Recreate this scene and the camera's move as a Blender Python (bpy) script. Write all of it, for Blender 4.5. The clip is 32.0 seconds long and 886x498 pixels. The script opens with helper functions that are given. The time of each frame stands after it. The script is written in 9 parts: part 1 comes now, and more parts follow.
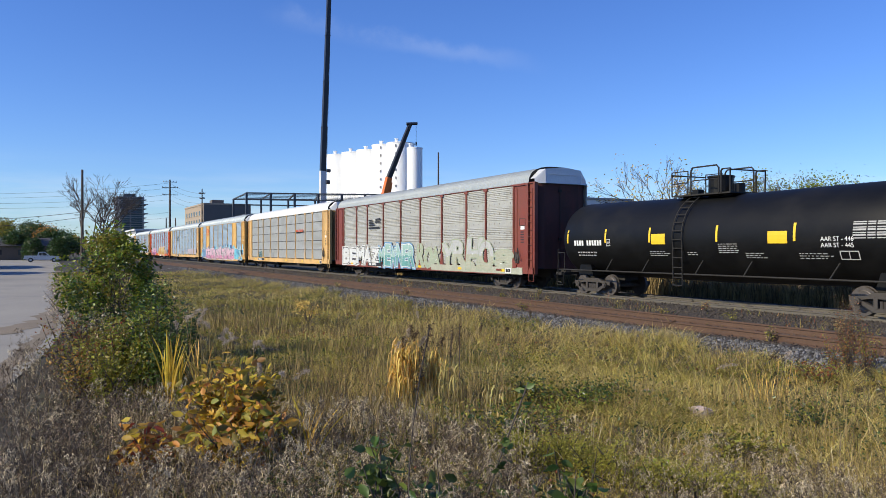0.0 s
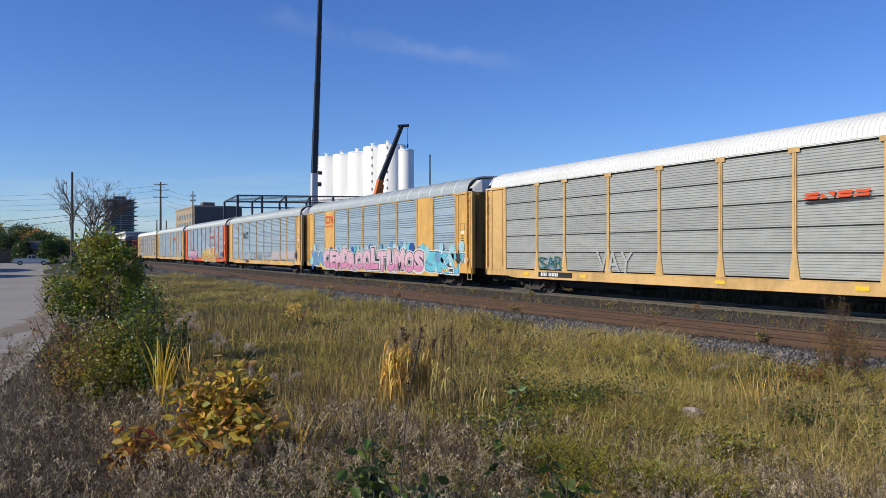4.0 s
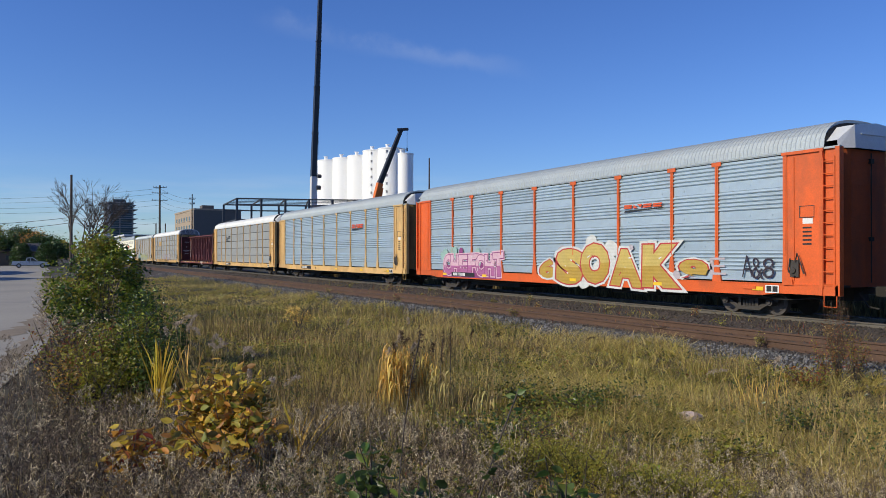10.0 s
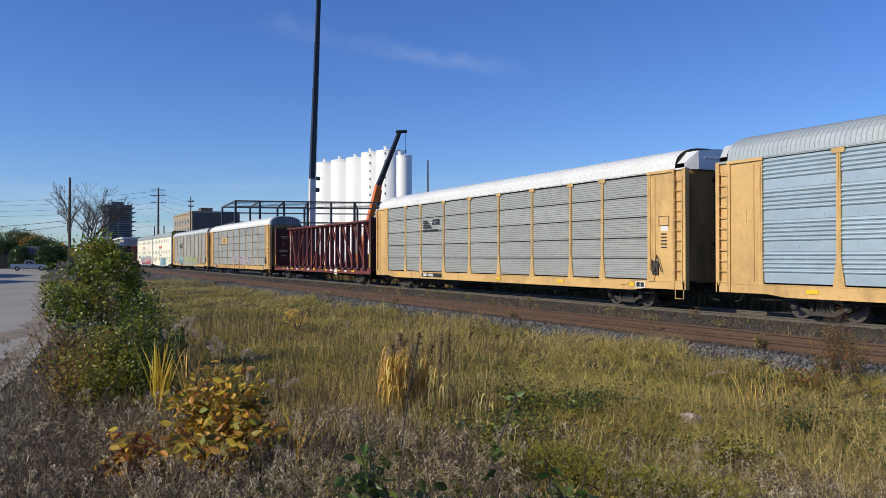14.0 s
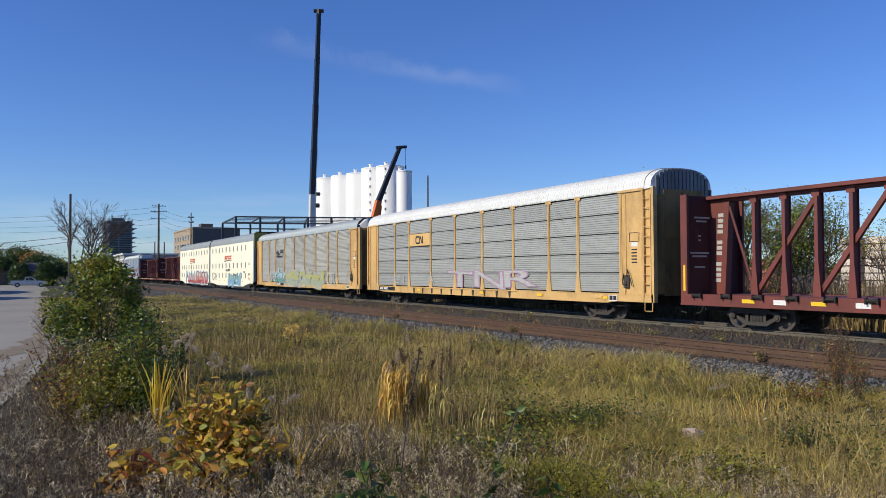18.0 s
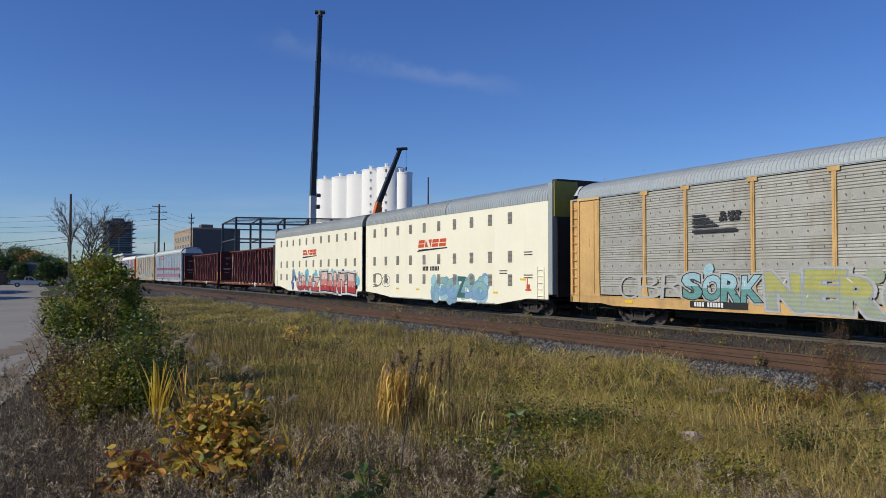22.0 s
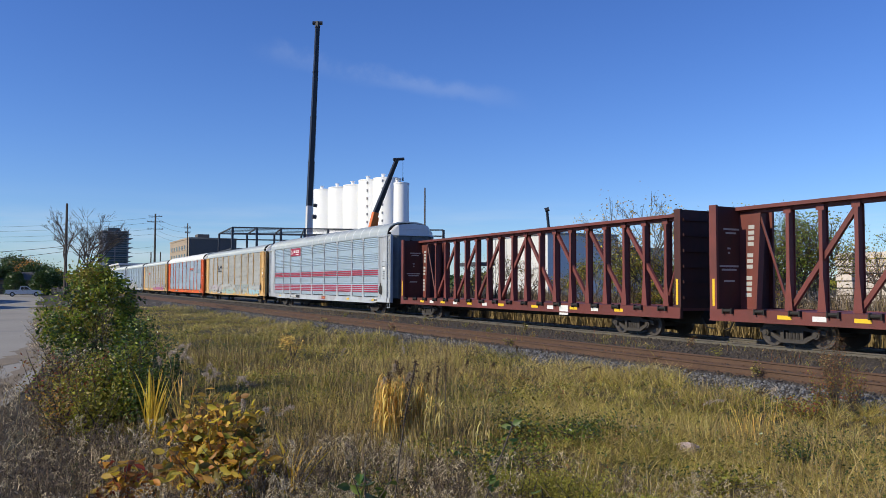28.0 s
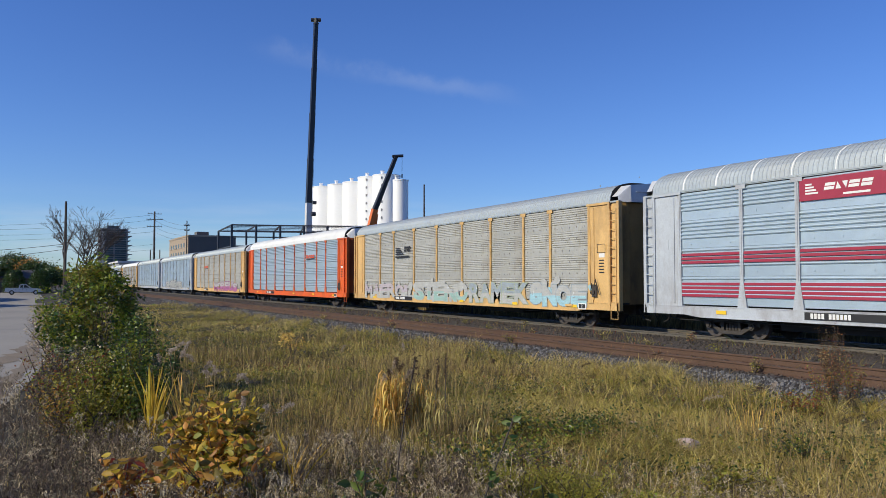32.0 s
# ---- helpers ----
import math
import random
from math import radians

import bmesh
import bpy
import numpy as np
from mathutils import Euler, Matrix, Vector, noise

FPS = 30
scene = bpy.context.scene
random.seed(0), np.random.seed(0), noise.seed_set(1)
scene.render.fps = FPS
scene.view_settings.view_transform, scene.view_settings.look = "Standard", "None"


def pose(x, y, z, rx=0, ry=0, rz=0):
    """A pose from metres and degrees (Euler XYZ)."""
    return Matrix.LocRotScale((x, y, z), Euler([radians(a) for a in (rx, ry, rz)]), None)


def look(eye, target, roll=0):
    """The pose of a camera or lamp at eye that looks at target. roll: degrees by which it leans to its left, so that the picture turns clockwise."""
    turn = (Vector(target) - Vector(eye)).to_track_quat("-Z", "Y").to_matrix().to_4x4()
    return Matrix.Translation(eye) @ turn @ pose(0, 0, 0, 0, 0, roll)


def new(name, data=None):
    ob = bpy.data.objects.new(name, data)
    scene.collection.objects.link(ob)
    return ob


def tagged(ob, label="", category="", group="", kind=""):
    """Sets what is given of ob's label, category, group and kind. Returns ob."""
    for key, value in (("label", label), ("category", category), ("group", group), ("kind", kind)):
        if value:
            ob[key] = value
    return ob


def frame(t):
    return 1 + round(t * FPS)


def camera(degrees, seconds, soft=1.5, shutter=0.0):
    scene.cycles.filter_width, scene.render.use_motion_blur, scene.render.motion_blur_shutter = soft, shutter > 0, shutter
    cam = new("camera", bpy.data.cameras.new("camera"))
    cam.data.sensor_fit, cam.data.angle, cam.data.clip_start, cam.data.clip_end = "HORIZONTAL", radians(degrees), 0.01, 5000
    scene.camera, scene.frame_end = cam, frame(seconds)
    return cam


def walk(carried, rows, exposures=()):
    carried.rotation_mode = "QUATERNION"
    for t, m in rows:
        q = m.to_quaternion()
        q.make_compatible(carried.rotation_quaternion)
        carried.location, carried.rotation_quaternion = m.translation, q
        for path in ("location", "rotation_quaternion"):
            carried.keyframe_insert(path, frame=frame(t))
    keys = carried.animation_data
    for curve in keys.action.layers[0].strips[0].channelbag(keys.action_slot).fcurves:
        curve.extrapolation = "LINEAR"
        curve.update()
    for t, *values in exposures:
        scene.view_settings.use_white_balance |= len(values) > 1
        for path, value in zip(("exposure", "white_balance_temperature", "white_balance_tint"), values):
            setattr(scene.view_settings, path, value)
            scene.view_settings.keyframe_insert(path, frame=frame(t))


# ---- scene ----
import collections

# The world: x runs along the railway (the train goes towards +x), y across it, z = 0 at the rail heads.
EYE = 1.829
cam = camera(58.969, 32.0, soft=0.8)
# seconds, turn from -x towards +y, tilt, lean, in degrees
ROWS = [
    (0, 27.178, 0.032, 0.086), (0.5, 27.324, 0.045, 0.171), (1, 27.464, 0.115, -0.039), (1.5, 27.547, 0.218, -0.031),
    (2, 27.588, 0.280, 0.107), (2.5, 27.682, 0.213, 0.328), (3, 27.790, 0.187, 0.187), (3.5, 27.814, 0.126, 0.014),
    (5.5, 27.710, 0.641, 0.051), (6, 27.836, 0.920, -0.026), (6.5, 27.920, 1.019, -0.099), (7, 28.062, 1.134, -0.194),
    (7.5, 28.089, 1.177, 0.001), (8, 28.064, 1.206, -0.214), (8.5, 28.019, 1.120, -0.006), (9, 27.673, 0.797, 0.133),
    (9.5, 27.611, 0.664, -0.030), (10, 27.847, 0.449, 0.104), (10.5, 27.948, 0.475, -0.028), (11, 28.035, 0.379, -0.295),
    (11.5, 28.041, 0.338, -0.307), (12, 28.069, 0.389, -0.326), (12.5, 28.060, 0.322, -0.118), (13, 28.112, 0.247, -0.057),
    (13.5, 28.056, 0.381, -0.139), (14, 27.936, 0.596, -0.015), (14.5, 27.855, 0.895, 0.217), (16.5, 27.795, 1.478, -0.110),
    (17, 27.823, 1.522, -0.147), (17.5, 27.875, 1.603, -0.089), (18, 27.924, 1.699, -0.203), (18.5, 27.931, 1.582, -0.443),
    (19, 27.947, 1.367, -0.379), (19.5, 28.055, 1.184, -0.290), (20, 28.071, 1.260, -0.166), (20.5, 28.111, 1.426, -0.333),
    (21, 28.106, 1.517, -0.339), (21.5, 27.927, 1.645, -0.206), (22, 27.919, 1.841, 0.087), (22.5, 27.889, 2.120, 0.228),
    (23, 27.917, 2.280, 0.213), (23.5, 27.938, 2.289, 0.209), (24, 27.919, 2.412, 0.364), (24.5, 27.845, 2.649, 0.430),
    (25, 27.822, 2.692, 0.354), (25.5, 27.900, 2.654, 0.214), (27.5, 28.114, 2.567, 0.227), (28, 28.171, 2.595, 0.198),
    (28.5, 28.143, 2.584, 0.182), (29, 28.140, 2.507, 0.132), (29.5, 28.178, 2.597, 0.207), (30, 28.202, 2.649, 0.299),
    (30.5, 28.160, 2.499, -0.099), (31, 28.195, 2.378, -0.047), (31.5, 28.231, 2.327, 0.122), (32, 28.214, 2.356, 0.006),
]


def eye_pose(turn, tilt, lean):
    return pose(0, 0, EYE, 90 + tilt, 0, 90 - turn) @ pose(0, 0, 0, 0, 0, lean)


EXPOSURES = [(0, 0.22), (1, 0.12), (2, 0.02), (3.5, -0.03), (6, -0.12), (14, -0.1), (19, -0.08), (21, -0.17), (22, -0.4), (23, -0.72), (25.5, -0.72), (27.5, -0.04), (28, 0.0), (30, -0.05), (32, -0.08)]
walk(cam, [(t, eye_pose(a, b, c)) for t, a, b, c in ROWS], EXPOSURES)

SPEED = (176.5055, 203.9167, -1.9869, 1.8709, -0.4574, -1.4330)


def train_x(t):
    """Where the front end of the first auto rack stands on the line at t seconds."""
    u = (t - 16) / 16
    return sum(c * u ** i for i, c in enumerate(SPEED))


# ---- light ----
SUN_EL, SUN_AZ = 33.0, Vector((-0.08, -0.99))
SUN_AZ.normalize()
sun_way = Vector((SUN_AZ.x * math.cos(radians(SUN_EL)), SUN_AZ.y * math.cos(radians(SUN_EL)), math.sin(radians(SUN_EL))))
sun = new("sun", bpy.data.lights.new("sun", "SUN"))
sun.data.energy, sun.data.angle, sun.data.color = 4.4, radians(0.53), (1.0, 0.905, 0.69)
sun.matrix_world = look(sun_way * 100, (0, 0, 0))


CLOUD_ALONG, CLOUD_NORMAL, CLOUD_FROM, CLOUD_TO = (0.3571, 0.9132, -0.1964), (-0.3134, -0.0809, -0.9462), -0.134, 0.134


def make_world():
    w = bpy.data.worlds.new("sky")
    scene.world = w
    w.use_nodes = True
    nt = w.node_tree
    nt.nodes.clear()
    out = nt.nodes.new("ShaderNodeOutputWorld")
    bg = nt.nodes.new("ShaderNodeBackground")
    sky = nt.nodes.new("ShaderNodeTexSky")
    sky.sky_type, sky.sun_disc = "NISHITA", False
    sky.sun_elevation, sky.sun_rotation = radians(SUN_EL), math.atan2(SUN_AZ.x, SUN_AZ.y)
    sky.air_density, sky.dust_density, sky.ozone_density = 1.0, 0.15, 1.6
    bg.inputs["Strength"].default_value = 0.1
    # deep blue of a dry autumn day
    deep = nt.nodes.new("ShaderNodeHueSaturation")
    deep.inputs["Hue"].default_value, deep.inputs["Saturation"].default_value = 0.507, 1.16
    tint = nt.nodes.new("ShaderNodeMix")
    tint.data_type, tint.blend_type = "RGBA", "MULTIPLY"
    tint.inputs[0].default_value = 1.0
    tint.inputs[7].default_value = (0.65, 0.895, 1.40, 1)
    nt.links.new(sky.outputs["Color"], deep.inputs["Color"])
    nt.links.new(deep.outputs["Color"], tint.inputs[6])
    # one thin streak of cirrus: near a great circle, broken up by drawn-out noise
    co = nt.nodes.new("ShaderNodeTexCoord")
    nz = nt.nodes.new("ShaderNodeTexNoise")
    nz.inputs["Scale"].default_value, nz.inputs["Detail"].default_value, nz.inputs["Roughness"].default_value = 9.0, 6.0, 0.6

    def calc(op, p, q=None, r=None):
        n = nt.nodes.new("ShaderNodeMath")
        n.operation = op
        for k, v in enumerate((p, q, r)):
            if v is None:
                continue
            if isinstance(v, (int, float)):
                n.inputs[k].default_value = v
            else:
                nt.links.new(v, n.inputs[k])
        return n.outputs[0]

    def dot(v):
        n = nt.nodes.new("ShaderNodeVectorMath")
        n.operation = "DOT_PRODUCT"
        n.inputs[1].default_value = v
        nt.links.new(co.outputs["Generated"], n.inputs[0])
        return n.outputs["Value"]

    def ramp(v, a, b):
        n = nt.nodes.new("ShaderNodeMapRange")
        n.interpolation_type = "SMOOTHSTEP"
        n.inputs["From Min"].default_value, n.inputs["From Max"].default_value = a, b
        nt.links.new(v, n.inputs["Value"])
        return n.outputs["Result"]

    along, across = dot(CLOUD_ALONG), dot(CLOUD_NORMAL)
    nt.links.new(co.outputs["Generated"], nz.inputs["Vector"])
    wob = calc("MULTIPLY_ADD", nz.outputs["Fac"], 0.05, -0.025)
    off = calc("ABSOLUTE", calc("ADD", across, wob))
    body = calc("MULTIPLY", ramp(off, 0.017, 0.001), calc("MULTIPLY", ramp(along, CLOUD_FROM - 0.05, CLOUD_FROM + 0.02), ramp(along, CLOUD_TO + 0.06, CLOUD_TO - 0.12)))
    fac = calc("MULTIPLY", calc("MULTIPLY", body, ramp(nz.outputs["Fac"], 0.25, 0.7)), 0.19)
    # faint wisps low over the horizon
    low = nt.nodes.new("ShaderNodeMapping")
    low.inputs["Scale"].default_value = (4.0, 4.0, 42.0)
    nt.links.new(co.outputs["Generated"], low.inputs["Vector"])
    nw = nt.nodes.new("ShaderNodeTexNoise")
    nw.inputs["Scale"].default_value, nw.inputs["Detail"].default_value, nw.inputs["Roughness"].default_value = 1.6, 5.0, 0.55
    nt.links.new(low.outputs["Vector"], nw.inputs["Vector"])
    height = dot((0, 0, 1))
    wisp = calc("MULTIPLY", calc("MULTIPLY", ramp(nw.outputs["Fac"], 0.36, 0.72), ramp(height, 0.12, 0.02)), 0.42)
    fac = calc("MAXIMUM", fac, wisp)
    mix = nt.nodes.new("ShaderNodeMix")
    mix.data_type = "RGBA"
    mix.inputs[7].default_value = (7.0, 7.6, 8.6, 1)
    nt.links.new(fac, mix.inputs[0])
    nt.links.new(tint.outputs[2], mix.inputs[6])
    nt.links.new(mix.outputs[2], bg.inputs["Color"])
    nt.links.new(bg.outputs["Background"], out.inputs["Surface"])


make_world()


# ---- materials ----
def mat(name, rgb, rough=0.6, metal=0.0, var=0.25, scale=3.0, fine=40.0, bump=0.0, stain=None, stain_amt=0.0, stretch=(1, 1, 1),
        rand=0.0, island=0.0, hue=0.0, streak=0.0, trans=0.0, coat=0.0):
    """A painted or natural surface: base colour with coarse and fine variation, stains, random shift per object or per island, bump."""
    m = bpy.data.materials.new(name)
    m.use_nodes = True
    nt = m.node_tree
    b = nt.nodes["Principled BSDF"]
    L = nt.links.new
    co = nt.nodes.new("ShaderNodeTexCoord")
    mp = nt.nodes.new("ShaderNodeMapping")
    mp.inputs["Scale"].default_value = stretch
    L(co.outputs["Object"], mp.inputs["Vector"])
    n1 = nt.nodes.new("ShaderNodeTexNoise")
    n1.inputs["Scale"].default_value, n1.inputs["Detail"].default_value, n1.inputs["Roughness"].default_value = scale, 5.0, 0.6
    n2 = nt.nodes.new("ShaderNodeTexNoise")
    n2.inputs["Scale"].default_value, n2.inputs["Detail"].default_value = fine, 3.0
    L(mp.outputs["Vector"], n1.inputs["Vector"])
    L(mp.outputs["Vector"], n2.inputs["Vector"])
    add = nt.nodes.new("ShaderNodeMath")
    add.operation = "ADD"
    L(n1.outputs["Fac"], add.inputs[0])
    L(n2.outputs["Fac"], add.inputs[1])
    rg = nt.nodes.new("ShaderNodeMapRange")
    rg.inputs["From Min"].default_value, rg.inputs["From Max"].default_value = 0.6, 1.4
    rg.inputs["To Min"].default_value, rg.inputs["To Max"].default_value = 1 - var, 1 + var
    L(add.outputs[0], rg.inputs["Value"])
    val = rg.outputs["Result"]
    hsv = nt.nodes.new("ShaderNodeHueSaturation")
    hsv.inputs["Color"].default_value = (*rgb, 1)
    if rand or island:
        if rand:
            oi = nt.nodes.new("ShaderNodeObjectInfo")
            src, amt = oi.outputs["Random"], rand
        else:
            ge = nt.nodes.new("ShaderNodeNewGeometry")
            src, amt = ge.outputs["Random Per Island"], island
        rr = nt.nodes.new("ShaderNodeMapRange")
        rr.inputs["To Min"].default_value, rr.inputs["To Max"].default_value = 1 - amt, 1 + amt
        L(src, rr.inputs["Value"])
        mu = nt.nodes.new("ShaderNodeMath")
        mu.operation = "MULTIPLY"
        L(val, mu.inputs[0])
        L(rr.outputs["Result"], mu.inputs[1])
        val = mu.outputs[0]
        if hue:
            hr = nt.nodes.new("ShaderNodeMapRange")
            hr.inputs["To Min"].default_value, hr.inputs["To Max"].default_value = 0.5 - hue, 0.5 + hue
            wn = nt.nodes.new("ShaderNodeTexWhiteNoise")
            wn.noise_dimensions = "1D"
            L(src, wn.inputs["W"])
            L(wn.outputs["Value"], hr.inputs["Value"])
            L(hr.outputs["Result"], hsv.inputs["Hue"])
    L(val, hsv.inputs["Value"])
    col = hsv.outputs["Color"]
    if stain:
        n3 = nt.nodes.new("ShaderNodeTexNoise")
        n3.inputs["Scale"].default_value, n3.inputs["Detail"].default_value, n3.inputs["Roughness"].default_value = 1.0, 7.0, 0.68
        m3 = nt.nodes.new("ShaderNodeMapping")
        m3.inputs["Scale"].default_value = (scale * 0.5, scale * 0.5, scale * 0.5 if not streak else streak)
        L(co.outputs["Object"], m3.inputs["Vector"])
        L(m3.outputs["Vector"], n3.inputs["Vector"])
        r3 = nt.nodes.new("ShaderNodeMapRange")
        r3.inputs["From Min"].default_value, r3.inputs["From Max"].default_value = 0.48, 0.72
        r3.inputs["To Max"].default_value = stain_amt
        L(n3.outputs["Fac"], r3.inputs["Value"])
        mx = nt.nodes.new("ShaderNodeMix")
        mx.data_type = "RGBA"
        mx.inputs[7].default_value = (*stain, 1)
        L(r3.outputs["Result"], mx.inputs[0])
        L(col, mx.inputs[6])
        col = mx.outputs[2]
    L(col, b.inputs["Base Color"])
    b.inputs["Metallic"].default_value = metal
    ro = nt.nodes.new("ShaderNodeMapRange")
    ro.inputs["To Min"].default_value, ro.inputs["To Max"].default_value = max(0.05, rough - 0.12), min(1, rough + 0.12)
    L(n1.outputs["Fac"], ro.inputs["Value"])
    L(ro.outputs["Result"], b.inputs["Roughness"])
    if coat:
        b.inputs["Coat Weight"].default_value = coat
    if bump:
        bp = nt.nodes.new("ShaderNodeBump")
        bp.inputs["Strength"].default_value, bp.inputs["Distance"].default_value = min(1, bump), 0.02
        L(add.outputs[0], bp.inputs["Height"])
        L(bp.outputs["Normal"], b.inputs["Normal"])
    if trans:
        tr = nt.nodes.new("ShaderNodeBsdfTranslucent")
        L(col, tr.inputs["Color"])
        ms = nt.nodes.new("ShaderNodeMixShader")
        ms.inputs[0].default_value = trans
        L(b.outputs[0], ms.inputs[1])
        L(tr.outputs[0], ms.inputs[2])
        L(ms.outputs[0], nt.nodes["Material Output"].inputs["Surface"])
    return m


def dull(m, level):
    """Less gloss than bare paint has."""
    m.node_tree.nodes["Principled BSDF"].inputs["Specular IOR Level"].default_value = level
    return m


def rust_paint(name, rgb, **k):
    return mat(name, rgb, rough=0.55, var=0.16, scale=1.6, fine=22, stain=(0.13, 0.07, 0.04), stain_amt=0.55, streak=0.35, bump=0.08, rand=0.05, **k)


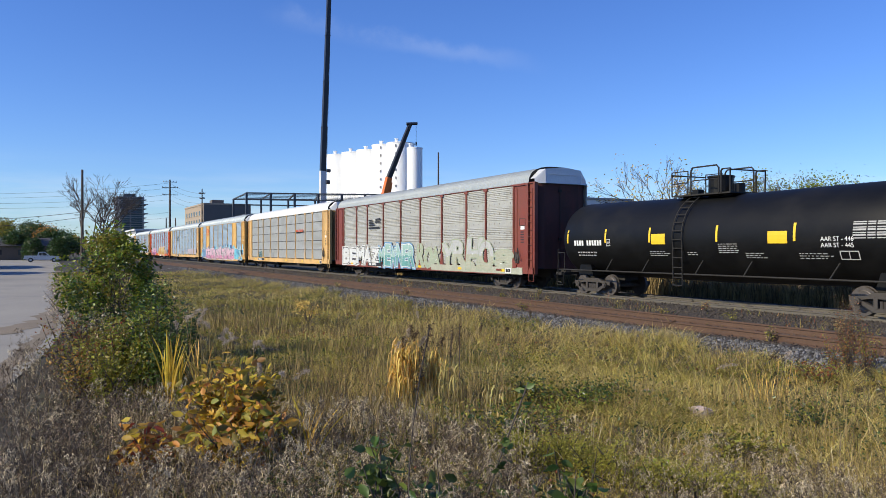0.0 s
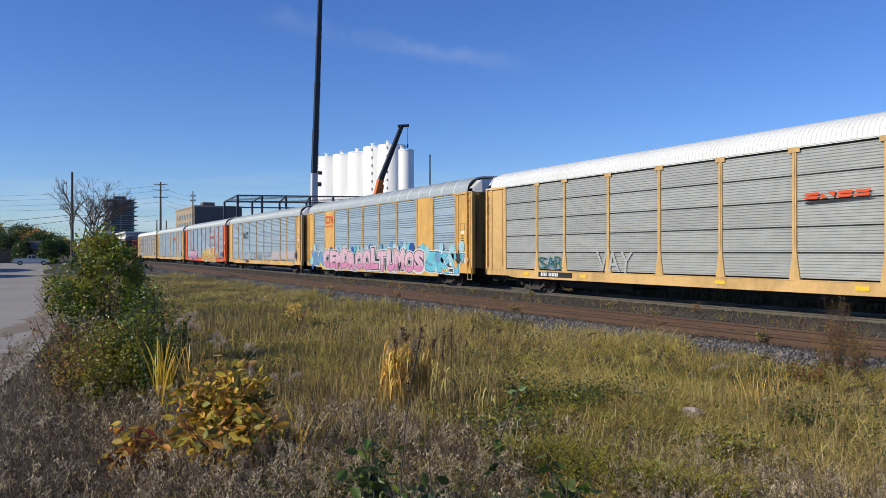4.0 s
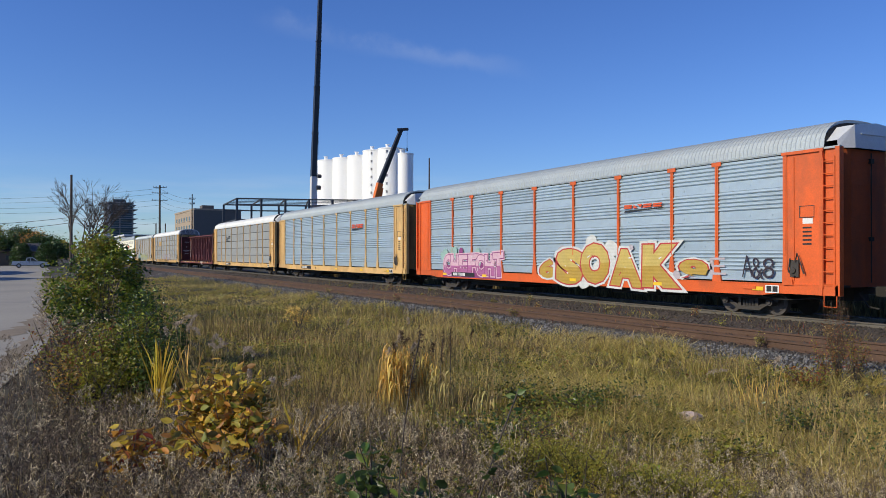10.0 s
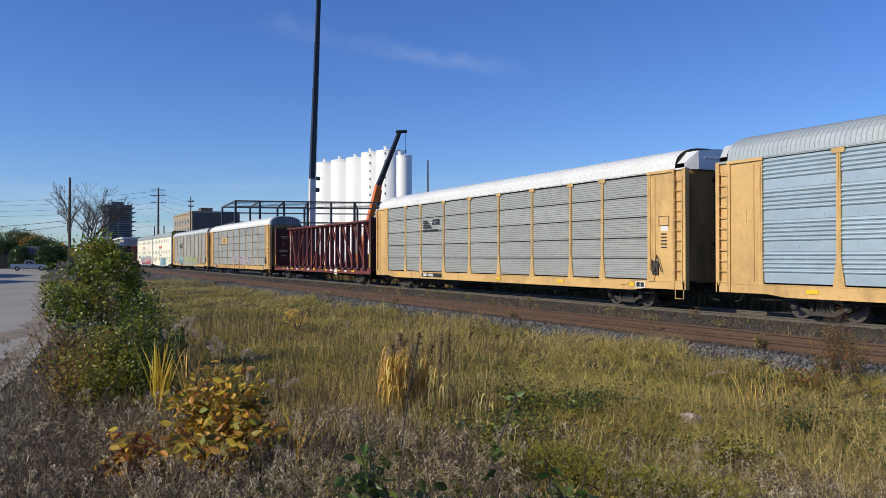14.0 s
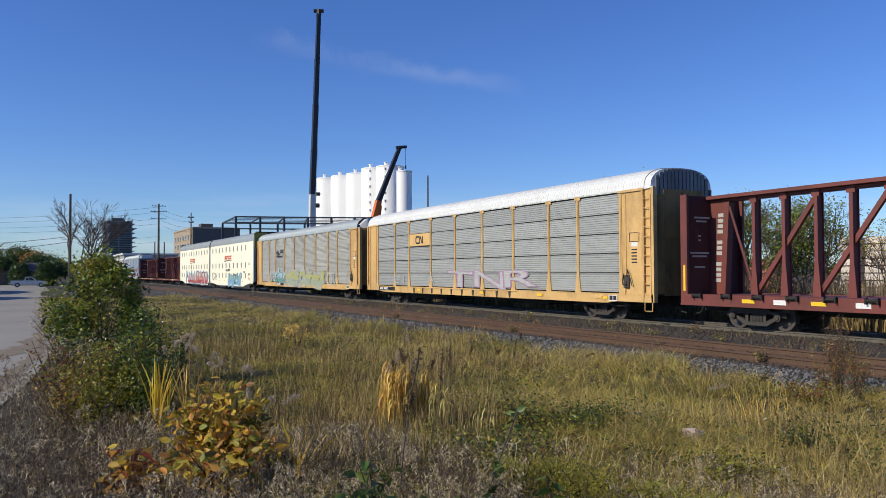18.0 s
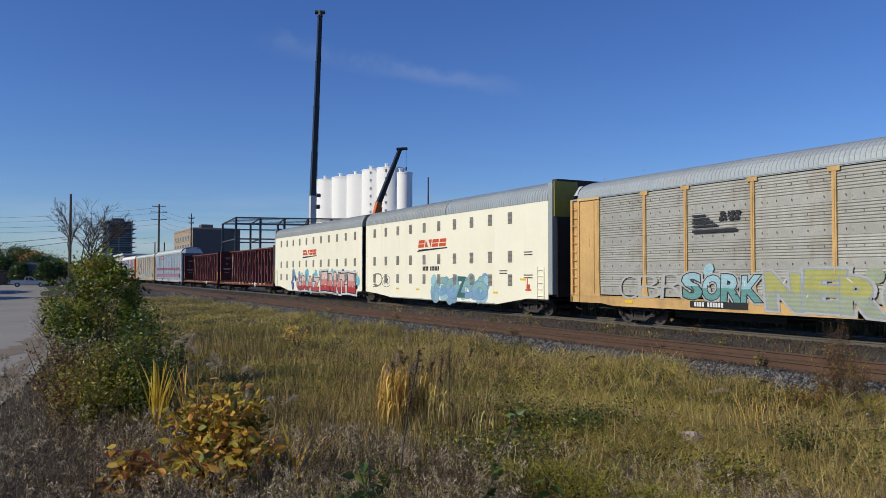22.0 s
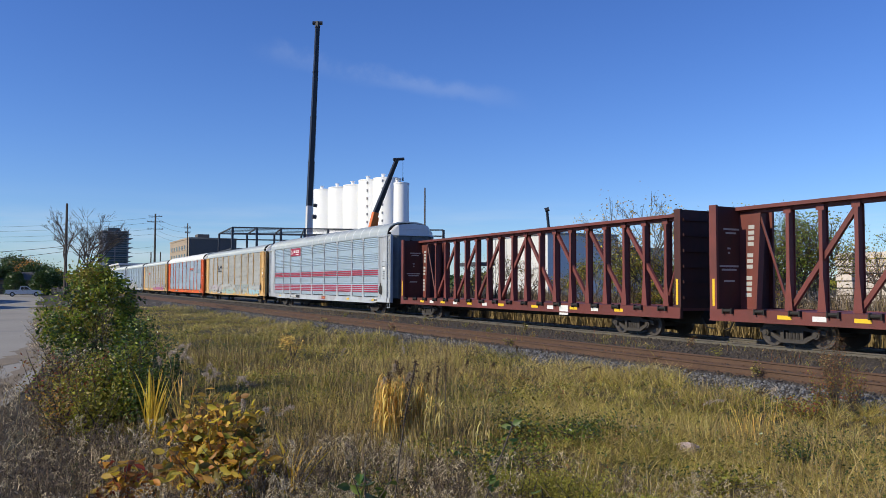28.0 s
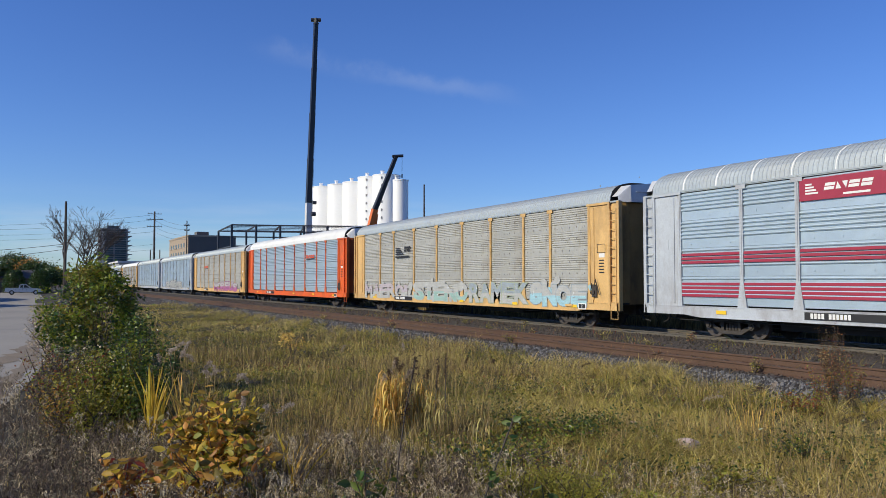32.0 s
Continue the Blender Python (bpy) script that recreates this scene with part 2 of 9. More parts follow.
M = dict(
    yellow=rust_paint("yellow_paint", (0.68, 0.435, 0.17)),
    gold=rust_paint("gold_paint", (0.68, 0.40, 0.11)),
    orange=rust_paint("orange_paint", (0.72, 0.12, 0.02)),
    red=rust_paint("brown_red_paint", (0.20, 0.045, 0.03)),
    maroon=mat("maroon_paint", (0.165, 0.042, 0.034), 0.6, var=0.28, scale=1.4, stain=(0.07, 0.03, 0.02), stain_amt=0.6, streak=0.3, bump=0.1, rand=0.06),
    grey=rust_paint("light_grey_paint", (0.45, 0.49, 0.53)),
    # post colours darkened to paint in the shade on car ends, with grime streaks
    shade_red=mat("shade_red_end", (0.075, 0.022, 0.018), 0.75, var=0.3, scale=2, stain=(0.02, 0.015, 0.012), stain_amt=0.7, streak=0.3),
    shade_yellow=mat("shade_yellow_end", (0.30, 0.18, 0.06), 0.75, var=0.3, scale=2, stain=(0.06, 0.04, 0.02), stain_amt=0.8, streak=0.3),
    shade_gold=mat("shade_gold_end", (0.32, 0.19, 0.05), 0.75, var=0.3, scale=2, stain=(0.06, 0.04, 0.02), stain_amt=0.8, streak=0.3),
    shade_orange=mat("shade_orange_end", (0.36, 0.07, 0.015), 0.75, var=0.3, scale=2, stain=(0.08, 0.03, 0.015), stain_amt=0.7, streak=0.3),
    shade_grey=mat("shade_grey_end", (0.13, 0.15, 0.17), 0.6, metal=0.1, var=0.25, scale=2, stain=(0.05, 0.05, 0.055), stain_amt=0.7, streak=0.3),
    cream=mat("cream_paint", (0.95, 0.92, 0.74), 0.5, var=0.04, scale=0.8, fine=12, stain=(0.70, 0.63, 0.48), stain_amt=0.22, streak=0.12, bump=0.04),
    steel=mat("galvanised_panel", (0.42, 0.43, 0.41), 0.5, metal=0.3, var=0.16, scale=2.2, fine=30, stain=(0.30, 0.29, 0.27), stain_amt=0.4, streak=0.3, bump=0.05, rand=0.07),
    oldsteel=mat("weathered_panel", (0.435, 0.435, 0.40), 0.6, metal=0.3, var=0.2, scale=2.4, fine=30, stain=(0.24, 0.19, 0.13), stain_amt=0.6, streak=0.3, bump=0.06, rand=0.07),
    bluesteel=mat("bluish_panel", (0.43, 0.53, 0.60), 0.42, metal=0.35, var=0.12, scale=2.2, fine=30, stain=(0.33, 0.34, 0.34), stain_amt=0.3, streak=0.3, bump=0.05, rand=0.05),
    roof=mat("galvanised_roof", (0.42, 0.47, 0.49), 0.55, metal=0.35, var=0.14, scale=1.2, fine=14, stain=(0.35, 0.34, 0.32), stain_amt=0.4, bump=0.04),
    whiteroof=mat("white_roof", (0.76, 0.77, 0.75), 0.5, metal=0.1, var=0.08, scale=1.2, fine=14, stain=(0.5, 0.48, 0.45), stain_amt=0.4, bump=0.04),
    # slat steel made darker to imitate shade under the roof end, with weathered stains
    slatsteel=mat("shaded_slat_steel", (0.19, 0.20, 0.21), 0.6, metal=0.1, var=0.2, scale=1.2, fine=14, stain=(0.07, 0.065, 0.06), stain_amt=0.5, streak=0.3, bump=0.04, rand=0.12),
    hood=mat("pale_roof_end", (0.60, 0.62, 0.64), 0.5, metal=0.15, var=0.1, scale=1.2, fine=14, stain=(0.45, 0.44, 0.42), stain_amt=0.4, bump=0.04),
    slot=mat("rusty_slot", (0.15, 0.13, 0.11), 0.8, var=0.3, scale=4),
    greyroof=mat("dull_grey_roof", (0.40, 0.43, 0.42), 0.5, metal=0.3, var=0.12, scale=1.2, fine=14, bump=0.04),
    under=mat("underframe_grime", (0.018, 0.016, 0.014), 0.8, var=0.35, scale=3, bump=0.2),
    truck=mat("truck_steel", (0.05, 0.043, 0.038), 0.75, var=0.35, scale=5, bump=0.2),
    wheel=mat("wheel_steel", (0.10, 0.085, 0.075), 0.5, metal=0.4, var=0.3, scale=6),
    tread=mat("polished_tread", (0.5, 0.48, 0.46), 0.3, metal=0.9, var=0.1),
    black=dull(mat("black_tank_paint", (0.0045, 0.0047, 0.005), 0.5, var=0.25, scale=1.0, fine=9, stain=(0.016, 0.015, 0.014), stain_amt=0.6, bump=0.03), 0.22),
    darkend=mat("shaded_end_steel", (0.035, 0.025, 0.02), 0.7, var=0.3, scale=2),
    wrap=mat("pale_lumber_wrap", (0.62, 0.54, 0.47), 0.7, var=0.12, scale=0.6, fine=5, rand=0.12),
    redwrap=mat("faded_red_wrap", (0.50, 0.16, 0.12), 0.7, var=0.15, scale=0.6, fine=5, rand=0.15),
    white=mat("white_lettering", (0.75, 0.75, 0.73), 0.6, var=0.12, scale=4),
    dullwhite=mat("worn_white_stencil", (0.42, 0.42, 0.41), 0.7, var=0.25, scale=9),
    vent=mat("grey_vent_steel", (0.34, 0.33, 0.30), 0.6, metal=0.2, var=0.2, scale=4),
    housewall=mat("brown_house_wall", (0.11, 0.085, 0.065), 0.8, var=0.2, scale=0.5, fine=5),
    shingle=mat("dark_grey_shingle", (0.06, 0.06, 0.065), 0.85, var=0.25, scale=0.8, fine=6),
    patch=mat("dark_tar_patch", (0.15, 0.142, 0.13), 0.9, var=0.3, scale=0.8, fine=30, bump=0.2),
    dirt=mat("washed_out_dirt", (0.20, 0.16, 0.11), 0.95, var=0.3, scale=1.2, fine=30, bump=0.3),
    olivepatch=mat("olive_yellow_patch", (0.34, 0.28, 0.04), 0.6, var=0.2, scale=3),
    placard=mat("yellow_placard", (0.80, 0.52, 0.02), 0.5, var=0.08, scale=5),
    reflect=mat("yellow_reflector", (0.85, 0.55, 0.03), 0.4, var=0.08, scale=5),
    blackmark=mat("black_marking", (0.02, 0.02, 0.022), 0.6, var=0.15),
    redmark=mat("red_orange_marking", (0.66, 0.09, 0.02), 0.5, var=0.12, scale=4),
    crimson=mat("crimson_marking", (0.34, 0.03, 0.06), 0.5, var=0.12, scale=4),
    rail=mat("rusty_rail", (0.105, 0.060, 0.038), 0.7, metal=0.2, var=0.3, scale=2, fine=30, bump=0.15),
    greyrail=mat("grey_brown_rail", (0.125, 0.11, 0.088), 0.6, metal=0.2, var=0.25, scale=2, fine=30, bump=0.15),
    railtop=mat("worn_rail_head", (0.20, 0.16, 0.14), 0.4, metal=0.6, var=0.2, scale=4),
    tie=mat("creosoted_tie", (0.085, 0.066, 0.054), 0.85, var=0.35, scale=4, fine=30, bump=0.4, rand=0.3, stretch=(3, 1, 3)),
    ballast=mat("grey_ballast_stone", (0.13, 0.127, 0.125), 0.85, var=0.3, scale=8, fine=60, bump=0.3, island=0.8),
    cinder=mat("brown_cinder_stone", (0.062, 0.05, 0.040), 0.9, var=0.3, scale=8, fine=60, bump=0.3, island=0.6),
    ballastbed=mat("ballast_bed", (0.05, 0.04, 0.031), 0.9, var=0.5, scale=6, fine=24, bump=0.9),
    concrete=mat("concrete", (0.40, 0.39, 0.36), 0.8, var=0.14, scale=0.3, fine=3, bump=0.05),
    silo=mat("white_silo_wall", (0.97, 0.97, 0.95), 0.6, var=0.03, scale=0.25, fine=2, stain=(0.86, 0.85, 0.82), stain_amt=0.25),
    tan=mat("tan_masonry", (0.38, 0.30, 0.22), 0.8, var=0.12, scale=0.5, fine=5),
    darkwall=mat("dark_grey_wall", (0.12, 0.108, 0.098), 0.7, var=0.15, scale=0.4, fine=4),
    frame=mat("grey_primed_steel", (0.07, 0.075, 0.085), 0.6, metal=0.2, var=0.2, scale=0.5),
    boom=mat("dark_boom_paint", (0.022, 0.024, 0.03), 0.45, var=0.2, scale=0.3),
    boomorange=mat("orange_crane_paint", (0.72, 0.17, 0.025), 0.5, var=0.15, scale=0.6),
    glass=mat("dark_window", (0.03, 0.035, 0.04), 0.15, var=0.2, scale=0.5),
    slab=mat("bare_slab", (0.33, 0.33, 0.33), 0.8, var=0.15, scale=0.5),
    tower=mat("tower_core", (0.075, 0.12, 0.14), 0.5, var=0.3, scale=0.2, fine=1.5),
    wood=mat("weathered_pole", (0.075, 0.06, 0.05), 0.85, var=0.3, scale=2, fine=20, bump=0.2, stretch=(4, 4, 0.6)),
    wire=mat("wire", (0.05, 0.05, 0.05), 0.6, var=0.05),
    whitewall=mat("white_metal_wall", (0.66, 0.65, 0.62), 0.6, var=0.08, scale=0.4, fine=4),
    asphalt=mat("grey_asphalt", (0.29, 0.27, 0.23), 0.92, var=0.2, scale=0.35, fine=40, bump=0.25, stain=(0.15, 0.145, 0.14), stain_amt=0.75),
    soil=mat("dry_soil_thatch", (0.04, 0.032, 0.02), 0.95, var=0.45, scale=1.2, fine=25, bump=0.6, stain=(0.085, 0.095, 0.03), stain_amt=0.8),
    farground=mat("far_field", (0.10, 0.095, 0.05), 0.95, var=0.35, scale=0.05, fine=0.8),
    bark=mat("grey_brown_bark", (0.085, 0.068, 0.055), 0.9, var=0.3, scale=5, fine=30, bump=0.4, stretch=(3, 3, 0.7)),
    leafgreen=mat("green_leaf", (0.20, 0.25, 0.026), 0.45, var=0.2, scale=2, fine=20, island=0.5, hue=0.035, trans=0.35),
    leafdark=mat("dark_green_leaf", (0.05, 0.09, 0.02), 0.36, var=0.2, scale=2, fine=20, island=0.4, hue=0.03, trans=0.3),
    leafolive=mat("olive_leaf", (0.25, 0.225, 0.028), 0.6, var=0.2, scale=2, fine=20, island=0.45, hue=0.04, trans=0.3),
    leafbroad=mat("broad_green_leaf", (0.11, 0.16, 0.03), 0.5, var=0.2, scale=2, fine=20, island=0.45, hue=0.02, trans=0.3),
    leafyellow=mat("yellow_leaf", (0.66, 0.45, 0.06), 0.55, var=0.2, scale=2, fine=20, island=0.5, hue=0.022, trans=0.45),
    leafamber=mat("amber_leaf", (0.48, 0.25, 0.05), 0.55, var=0.2, scale=2, fine=20, island=0.5, hue=0.02, trans=0.4),
    goldenrod=mat("yellow_green_shoot", (0.33, 0.30, 0.04), 0.6, var=0.25, scale=2, fine=20, island=0.3, hue=0.02, trans=0.3),
    leafrust=mat("rust_leaf", (0.26, 0.09, 0.03), 0.6, var=0.2, scale=2, fine=20, island=0.4, hue=0.03, trans=0.3),
    grass=mat("olive_grass_blade", (0.265, 0.23, 0.042), 0.65, var=0.35, scale=0.4, fine=2, island=0.6, hue=0.035, trans=0.3),
    grassdry=mat("yellow_olive_blade", (0.48, 0.38, 0.095), 0.68, var=0.3, scale=0.4, fine=2, island=0.55, hue=0.025, trans=0.25),
    dry=mat("straw_blade", (0.52, 0.41, 0.15), 0.7, var=0.25, scale=0.5, fine=3, island=0.55, hue=0.02, trans=0.25),
    golden=mat("golden_blade", (0.74, 0.50, 0.13), 0.65, var=0.2, scale=0.5, fine=3, island=0.35, hue=0.02, trans=0.3),
    yellowblade=mat("yellow_blade", (0.62, 0.43, 0.05), 0.6, var=0.15, scale=0.5, fine=3, island=0.3, hue=0.02, trans=0.35),
    deadweed=mat("grey_dead_stalk", (0.15, 0.112, 0.074), 0.85, var=0.3, scale=0.6, fine=3, island=0.75, hue=0.02, trans=0.08),
    deadpale=mat("pale_dead_leaf", (0.52, 0.43, 0.28), 0.85, var=0.3, scale=0.6, fine=3, island=0.6, trans=0.1),
    thatch=mat("brown_thatch", (0.25, 0.18, 0.075), 0.9, var=0.3, scale=0.6, fine=3, island=0.6, trans=0.05),
    plume=mat("silver_brown_plume", (0.46, 0.38, 0.30), 0.9, var=0.2, scale=2, fine=20, island=0.35, trans=0.3),
    darkseed=mat("dark_seed_head", (0.09, 0.055, 0.03), 0.9, var=0.3, scale=2, fine=20, island=0.4, trans=0.1),
    rock=mat("pale_rock", (0.50, 0.39, 0.35), 0.9, var=0.25, scale=8, fine=50, bump=0.4),
    carpaint=mat("silver_blue_car_paint", (0.44, 0.48, 0.53), 0.3, metal=0.3, var=0.05, coat=0.5),
    rubber=mat("tyre_rubber", (0.02, 0.02, 0.02), 0.85, var=0.1),
)


# ---- mesh helpers ----
class Shape:
    """Gathers solids, then becomes one mesh."""

    def __init__(self):
        self.v, self.f, self.m = [], [], []

    def add(self, vs, fs, k=0):
        o = len(self.v)
        self.v += [tuple(p) for p in vs]
        self.f += [tuple(i + o for i in q) for q in fs]
        self.m += [k] * len(fs)
        return self

    def box(self, x0, x1, y0, y1, z0, z1, k=0, m=None):
        vs = [Vector((x, y, z)) for z in (z0, z1) for y in (y0, y1) for x in (x0, x1)]
        if m is not None:
            vs = [m @ p for p in vs]
        return self.add(vs, [(0, 2, 3, 1), (4, 5, 7, 6), (0, 1, 5, 4), (2, 6, 7, 3), (0, 4, 6, 2), (1, 3, 7, 5)], k)

    def tube(self, p, q, r0, r1=None, n=8, k=0, cap=True):
        p, q, r1 = Vector(p), Vector(q), r0 if r1 is None else r1
        w = (q - p).normalized()
        a = w.orthogonal().normalized()
        b = w.cross(a)
        vs, fs = [], []
        for c, r in ((p, r0), (q, r1)):
            for i in range(n):
                t = 2 * math.pi * i / n
                vs.append(c + (a * math.cos(t) + b * math.sin(t)) * r)
        for i in range(n):
            j = (i + 1) % n
            fs.append((i, j, n + j, n + i))
        if cap:
            fs += [tuple(range(n - 1, -1, -1)), tuple(range(n, 2 * n))]
        return self.add(vs, fs, k)

    def path(self, pts, r, n=6, k=0):
        """One bent round bar through the points."""
        pts = [Vector(p) for p in pts]
        vs, fs = [], []
        a = None
        for i, p in enumerate(pts):
            d = ((pts[i + 1] - p).normalized() if i + 1 < len(pts) else Vector()) + ((p - pts[i - 1]).normalized() if i else Vector())
            d = d.normalized()
            a = d.orthogonal().normalized() if a is None else (a - d * a.dot(d)).normalized()
            b = d.cross(a)
            for j in range(n):
                t = 2 * math.pi * j / n
                vs.append(p + (a * math.cos(t) + b * math.sin(t)) * r)
        for i in range(len(pts) - 1):
            for j in range(n):
                fs.append((i * n + j, i * n + (j + 1) % n, (i + 1) * n + (j + 1) % n, (i + 1) * n + j))
        fs += [tuple(range(n - 1, -1, -1)), tuple(range((len(pts) - 1) * n, len(pts) * n))]
        return self.add(vs, fs, k)

    def plate(self, xz, y0, y1, k=0, m=None):
        """A flat outline in x and z (given in one turn), as thick as y0 to y1."""
        n = len(xz)
        vs = [Vector((x, y0, z)) for x, z in xz] + [Vector((x, y1, z)) for x, z in xz]
        if m is not None:
            vs = [m @ p for p in vs]
        fs = [tuple(range(n)), tuple(range(2 * n - 1, n - 1, -1))]
        fs += [((i + 1) % n, i, n + i, n + (i + 1) % n) for i in range(n)]
        return self.add(vs, fs, k)

    def sweep_x(self, yz, x0, x1, k=0, closed=True):
        """An outline in y and z, drawn out along x."""
        n = len(yz)
        vs = [(x0, y, z) for y, z in yz] + [(x1, y, z) for y, z in yz]
        fs = [(i, (i + 1) % n, n + (i + 1) % n, n + i) for i in range(n if closed else n - 1)]
        if closed:
            fs += [tuple(range(n - 1, -1, -1)), tuple(range(n, 2 * n))]
        return self.add(vs, fs, k)

    def mesh(self, name, *mats, smooth=False):
        me = bpy.data.meshes.new(name)
        me.from_pydata(self.v, [], self.f)
        for q in mats:
            me.materials.append(q)
        if len(mats) > 1:
            me.polygons.foreach_set("material_index", self.m)
        if smooth:
            me.polygons.foreach_set("use_smooth", [True] * len(self.f))
        me.update()
        return me


KEPT = {}


def part(name, shape, material, parent, label="", at=None, key=None, smooth=False):
    """One mesh object under a thing or a part; shape is a Shape, or a function that makes one, kept under key."""
    k = (key, material.name) if key else None
    if k in KEPT:
        me = KEPT[k]
    else:
        me = (shape() if callable(shape) else shape).mesh(name, material, smooth=smooth)
        if k:
            KEPT[k] = me
    ob = new(name, me)
    ob.parent = parent
    if at is not None:
        ob.matrix_basis = at if isinstance(at, Matrix) else Matrix.Translation(at)
    if label:
        ob["label"] = label
    return ob


def thing(name, label, category, at=(0, 0, 0), group="", kind=""):
    ob = new(name)
    ob.empty_display_size = 0.2
    ob.matrix_basis = at if isinstance(at, Matrix) else Matrix.Translation(at)
    return tagged(ob, label, category, group, kind)


def solid(name, shape, mats, label, category, group="", kind="", smooth=False, at=None):
    """A thing that is one mesh."""
    ob = new(name, shape.mesh(name, *(mats if isinstance(mats, (list, tuple)) else [mats]), smooth=smooth))
    if at is not None:
        ob.matrix_basis = at if isinstance(at, Matrix) else Matrix.Translation(at)
    return tagged(ob, label, category, group, kind)


def bearing(az, el, far):
    """A place seen from the eye at this bearing (from -x towards +y), this height angle and this distance along the ground."""
    a = radians(az)
    return Vector((-math.cos(a) * far, math.sin(a) * far, EYE + far * math.tan(radians(el))))


# ---- ground and railway ----
def smooth01(a, b, v):
    t = np.clip((v - a) / (b - a), 0, 1)
    return t * t * (3 - 2 * t)


ROAD_Y = -0.15


def ground_z(x, y):
    x, y = np.asarray(x, float), np.asarray(y, float)
    z = np.full(np.broadcast(x, y).shape, -0.45)
    bump = 0.06 * np.sin(x * 0.9 + y * 0.6) + 0.05 * np.sin(x * 0.37 - y * 1.1 + 1.3) + 0.03 * np.sin(x * 2.1 + y * 1.7)
    z = z + bump * smooth01(0.3, 2.0, y) * (1 - smooth01(10.3, 11.4, y))
    z = z + 0.27 * smooth01(11.2, 13.3, y) - 0.5 * smooth01(24.3, 28, y)
    return z


YC, RAIL_Z = 21.65, -0.05
NEAR_YC = 15.05


def make_ground():
    xs = np.concatenate([[-3000, -1200, -600, -300, -200, -150, -110], np.arange(-90, 20, 0.5), [25, 40, 80, 200, 800, 3000]])
    ys = np.concatenate([[-3000, -900, -300, -100, -40, -20, -10, -6, -3, -1.5, -0.6], np.arange(-0.2, 30, 0.35), [33, 40, 60, 100, 250, 800, 3000]])
    X, Y = np.meshgrid(xs, ys, indexing="ij")
    Z = ground_z(X, Y)
    nx, ny = len(xs), len(ys)
    co = np.stack([X, Y, Z], -1).reshape(-1, 3)
    idx = np.arange(nx * ny).reshape(nx, ny)
    quads = np.stack([idx[:-1, :-1], idx[1:, :-1], idx[1:, 1:], idx[:-1, 1:]], -1).reshape(-1, 4)
    me = bpy.data.meshes.new("ground")
    me.from_pydata(co.tolist(), [], quads.tolist())
    me.materials.append(M["soil"])
    me.materials.append(M["ballastbed"])
    cy = co[quads, 1].mean(1)
    me.polygons.foreach_set("material_index", ((cy > 11.8) & (cy < 25.2)).astype(np.int32))
    me.polygons.foreach_set("use_smooth", np.ones(len(quads), bool))
    tagged(new("ground", me), "dry thatchy ground beside the railway embankment", "ground", kind="structure")


make_ground()


def rail_profile(yc, z0):
    half = [(0.07, -0.18), (0.07, -0.165), (0.012, -0.14), (0.012, -0.045), (0.037, -0.035), (0.037, -0.004), (0.028, 0.0)]
    return [(yc + a, z0 + b) for a, b in half] + [(yc - a, z0 + b) for a, b in reversed(half)]


def make_track(name, yc, z0, head, label):
    tr = thing(name, label, "track", kind="structure")
    for s in (-1, 1):
        rail = part("rail", Shape().sweep_x(rail_profile(yc + s * 0.755, z0), -700, 80), M["rail"] if yc < 18 else M["greyrail"], tr)
        part("rail_head", Shape().box(-700, 80, yc + s * 0.755 - 0.027, yc + s * 0.755 + 0.027, z0, z0 + 0.004), head, rail, "worn running surface")
    return tr


track_near = make_track("track_near", NEAR_YC, 0.0, M["rail"], "rusty disused rails on weathered ties in grey ballast")
track_train = make_track("track_train", YC, RAIL_Z, M["railtop"], "worn rails that carry the freight train")


def make_road():
    """The paved lane and car park beside the meadow."""
    edge = [(30, -1.4), (4, -1.2), (-8, -0.9), (-14.7, -0.45), (-19, 0.05), (-24, 0.55), (-34, 0.9), (-60, 1.5), (-110, 2.4), (-170, 3.0), (-240, 3.0)]
    vs, fs = [], []
    for x, y in edge:
        w = 0.12 * math.sin(x * 1.3)
        vs += [(x, y + w, -0.425), (x, -14, -0.425), (x, -60, -0.43)]
    for i in range(len(edge) - 1):
        fs += [(3 * i, 3 * i + 3, 3 * i + 4, 3 * i + 1), (3 * i + 1, 3 * i + 4, 3 * i + 5, 3 * i + 2)]
    road = solid("road", Shape().add(vs, fs), M["asphalt"], "worn grey asphalt of a lane and car park", "road", kind="structure")

    # a tarred strip, a washed-out seam and dirt along the verge
    rnd = random.Random(4)

    def ribbon(name, pts, w0, w1, mt, label, z=-0.421):
        top, bot = [], []
        for i in range(len(pts) - 1):
            for k in range(8):
                u = k / 8
                x = pts[i][0] + (pts[i + 1][0] - pts[i][0]) * u
                y = pts[i][1] + (pts[i + 1][1] - pts[i][1]) * u
                d = Vector((pts[i + 1][0] - pts[i][0], pts[i + 1][1] - pts[i][1], 0)).normalized()
                n = Vector((-d.y, d.x, 0))
                a, b = rnd.uniform(w0, w1), rnd.uniform(w0, w1)
                top.append((x + n.x * a, y + n.y * a, z))
                bot.append((x - n.x * b, y - n.y * b, z))
        m = len(top)
        part(name, Shape().add(top + bot, [(i, i + 1, m + i + 1, m + i) for i in range(m - 1)]), mt, road, label)

    ribbon("dirt_seam", [(-17, -4.6), (-20.5, -2.6), (-24, -0.9), (-28, 0.1), (-32, 0.5)], 0.15, 0.6, M["dirt"], "brown washed-out seam", -0.417)
    ribbon("dirt_seam", [(-9, -1.5), (-14, -0.95), (-19, -0.35), (-24, 0.15), (-34, 0.5), (-60, 1.1), (-110, 2.0)], 0.1, 0.35, M["dirt"], "dirt along the verge")


make_road()


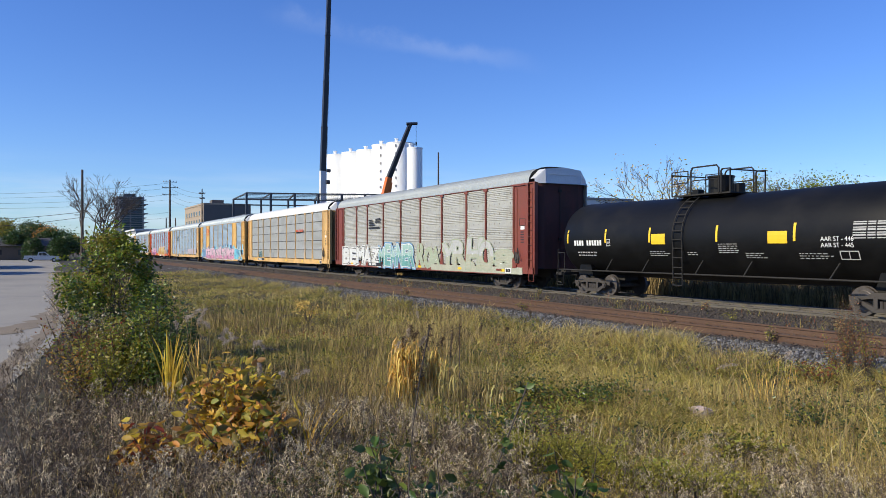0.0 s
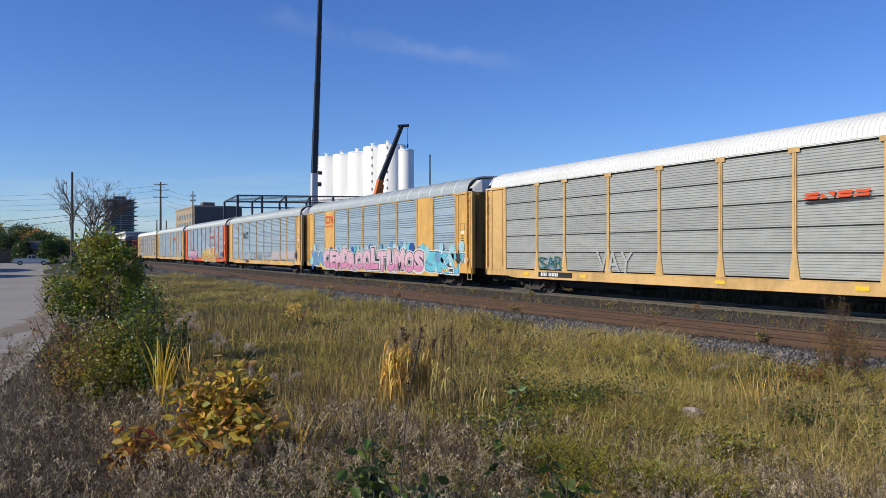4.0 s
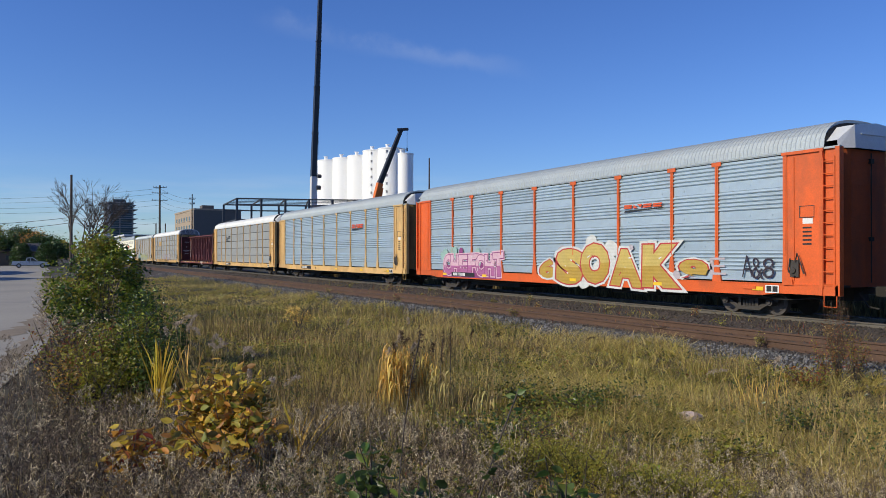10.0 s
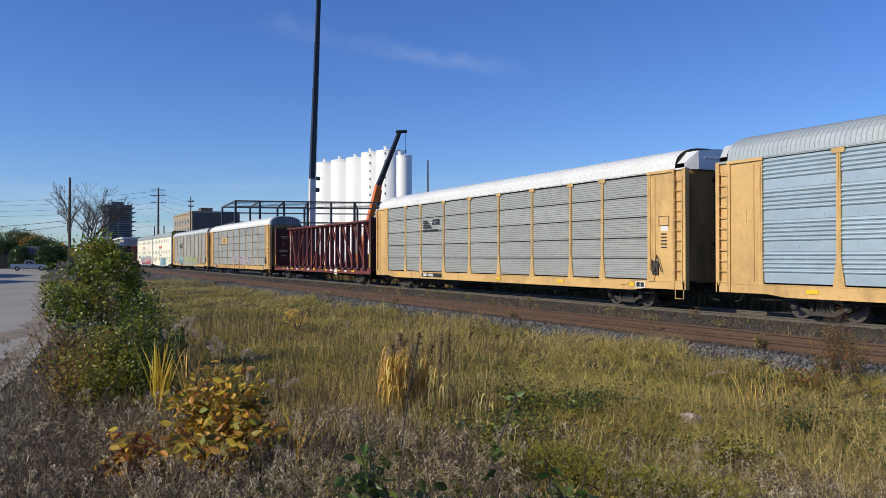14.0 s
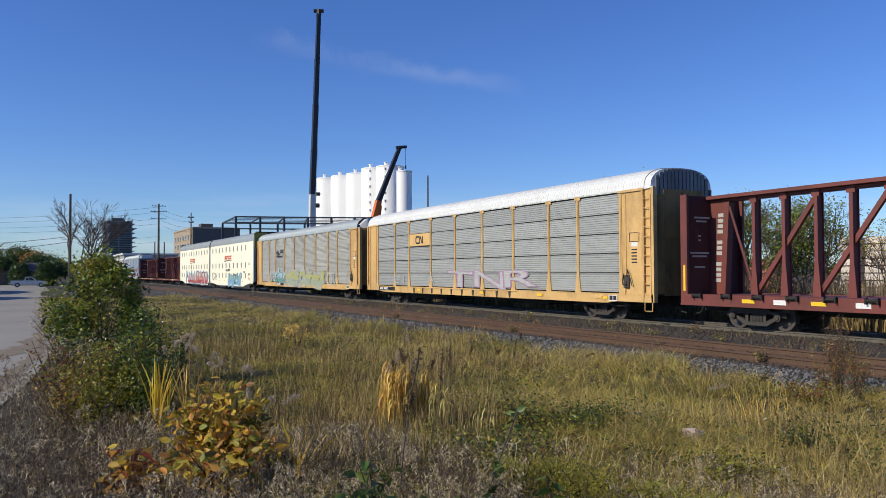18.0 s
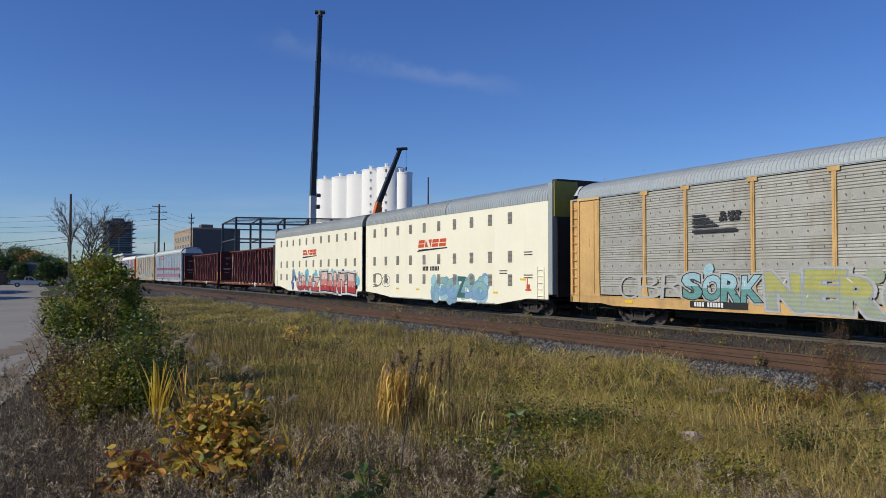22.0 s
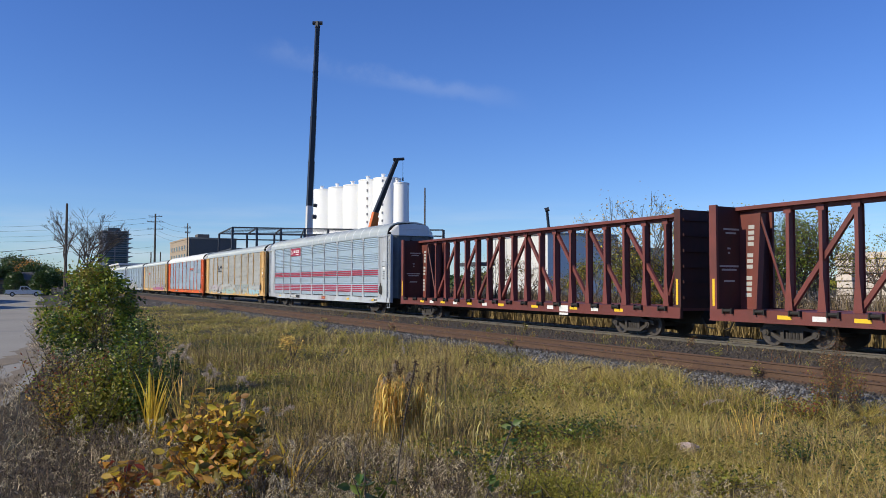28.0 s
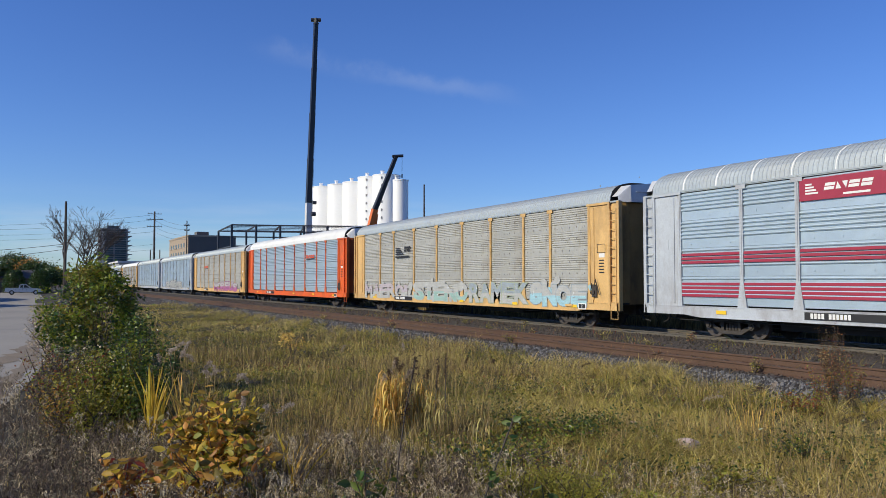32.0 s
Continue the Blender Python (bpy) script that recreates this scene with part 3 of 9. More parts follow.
# ---- the train ----
HALF = 1.52          # half the width of a car
POSTS = (-11.8, -9.15, -7.1, -4.25, -1.42, 1.42, 4.25, 7.1, 9.15, 11.8)
END = 13.6
SILL0, SILL1, PANEL0, PANEL1, EAVE = 0.66, 1.04, 1.09, 4.92, 5.0


def ribbed(w, h, pitch, depth, bands=0):
    """A sheet of width w and height h with level ribs, its flat face at y = 0, ribs towards -y."""
    s = Shape()
    prof = [(0.0, 0.0)]
    n = max(1, int(h / pitch))
    for i in range(n):
        z = i * h / n
        p = h / n
        if bands and i % bands == bands - 1:
            prof += [(0.0, z + p)]
            continue
        prof += [(0.0, z + p * 0.45), (-depth, z + p * 0.62), (-depth, z + p * 0.85), (0.0, z + p)]
    vs = [(-w / 2, y, z) for y, z in prof] + [(w / 2, y, z) for y, z in prof]
    k = len(prof)
    s.add(vs, [(i, k + i, k + i + 1, i + 1) for i in range(k - 1)])
    s.box(-w / 2, w / 2, 0.002, 0.02, 0, h)
    return s


def sheet(w, h, n=5, deep=1.0):
    """A side sheet: a flat lower part with rivets, five deep rolled ribs above it."""
    prof = [(0.0, 0.0), (0.0, h * 0.30)]
    p = h * 0.68 / n
    for i in range(n):
        z = h * 0.30 + i * p
        prof += [(y * deep, z + p * k) for y, k in ((0.012, 0.12), (0.012, 0.26), (-0.030, 0.40), (-0.042, 0.58), (-0.034, 0.78), (0.0, 0.98))]
    prof.append((0.0, h))
    k = len(prof)
    s = Shape()
    s.add([(-w / 2, y, z) for y, z in prof] + [(w / 2, y, z) for y, z in prof], [(i, k + i, k + i + 1, i + 1) for i in range(k - 1)])
    for i in range(max(2, int(w / 0.7))):
        x = -w / 2 + (i + 0.5) * w / max(2, int(w / 0.7))
        s.box(x - 0.02, x + 0.02, -0.012, 0, h * 0.12, h * 0.12 + 0.04)
    s.box(-w / 2, w / 2, 0.016, 0.03, 0, h)
    return s


def vent_rows(w, h):
    """Small dark slots in rows over a side sheet."""
    s = Shape()
    n = max(2, int(w / 0.45))
    for i in range(n):
        x = -w / 2 + (i + 0.5) * w / n
        for z in (0.14, 0.64):
            s.box(x - 0.01, x + 0.01, -0.004, 0.004, h * z, h * z + 0.06)
    return s


def post_shape(flare, head):
    s = Shape()
    y0, y1 = -HALF - 0.028, -HALF + 0.06
    h1 = PANEL1 + 0.02
    out = [(-0.07, PANEL0 + 0.75), (-0.07, h1), (0.07, h1), (0.07, PANEL0 + 0.75), (flare, SILL1 - 0.02), (-flare, SILL1 - 0.02)]
    s.plate(out, y0, y1)
    if head:
        s.box(-0.2, 0.2, y0 - 0.012, y0, h1 - 0.12, h1 + 0.02)
    s.box(-0.02, 0.02, y0 - 0.015, y0, PANEL0 + 0.8, h1 - 0.15)
    return s


def roof_shape(x0, x1, y_half, z0, z1, pitch=0.16, rib=0.022, k=0, bow=0.74, rise=0.86):
    """A bowed roof sheet with ribs across it."""
    n = 14
    arc = []
    for i in range(n + 1):
        a = math.pi * i / n
        c, q = math.cos(a), math.sin(a)
        arc.append((-y_half * math.copysign(abs(c) ** bow, c), z0 + (z1 - z0) * q ** rise))
    xs = []
    x = x0
    while x < x1 - pitch * 0.5:
        xs += [(x, 0), (x + pitch * 0.55, 0), (x + pitch * 0.65, rib), (x + pitch * 0.9, rib)]
        x += pitch
    xs.append((x1, 0))
    vs, fs = [], []
    zc = z0 - 0.6
    for xx, d in xs:
        for y, z in arc:
            l = math.hypot(y, z - zc)
            vs.append((xx, y * (1 + d / l), z + (z - zc) / l * d))
    m = n + 1
    for i in range(len(xs) - 1):
        for j in range(n):
            fs.append((i * m + j, i * m + j + 1, (i + 1) * m + j + 1, (i + 1) * m + j))
    s = Shape()
    s.add(vs, fs, k)
    s.add([vs[j] for j in range(m)], [tuple(range(m))], k)
    s.add([vs[(len(xs) - 1) * m + j] for j in range(m)], [tuple(range(m - 1, -1, -1))], k)
    return s


def sideframe():
    s = Shape()
    # top member, lower member, columns
    s.plate([(-1.15, 0.42), (-1.15, 0.56), (-0.6, 0.60), (-0.42, 0.70), (0.42, 0.70), (0.6, 0.60), (1.15, 0.56), (1.15, 0.42), (0.5, 0.52), (-0.5, 0.52)], -0.07, 0.07)
    s.plate([(-0.95, 0.44), (-0.75, 0.44), (-0.32, 0.26), (0.32, 0.26), (0.75, 0.44), (0.95, 0.44), (0.42, 0.14), (-0.42, 0.14)], -0.07, 0.07)
    for x in (-0.34, 0.34):
        s.box(x - 0.06, x + 0.06, -0.08, 0.08, 0.24, 0.54)
    for x in (-0.18, -0.06, 0.06, 0.18):
        s.tube((x, -0.03, 0.24), (x, -0.03, 0.46), 0.05, n=6)
    for x in (-0.88, 0.88):
        s.tube((x, -0.16, 0.42), (x, 0.08, 0.42), 0.12, n=10)
        s.tube((x, -0.19, 0.42), (x, -0.16, 0.42), 0.07, n=8)
    return s


def wheelset():
    s = Shape()
    for sg in (-1, 1):
        y = sg * 0.755
        s.tube((0, y - 0.06, 0), (0, y + 0.06, 0), 0.42, n=24, k=0)
        s.tube((0, y - sg * 0.075, 0), (0, y - sg * 0.05, 0), 0.445, n=24, k=0)
        s.tube((0, y + sg * 0.055, 0), (0, y + sg * 0.075, 0), 0.33, 0.30, n=18, k=0)
        s.tube((0, y + sg * 0.07, 0), (0, y + sg * 0.12, 0), 0.12, n=10, k=0)
        for i in range(5):
            a = 2 * math.pi * i / 5
            s.tube((0.2 * math.cos(a), y + sg * 0.07, 0.2 * math.sin(a)), (0.2 * math.cos(a), y + sg * 0.085, 0.2 * math.sin(a)), 0.035, n=6)
    s.tube((0, -1.0, 0), (0, 1.0, 0), 0.08, n=8)
    return s


SPIN = []            # wheelsets, with the car's place on the train


def truck(car, x, ref):
    tr = part("truck", lambda: Shape().box(-0.2, 0.2, -0.95, 0.95, 0.36, 0.6).box(-0.5, 0.5, -0.3, 0.3, 0.6, 0.78), M["truck"], car, at=(x, 0, 0), key="bolster")
    for y in (-1.0, 1.0):
        part("side_frame", sideframe, M["truck"], tr, at=(0, y, 0) if y < 0 else pose(0, y, 0, 0, 0, 180), key="sideframe")
    for dx in (-0.88, 0.88):
        w = part("wheelset", wheelset, M["wheel"], tr, at=(dx, 0, 0.42), key="wheelset")
        SPIN.append((w, dx, ref))
    return tr


def coupler(car, x, sg):
    s = Shape().box(min(x, x + sg * 0.55), max(x, x + sg * 0.55), -0.09, 0.09, 0.78, 0.96)
    s.box(min(x + sg * 0.45, x + sg * 0.8), max(x + sg * 0.45, x + sg * 0.8), -0.16, 0.16, 0.72, 1.0)
    part("coupler", s, M["under"], car, "grimy knuckle coupler")
    h = Shape().path([(x + sg * 0.1, -0.35, 0.8), (x + sg * 0.35, -0.33, 0.42), (x + sg * 0.62, -0.25, 0.36)], 0.03)
    part("air_hose", h, M["under"], car)


def ladder(car, x, y, z0, z1, w, mt, steps=11):
    """A ladder of round rungs on the near side, w wide."""
    s = Shape()
    for xx in (x - w / 2, x + w / 2):
        s.box(xx - 0.025, xx + 0.025, y - 0.03, y + 0.015, z0, z1)
    for i in range(steps):
        z = z0 + 0.12 + (z1 - z0 - 0.24) * i / (steps - 1)
        s.tube((x - w / 2, y - 0.02, z), (x + w / 2, y - 0.02, z), 0.016, n=6)
    part("ladder", s, mt, car)


def bars(car, name, mt, cells, y=-HALF - 0.034, label=""):
    """Flat marks: (x0, x1, z0, z1)."""
    s = Shape()
    for x0, x1, z0, z1 in cells:
        s.box(x0, x1, y - 0.004, y, z0, z1)
    return part(name, s, mt, car, label)


def number_marks(car, x, z, h, n, mt, y=-HALF - 0.038, gap_at=4):
    """Plain bars that stand for a car number."""
    cells = []
    for i in range(n):
        if i == gap_at:
            continue
        cx = x + i * h * 0.78
        w = h * 0.52
        cells.append((cx, cx + w * 1.1, z, z + h))
    bars(car, "number_marking", mt, cells, y)


# graffiti: strokes with rounded ends, an outline behind and a bright edge behind that
def capsule(p, q, r, n=7):
    (x0, z0), (x1, z1) = p, q
    a = math.atan2(z1 - z0, x1 - x0)
    out = []
    for i in range(n):
        t = a - math.pi / 2 + math.pi * i / (n - 1)
        out.append((x1 + r * math.cos(t), z1 + r * math.sin(t)))
    for i in range(n):
        t = a + math.pi / 2 + math.pi * i / (n - 1)
        out.append((x0 + r * math.cos(t), z0 + r * math.sin(t)))
    return out


GLYPHS = {}


def glyph(ch, fat, cuts=()):
    """One fat letter as flat triangles: points in x and z (letter height about 0.7), faces, and for each face the band between the cuts."""
    key = (ch, fat, cuts)
    if key not in GLYPHS:
        cu = bpy.data.curves.new("letter", "FONT")
        cu.body, cu.size, cu.offset, cu.resolution_u, cu.fill_mode = ch, 1.0, fat, 3, "FRONT"
        ob = bpy.data.objects.new("letter", cu)
        scene.collection.objects.link(ob)
        me = bpy.data.meshes.new_from_object(ob)
        bm = bmesh.new()
        bm.from_mesh(me)
        for c in cuts:
            bmesh.ops.bisect_plane(bm, geom=bm.verts[:] + bm.edges[:] + bm.faces[:], plane_co=(0, c, 0), plane_no=(0, 1, 0))
        bm.verts.ensure_lookup_table()
        vs = [(v.co.x, v.co.y) for v in bm.verts]
        for i, v in enumerate(bm.verts):
            v.index = i
        fs = [tuple(v.index for v in f.verts) for f in bm.faces]
        band = [sum(f.calc_center_median().y > c for c in cuts) for f in bm.faces]
        bm.free()
        bpy.data.objects.remove(ob)
        bpy.data.curves.remove(cu)
        bpy.data.meshes.remove(me)
        GLYPHS[key] = vs, fs, band
    return GLYPHS[key]


def paint(name, rgb):
    if name not in M:
        m = M[name] = mat(name, tuple(c * 0.82 for c in rgb), 0.55, var=0.2, scale=2.5, fine=30, stain=tuple(c * 0.62 + 0.06 for c in rgb), stain_amt=0.4, streak=0.4)
        # the ribs of the sheet below show through the paint
        nt = m.node_tree
        co = nt.nodes.new("ShaderNodeTexCoord")
        wv = nt.nodes.new("ShaderNodeTexWave")
        wv.bands_direction = "Z"
        wv.inputs["Scale"].default_value, wv.inputs["Distortion"].default_value = 2.4, 0.3
        bp = nt.nodes.new("ShaderNodeBump")
        bp.inputs["Strength"].default_value, bp.inputs["Distance"].default_value = 0.2, 0.02
        nt.links.new(co.outputs["Object"], wv.inputs["Vector"])
        nt.links.new(wv.outputs["Fac"], bp.inputs["Height"])
        nt.links.new(bp.outputs["Normal"], nt.nodes["Principled BSDF"].inputs["Normal"])
    return M[name]


PAINTS = dict(pink=(0.72, 0.28, 0.47), ink=(0.035, 0.025, 0.04), chalk=(0.74, 0.76, 0.74), sky=(0.16, 0.58, 0.72), blue=(0.03, 0.09, 0.38), teal=(0.15, 0.38, 0.36),
              mint=(0.36, 0.55, 0.50), sage=(0.40, 0.46, 0.33), ochre=(0.55, 0.36, 0.06), purple=(0.30, 0.06, 0.22), scarlet=(0.55, 0.05, 0.05), plum=(0.50, 0.16, 0.36),
              steelblue=(0.16, 0.34, 0.55), bottle=(0.05, 0.17, 0.15), rosy=(0.72, 0.27, 0.25), lilac=(0.45, 0.28, 0.42), lemon=(0.50, 0.50, 0.16),
              sagepale=(0.46, 0.47, 0.36), skypale=(0.40, 0.66, 0.74), pinkpale=(0.80, 0.52, 0.62), ochrepale=(0.66, 0.50, 0.14), rosefade=(0.54, 0.48, 0.52), blueveil=(0.24, 0.44, 0.66), steelfade=(0.36, 0.42, 0.46),
              greychalk=(0.52, 0.53, 0.51), rosepale=(0.82, 0.62, 0.56), tealpale=(0.30, 0.52, 0.52))
for key, rgb in PAINTS.items():
    paint("spray_" + key, rgb)
    M["flat_" + key] = mat("flat_spray_" + key, tuple(c * 0.85 for c in rgb), 0.5, var=0.22, scale=1.3, fine=14, stain=tuple(c * 0.6 + 0.1 for c in rgb), stain_amt=0.5)


def graffiti(car, x0, x1, z0, z1, word, fill, edge="ink", halo="", cloud=(), seed=1, fat=0.05, label="", y=-HALF - 0.034, flat=False, gap=0.0, rim=0.03, puffs=3.0, cut=0.34):
    """Fat letters between x0 and x1, painted over the side: puffs of colour behind, a bright halo, a dark edge, and one or two fills (lower, upper)."""
    rnd = random.Random(seed)
    w = (x1 - x0) / len(word)
    h = z1 - z0
    shapes = collections.defaultdict(lambda: (Shape(), []))     # one for the puffs behind, one for each letter
    depth = [y]
    fills = (fill,) if isinstance(fill, str) else fill

    def slot(key, colour):
        mt, mats = M[("flat_" if flat else "spray_") + colour], shapes[key][1]
        if mt not in mats:
            mats.append(mt)
        return mats.index(mt)

    def put(key, colour, poly, step=0.00003):
        depth[0] -= step
        shapes[key][0].add([(px, depth[0], pz) for px, pz in poly], [tuple(range(len(poly)))], slot(key, colour))

    for i in range(int(len(word) * puffs) if cloud else 0):
        cx, cz, r = rnd.uniform(x0 - 0.4, x1 + 0.4), z0 + h * rnd.uniform(0.1, 1.12), h * rnd.uniform(0.05, 0.2)
        put(-1, rnd.choice(cloud), capsule((cx - r * 0.3, cz), (cx + r * 0.3, cz + rnd.uniform(-0.1, 0.1)), r, 9))
    cells = []
    for i, ch in enumerate(word):
        base = glyph(ch, fat)[0]
        lo, hi = min(p[0] for p in base), max(p[0] for p in base)
        bot, top = min(p[1] for p in base), max(p[1] for p in base)
        kx = w * (1.06 - gap) * rnd.uniform(0.94, 1.06) / max(0.2, hi - lo)
        kz = h * rnd.uniform(0.86, 1.0) / max(0.2, top - bot)
        cells.append((ch, x0 + i * w, z0 + h * rnd.uniform(0.0, 0.08), lo, bot, kx, kz, rnd.uniform(-0.10, 0.14), rnd.uniform(-0.06, 0.06)))

    def letter(key, grow, colours, cuts=()):
        ch, px, pz, lo, bot, kx, kz, lean, tip = cells[key]
        vs, fs, band = glyph(ch, round(grow, 4), cuts)
        depth[0] -= 0.00004
        s = shapes[key][0]
        o = len(s.v)
        s.v += [(px + (a - lo) * kx + (b - bot) * kz * lean, depth[0], pz + (b - bot) * kz + (a - lo) * kx * tip) for a, b in vs]
        s.f += [tuple(k + o for k in f) for f in fs]
        s.m += [slot(key, colours[k]) for k in band]

    if halo:
        for i in range(len(cells)):
            letter(i, fat + rim * 2.6, (halo,))
    for i, c in enumerate(cells):
        if edge != fills[0]:
            letter(i, fat + rim, (edge,))
        letter(i, fat, fills, {1: (), 2: (cut,), 3: (cut - 0.12, cut + 0.16)}[len(fills)])
        # shines and inner strokes
        for k in range(2 if edge != fills[0] and h > 0.9 else 0):
            a, b = c[1] + w * rnd.uniform(0.1, 0.75), c[2] + h * rnd.uniform(0.2, 0.8)
            put(i, "chalk" if k else edge, capsule((a, b), (a + rnd.uniform(-0.16, 0.16), b + rnd.uniform(-0.14, 0.14)), 0.022, 4), 0.00004)
    for key, (s, mats) in shapes.items():
        ob = new("graffiti_letter" if key >= 0 else "graffiti_ground", s.mesh("graffiti", *mats))
        ob.parent = car
        ob["label"] = "sprayed dots of paint behind the letters" if key < 0 else label or "spray-painted graffiti letter"
        if key < 0:
            ob["kind"] = "stuff"


def bubbles(car, x0, x1, z0, z1, n, colours, seed, y=-HALF - 0.0342, r0=0.1, r1=0.3, flat=False):
    """A row of sprayed dots and drops along the side."""
    rnd = random.Random(seed)
    s, mats = Shape(), []
    for i in range(n):
        mt = M[("flat_" if flat else "spray_") + rnd.choice(colours)]
        if mt not in mats:
            mats.append(mt)
        cx, cz, r = rnd.uniform(x0, x1), rnd.uniform(z0, z1), rnd.uniform(r0, r1)
        poly = capsule((cx, cz), (cx + rnd.uniform(-0.1, 0.1), cz + rnd.uniform(-0.1, 0.1)), r, 10)
        s.add([(a, y - 0.00002 * i, b) for a, b in poly], [tuple(range(len(poly)))], mats.index(mt))
    ob = new("graffiti", s.mesh("graffiti", *mats))
    ob.parent = car
    ob["label"] = "sprayed dots of paint round the graffiti"
    ob["kind"] = "stuff"
    return ob


def flat_logo(car, x, z, w, h, mt, kind="slant", y=-HALF - 0.036):
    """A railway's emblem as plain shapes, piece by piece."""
    pieces = []

    def cut(outline):
        pieces.append(Shape().plate(outline, y - 0.004, y))

    if kind == "slant":                       # four slanted blocks, slit across or aslant
        k = h * 0.3
        for i in range(4):
            a, b = x + w * i / 4, x + w * (i + 0.84) / 4
            if i == 1:
                m = (b - a) * 0.55
                cut([(a, z), (a + m, z), (a + k, z + h)])
                cut([(b, z), (b + k, z + h), (b - m + k, z + h)])
            else:
                p, q = 0.44, 0.56
                cut([(a, z), (b, z), (b + k * p, z + h * p), (a + k * p, z + h * p)])
                cut([(a + k * q, z + h * q), (b + k * q, z + h * q), (b + k, z + h), (a + k, z + h)])
    elif kind == "bars":
        for i in range(4):
            e = x + w * (1 - 0.16 * i)
            cut([(x, z + h * (0.05 + 0.24 * i)), (e, z + h * (0.05 + 0.24 * i)), (e, z + h * (0.19 + 0.24 * i)), (x, z + h * (0.19 + 0.24 * i))])
    elif kind == "loops":                     # bands of even width: an open ring and a zigzag
        for pts in ([(0.44, 0.9), (0.14, 0.9), (0.03, 0.74), (0.03, 0.26), (0.14, 0.1), (0.44, 0.1)], [(0.56, 0.1), (0.56, 0.86), (0.66, 0.86), (0.86, 0.12), (0.96, 0.12), (0.96, 0.9)]):
            s = Shape()
            for i, ((xa, za), (xb, zb)) in enumerate(zip(pts, pts[1:])):
                s.plate(capsule((x + w * xa, z + h * za), (x + w * xb, z + h * zb), h * 0.1, 6), y - 0.004 - 0.0008 * i, y)
            pieces.append(s)
    for s in pieces:
        part("emblem", s, mt, car, "railway emblem painted on the side")


def auto_rack(ref, label, post="yellow", panel="steel", roof="roof", style="coarse", head=True, door=None, slatted=False):
    """An enclosed auto rack car; its middle is the origin, its front end at +x."""
    P, W, R = M[post], M[panel], M[roof]
    D = M[door or post]
    car = thing("auto_rack_car", label, "railcar", group="auto rack cars of the train")
    fine = style == "fine"
    # floor, sills and chords
    part("underframe", lambda: Shape().box(-13.2, 13.2, -0.35, 0.35, 0.55, 0.98).box(-8.2, -3.5, -0.95, 0.95, 0.35, 0.8).box(3.0, 6.0, -0.8, 0.8, 0.4, 0.8), M["under"], car, key="underframe")
    part("deck", lambda: Shape().box(-13.55, 13.55, -HALF + 0.03, HALF - 0.03, 0.98, 1.04), M["under"], car, key="deck")
    sill = Shape()
    sill.plate([(-13.55, 0.74), (-11.6, 0.74), (-10.9, SILL0), (10.9, SILL0), (11.6, 0.74), (13.55, 0.74), (13.55, SILL1), (-13.55, SILL1)], -HALF - 0.02, -HALF + 0.05)
    sill.box(-13.5, 13.5, -HALF - 0.032, -HALF - 0.02, SILL1 - 0.03, SILL1)
    sill.box(-10.9, 10.9, -HALF - 0.032, -HALF - 0.02, SILL0, SILL0 + 0.025)
    part("side_sill", lambda: sill, P, car, key="sill")
    part("far_side", lambda: Shape().box(-13.5, 13.5, HALF - 0.04, HALF, SILL0, EAVE), W, car, key="farside")
    part("top_chord", lambda: Shape().box(-END, END, -HALF - 0.015, -HALF + 0.08, PANEL1 + 0.02, EAVE), P if post in ("red", "gold") else R, car, key="chord")
    part("upper_deck", lambda: Shape().box(-13.3, 13.3, -1.4, 1.4, 2.9, 2.96), M["under"], car, key="updeck")
    for i, x in enumerate(POSTS):
        edge = i in (0, len(POSTS) - 1)
        if edge:
            part("post", lambda: post_shape(0.10, False), P, car, at=(x, 0, 0), key="endpost")
        else:
            part("post", (lambda: post_shape(0.19, True)) if head else (lambda: post_shape(0.10, False)), P, car, at=(x, 0, 0), key="post%d" % head)
    for a, b in zip(POSTS, POSTS[1:]):
        w = b - a - 0.14
        xm = (a + b) / 2
        if style == "sign" and (a, b) in ((POSTS[1], POSTS[2]), (POSTS[7], POSTS[8])):
            part("sign_panel", Shape().box(-w / 2, w / 2, -0.012, 0.02, 0, PANEL1 - PANEL0 + 0.02), P, car, at=(xm, -HALF, PANEL0), label="flat painted steel panel")
            continue
        rows = 5 if fine else 4
        h = (PANEL1 - PANEL0) / rows
        for r in range(rows):
            if fine:
                part("side_panel", lambda: ribbed(w, h - 0.045, 0.085, 0.016), W, car, at=(xm, -HALF + 0.02, PANEL0 + r * h), key="fine%.2f" % w)
            else:
                old = panel == "oldsteel"
                part("side_panel", lambda: sheet(w, h - 0.008, 7 if old else 5, 0.5 if old else 1.0), W, car, at=(xm, -HALF + 0.03, PANEL0 + r * h), key="coarse%.2f%d" % (w, old))
                if old:
                    q = part("panel_vents", lambda: vent_rows(w, h), M["slot"], car, at=(xm, -HALF + 0.005, PANEL0 + r * h), key="vents%.2f" % w)
                    q["kind"] = "stuff"
        if fine:
            part("panel_backing", lambda: Shape().box(-w / 2, w / 2, 0.05, 0.06, 0, PANEL1 - PANEL0), M["under"], car, at=(xm, -HALF, PANEL0), key="back%.2f" % w)
    # ends: flat side sheet, corner post with ladder, radial doors set back, hood of the roof
    for sg in (-1, 1):
        x0, x1 = sorted((sg * 11.87, sg * 13.0))
        e = Shape().box(x0, x1, -HALF - 0.004, -HALF + 0.03, SILL1, PANEL1 + 0.02)
        e.box(*sorted((sg * 12.05, sg * 12.12)), -HALF - 0.03, -HALF - 0.004, SILL1 + 0.1, PANEL1 - 0.1)
        e.box(*sorted((sg * 12.35, sg * 12.85)), -HALF - 0.016, -HALF - 0.004, 3.0, 3.35)
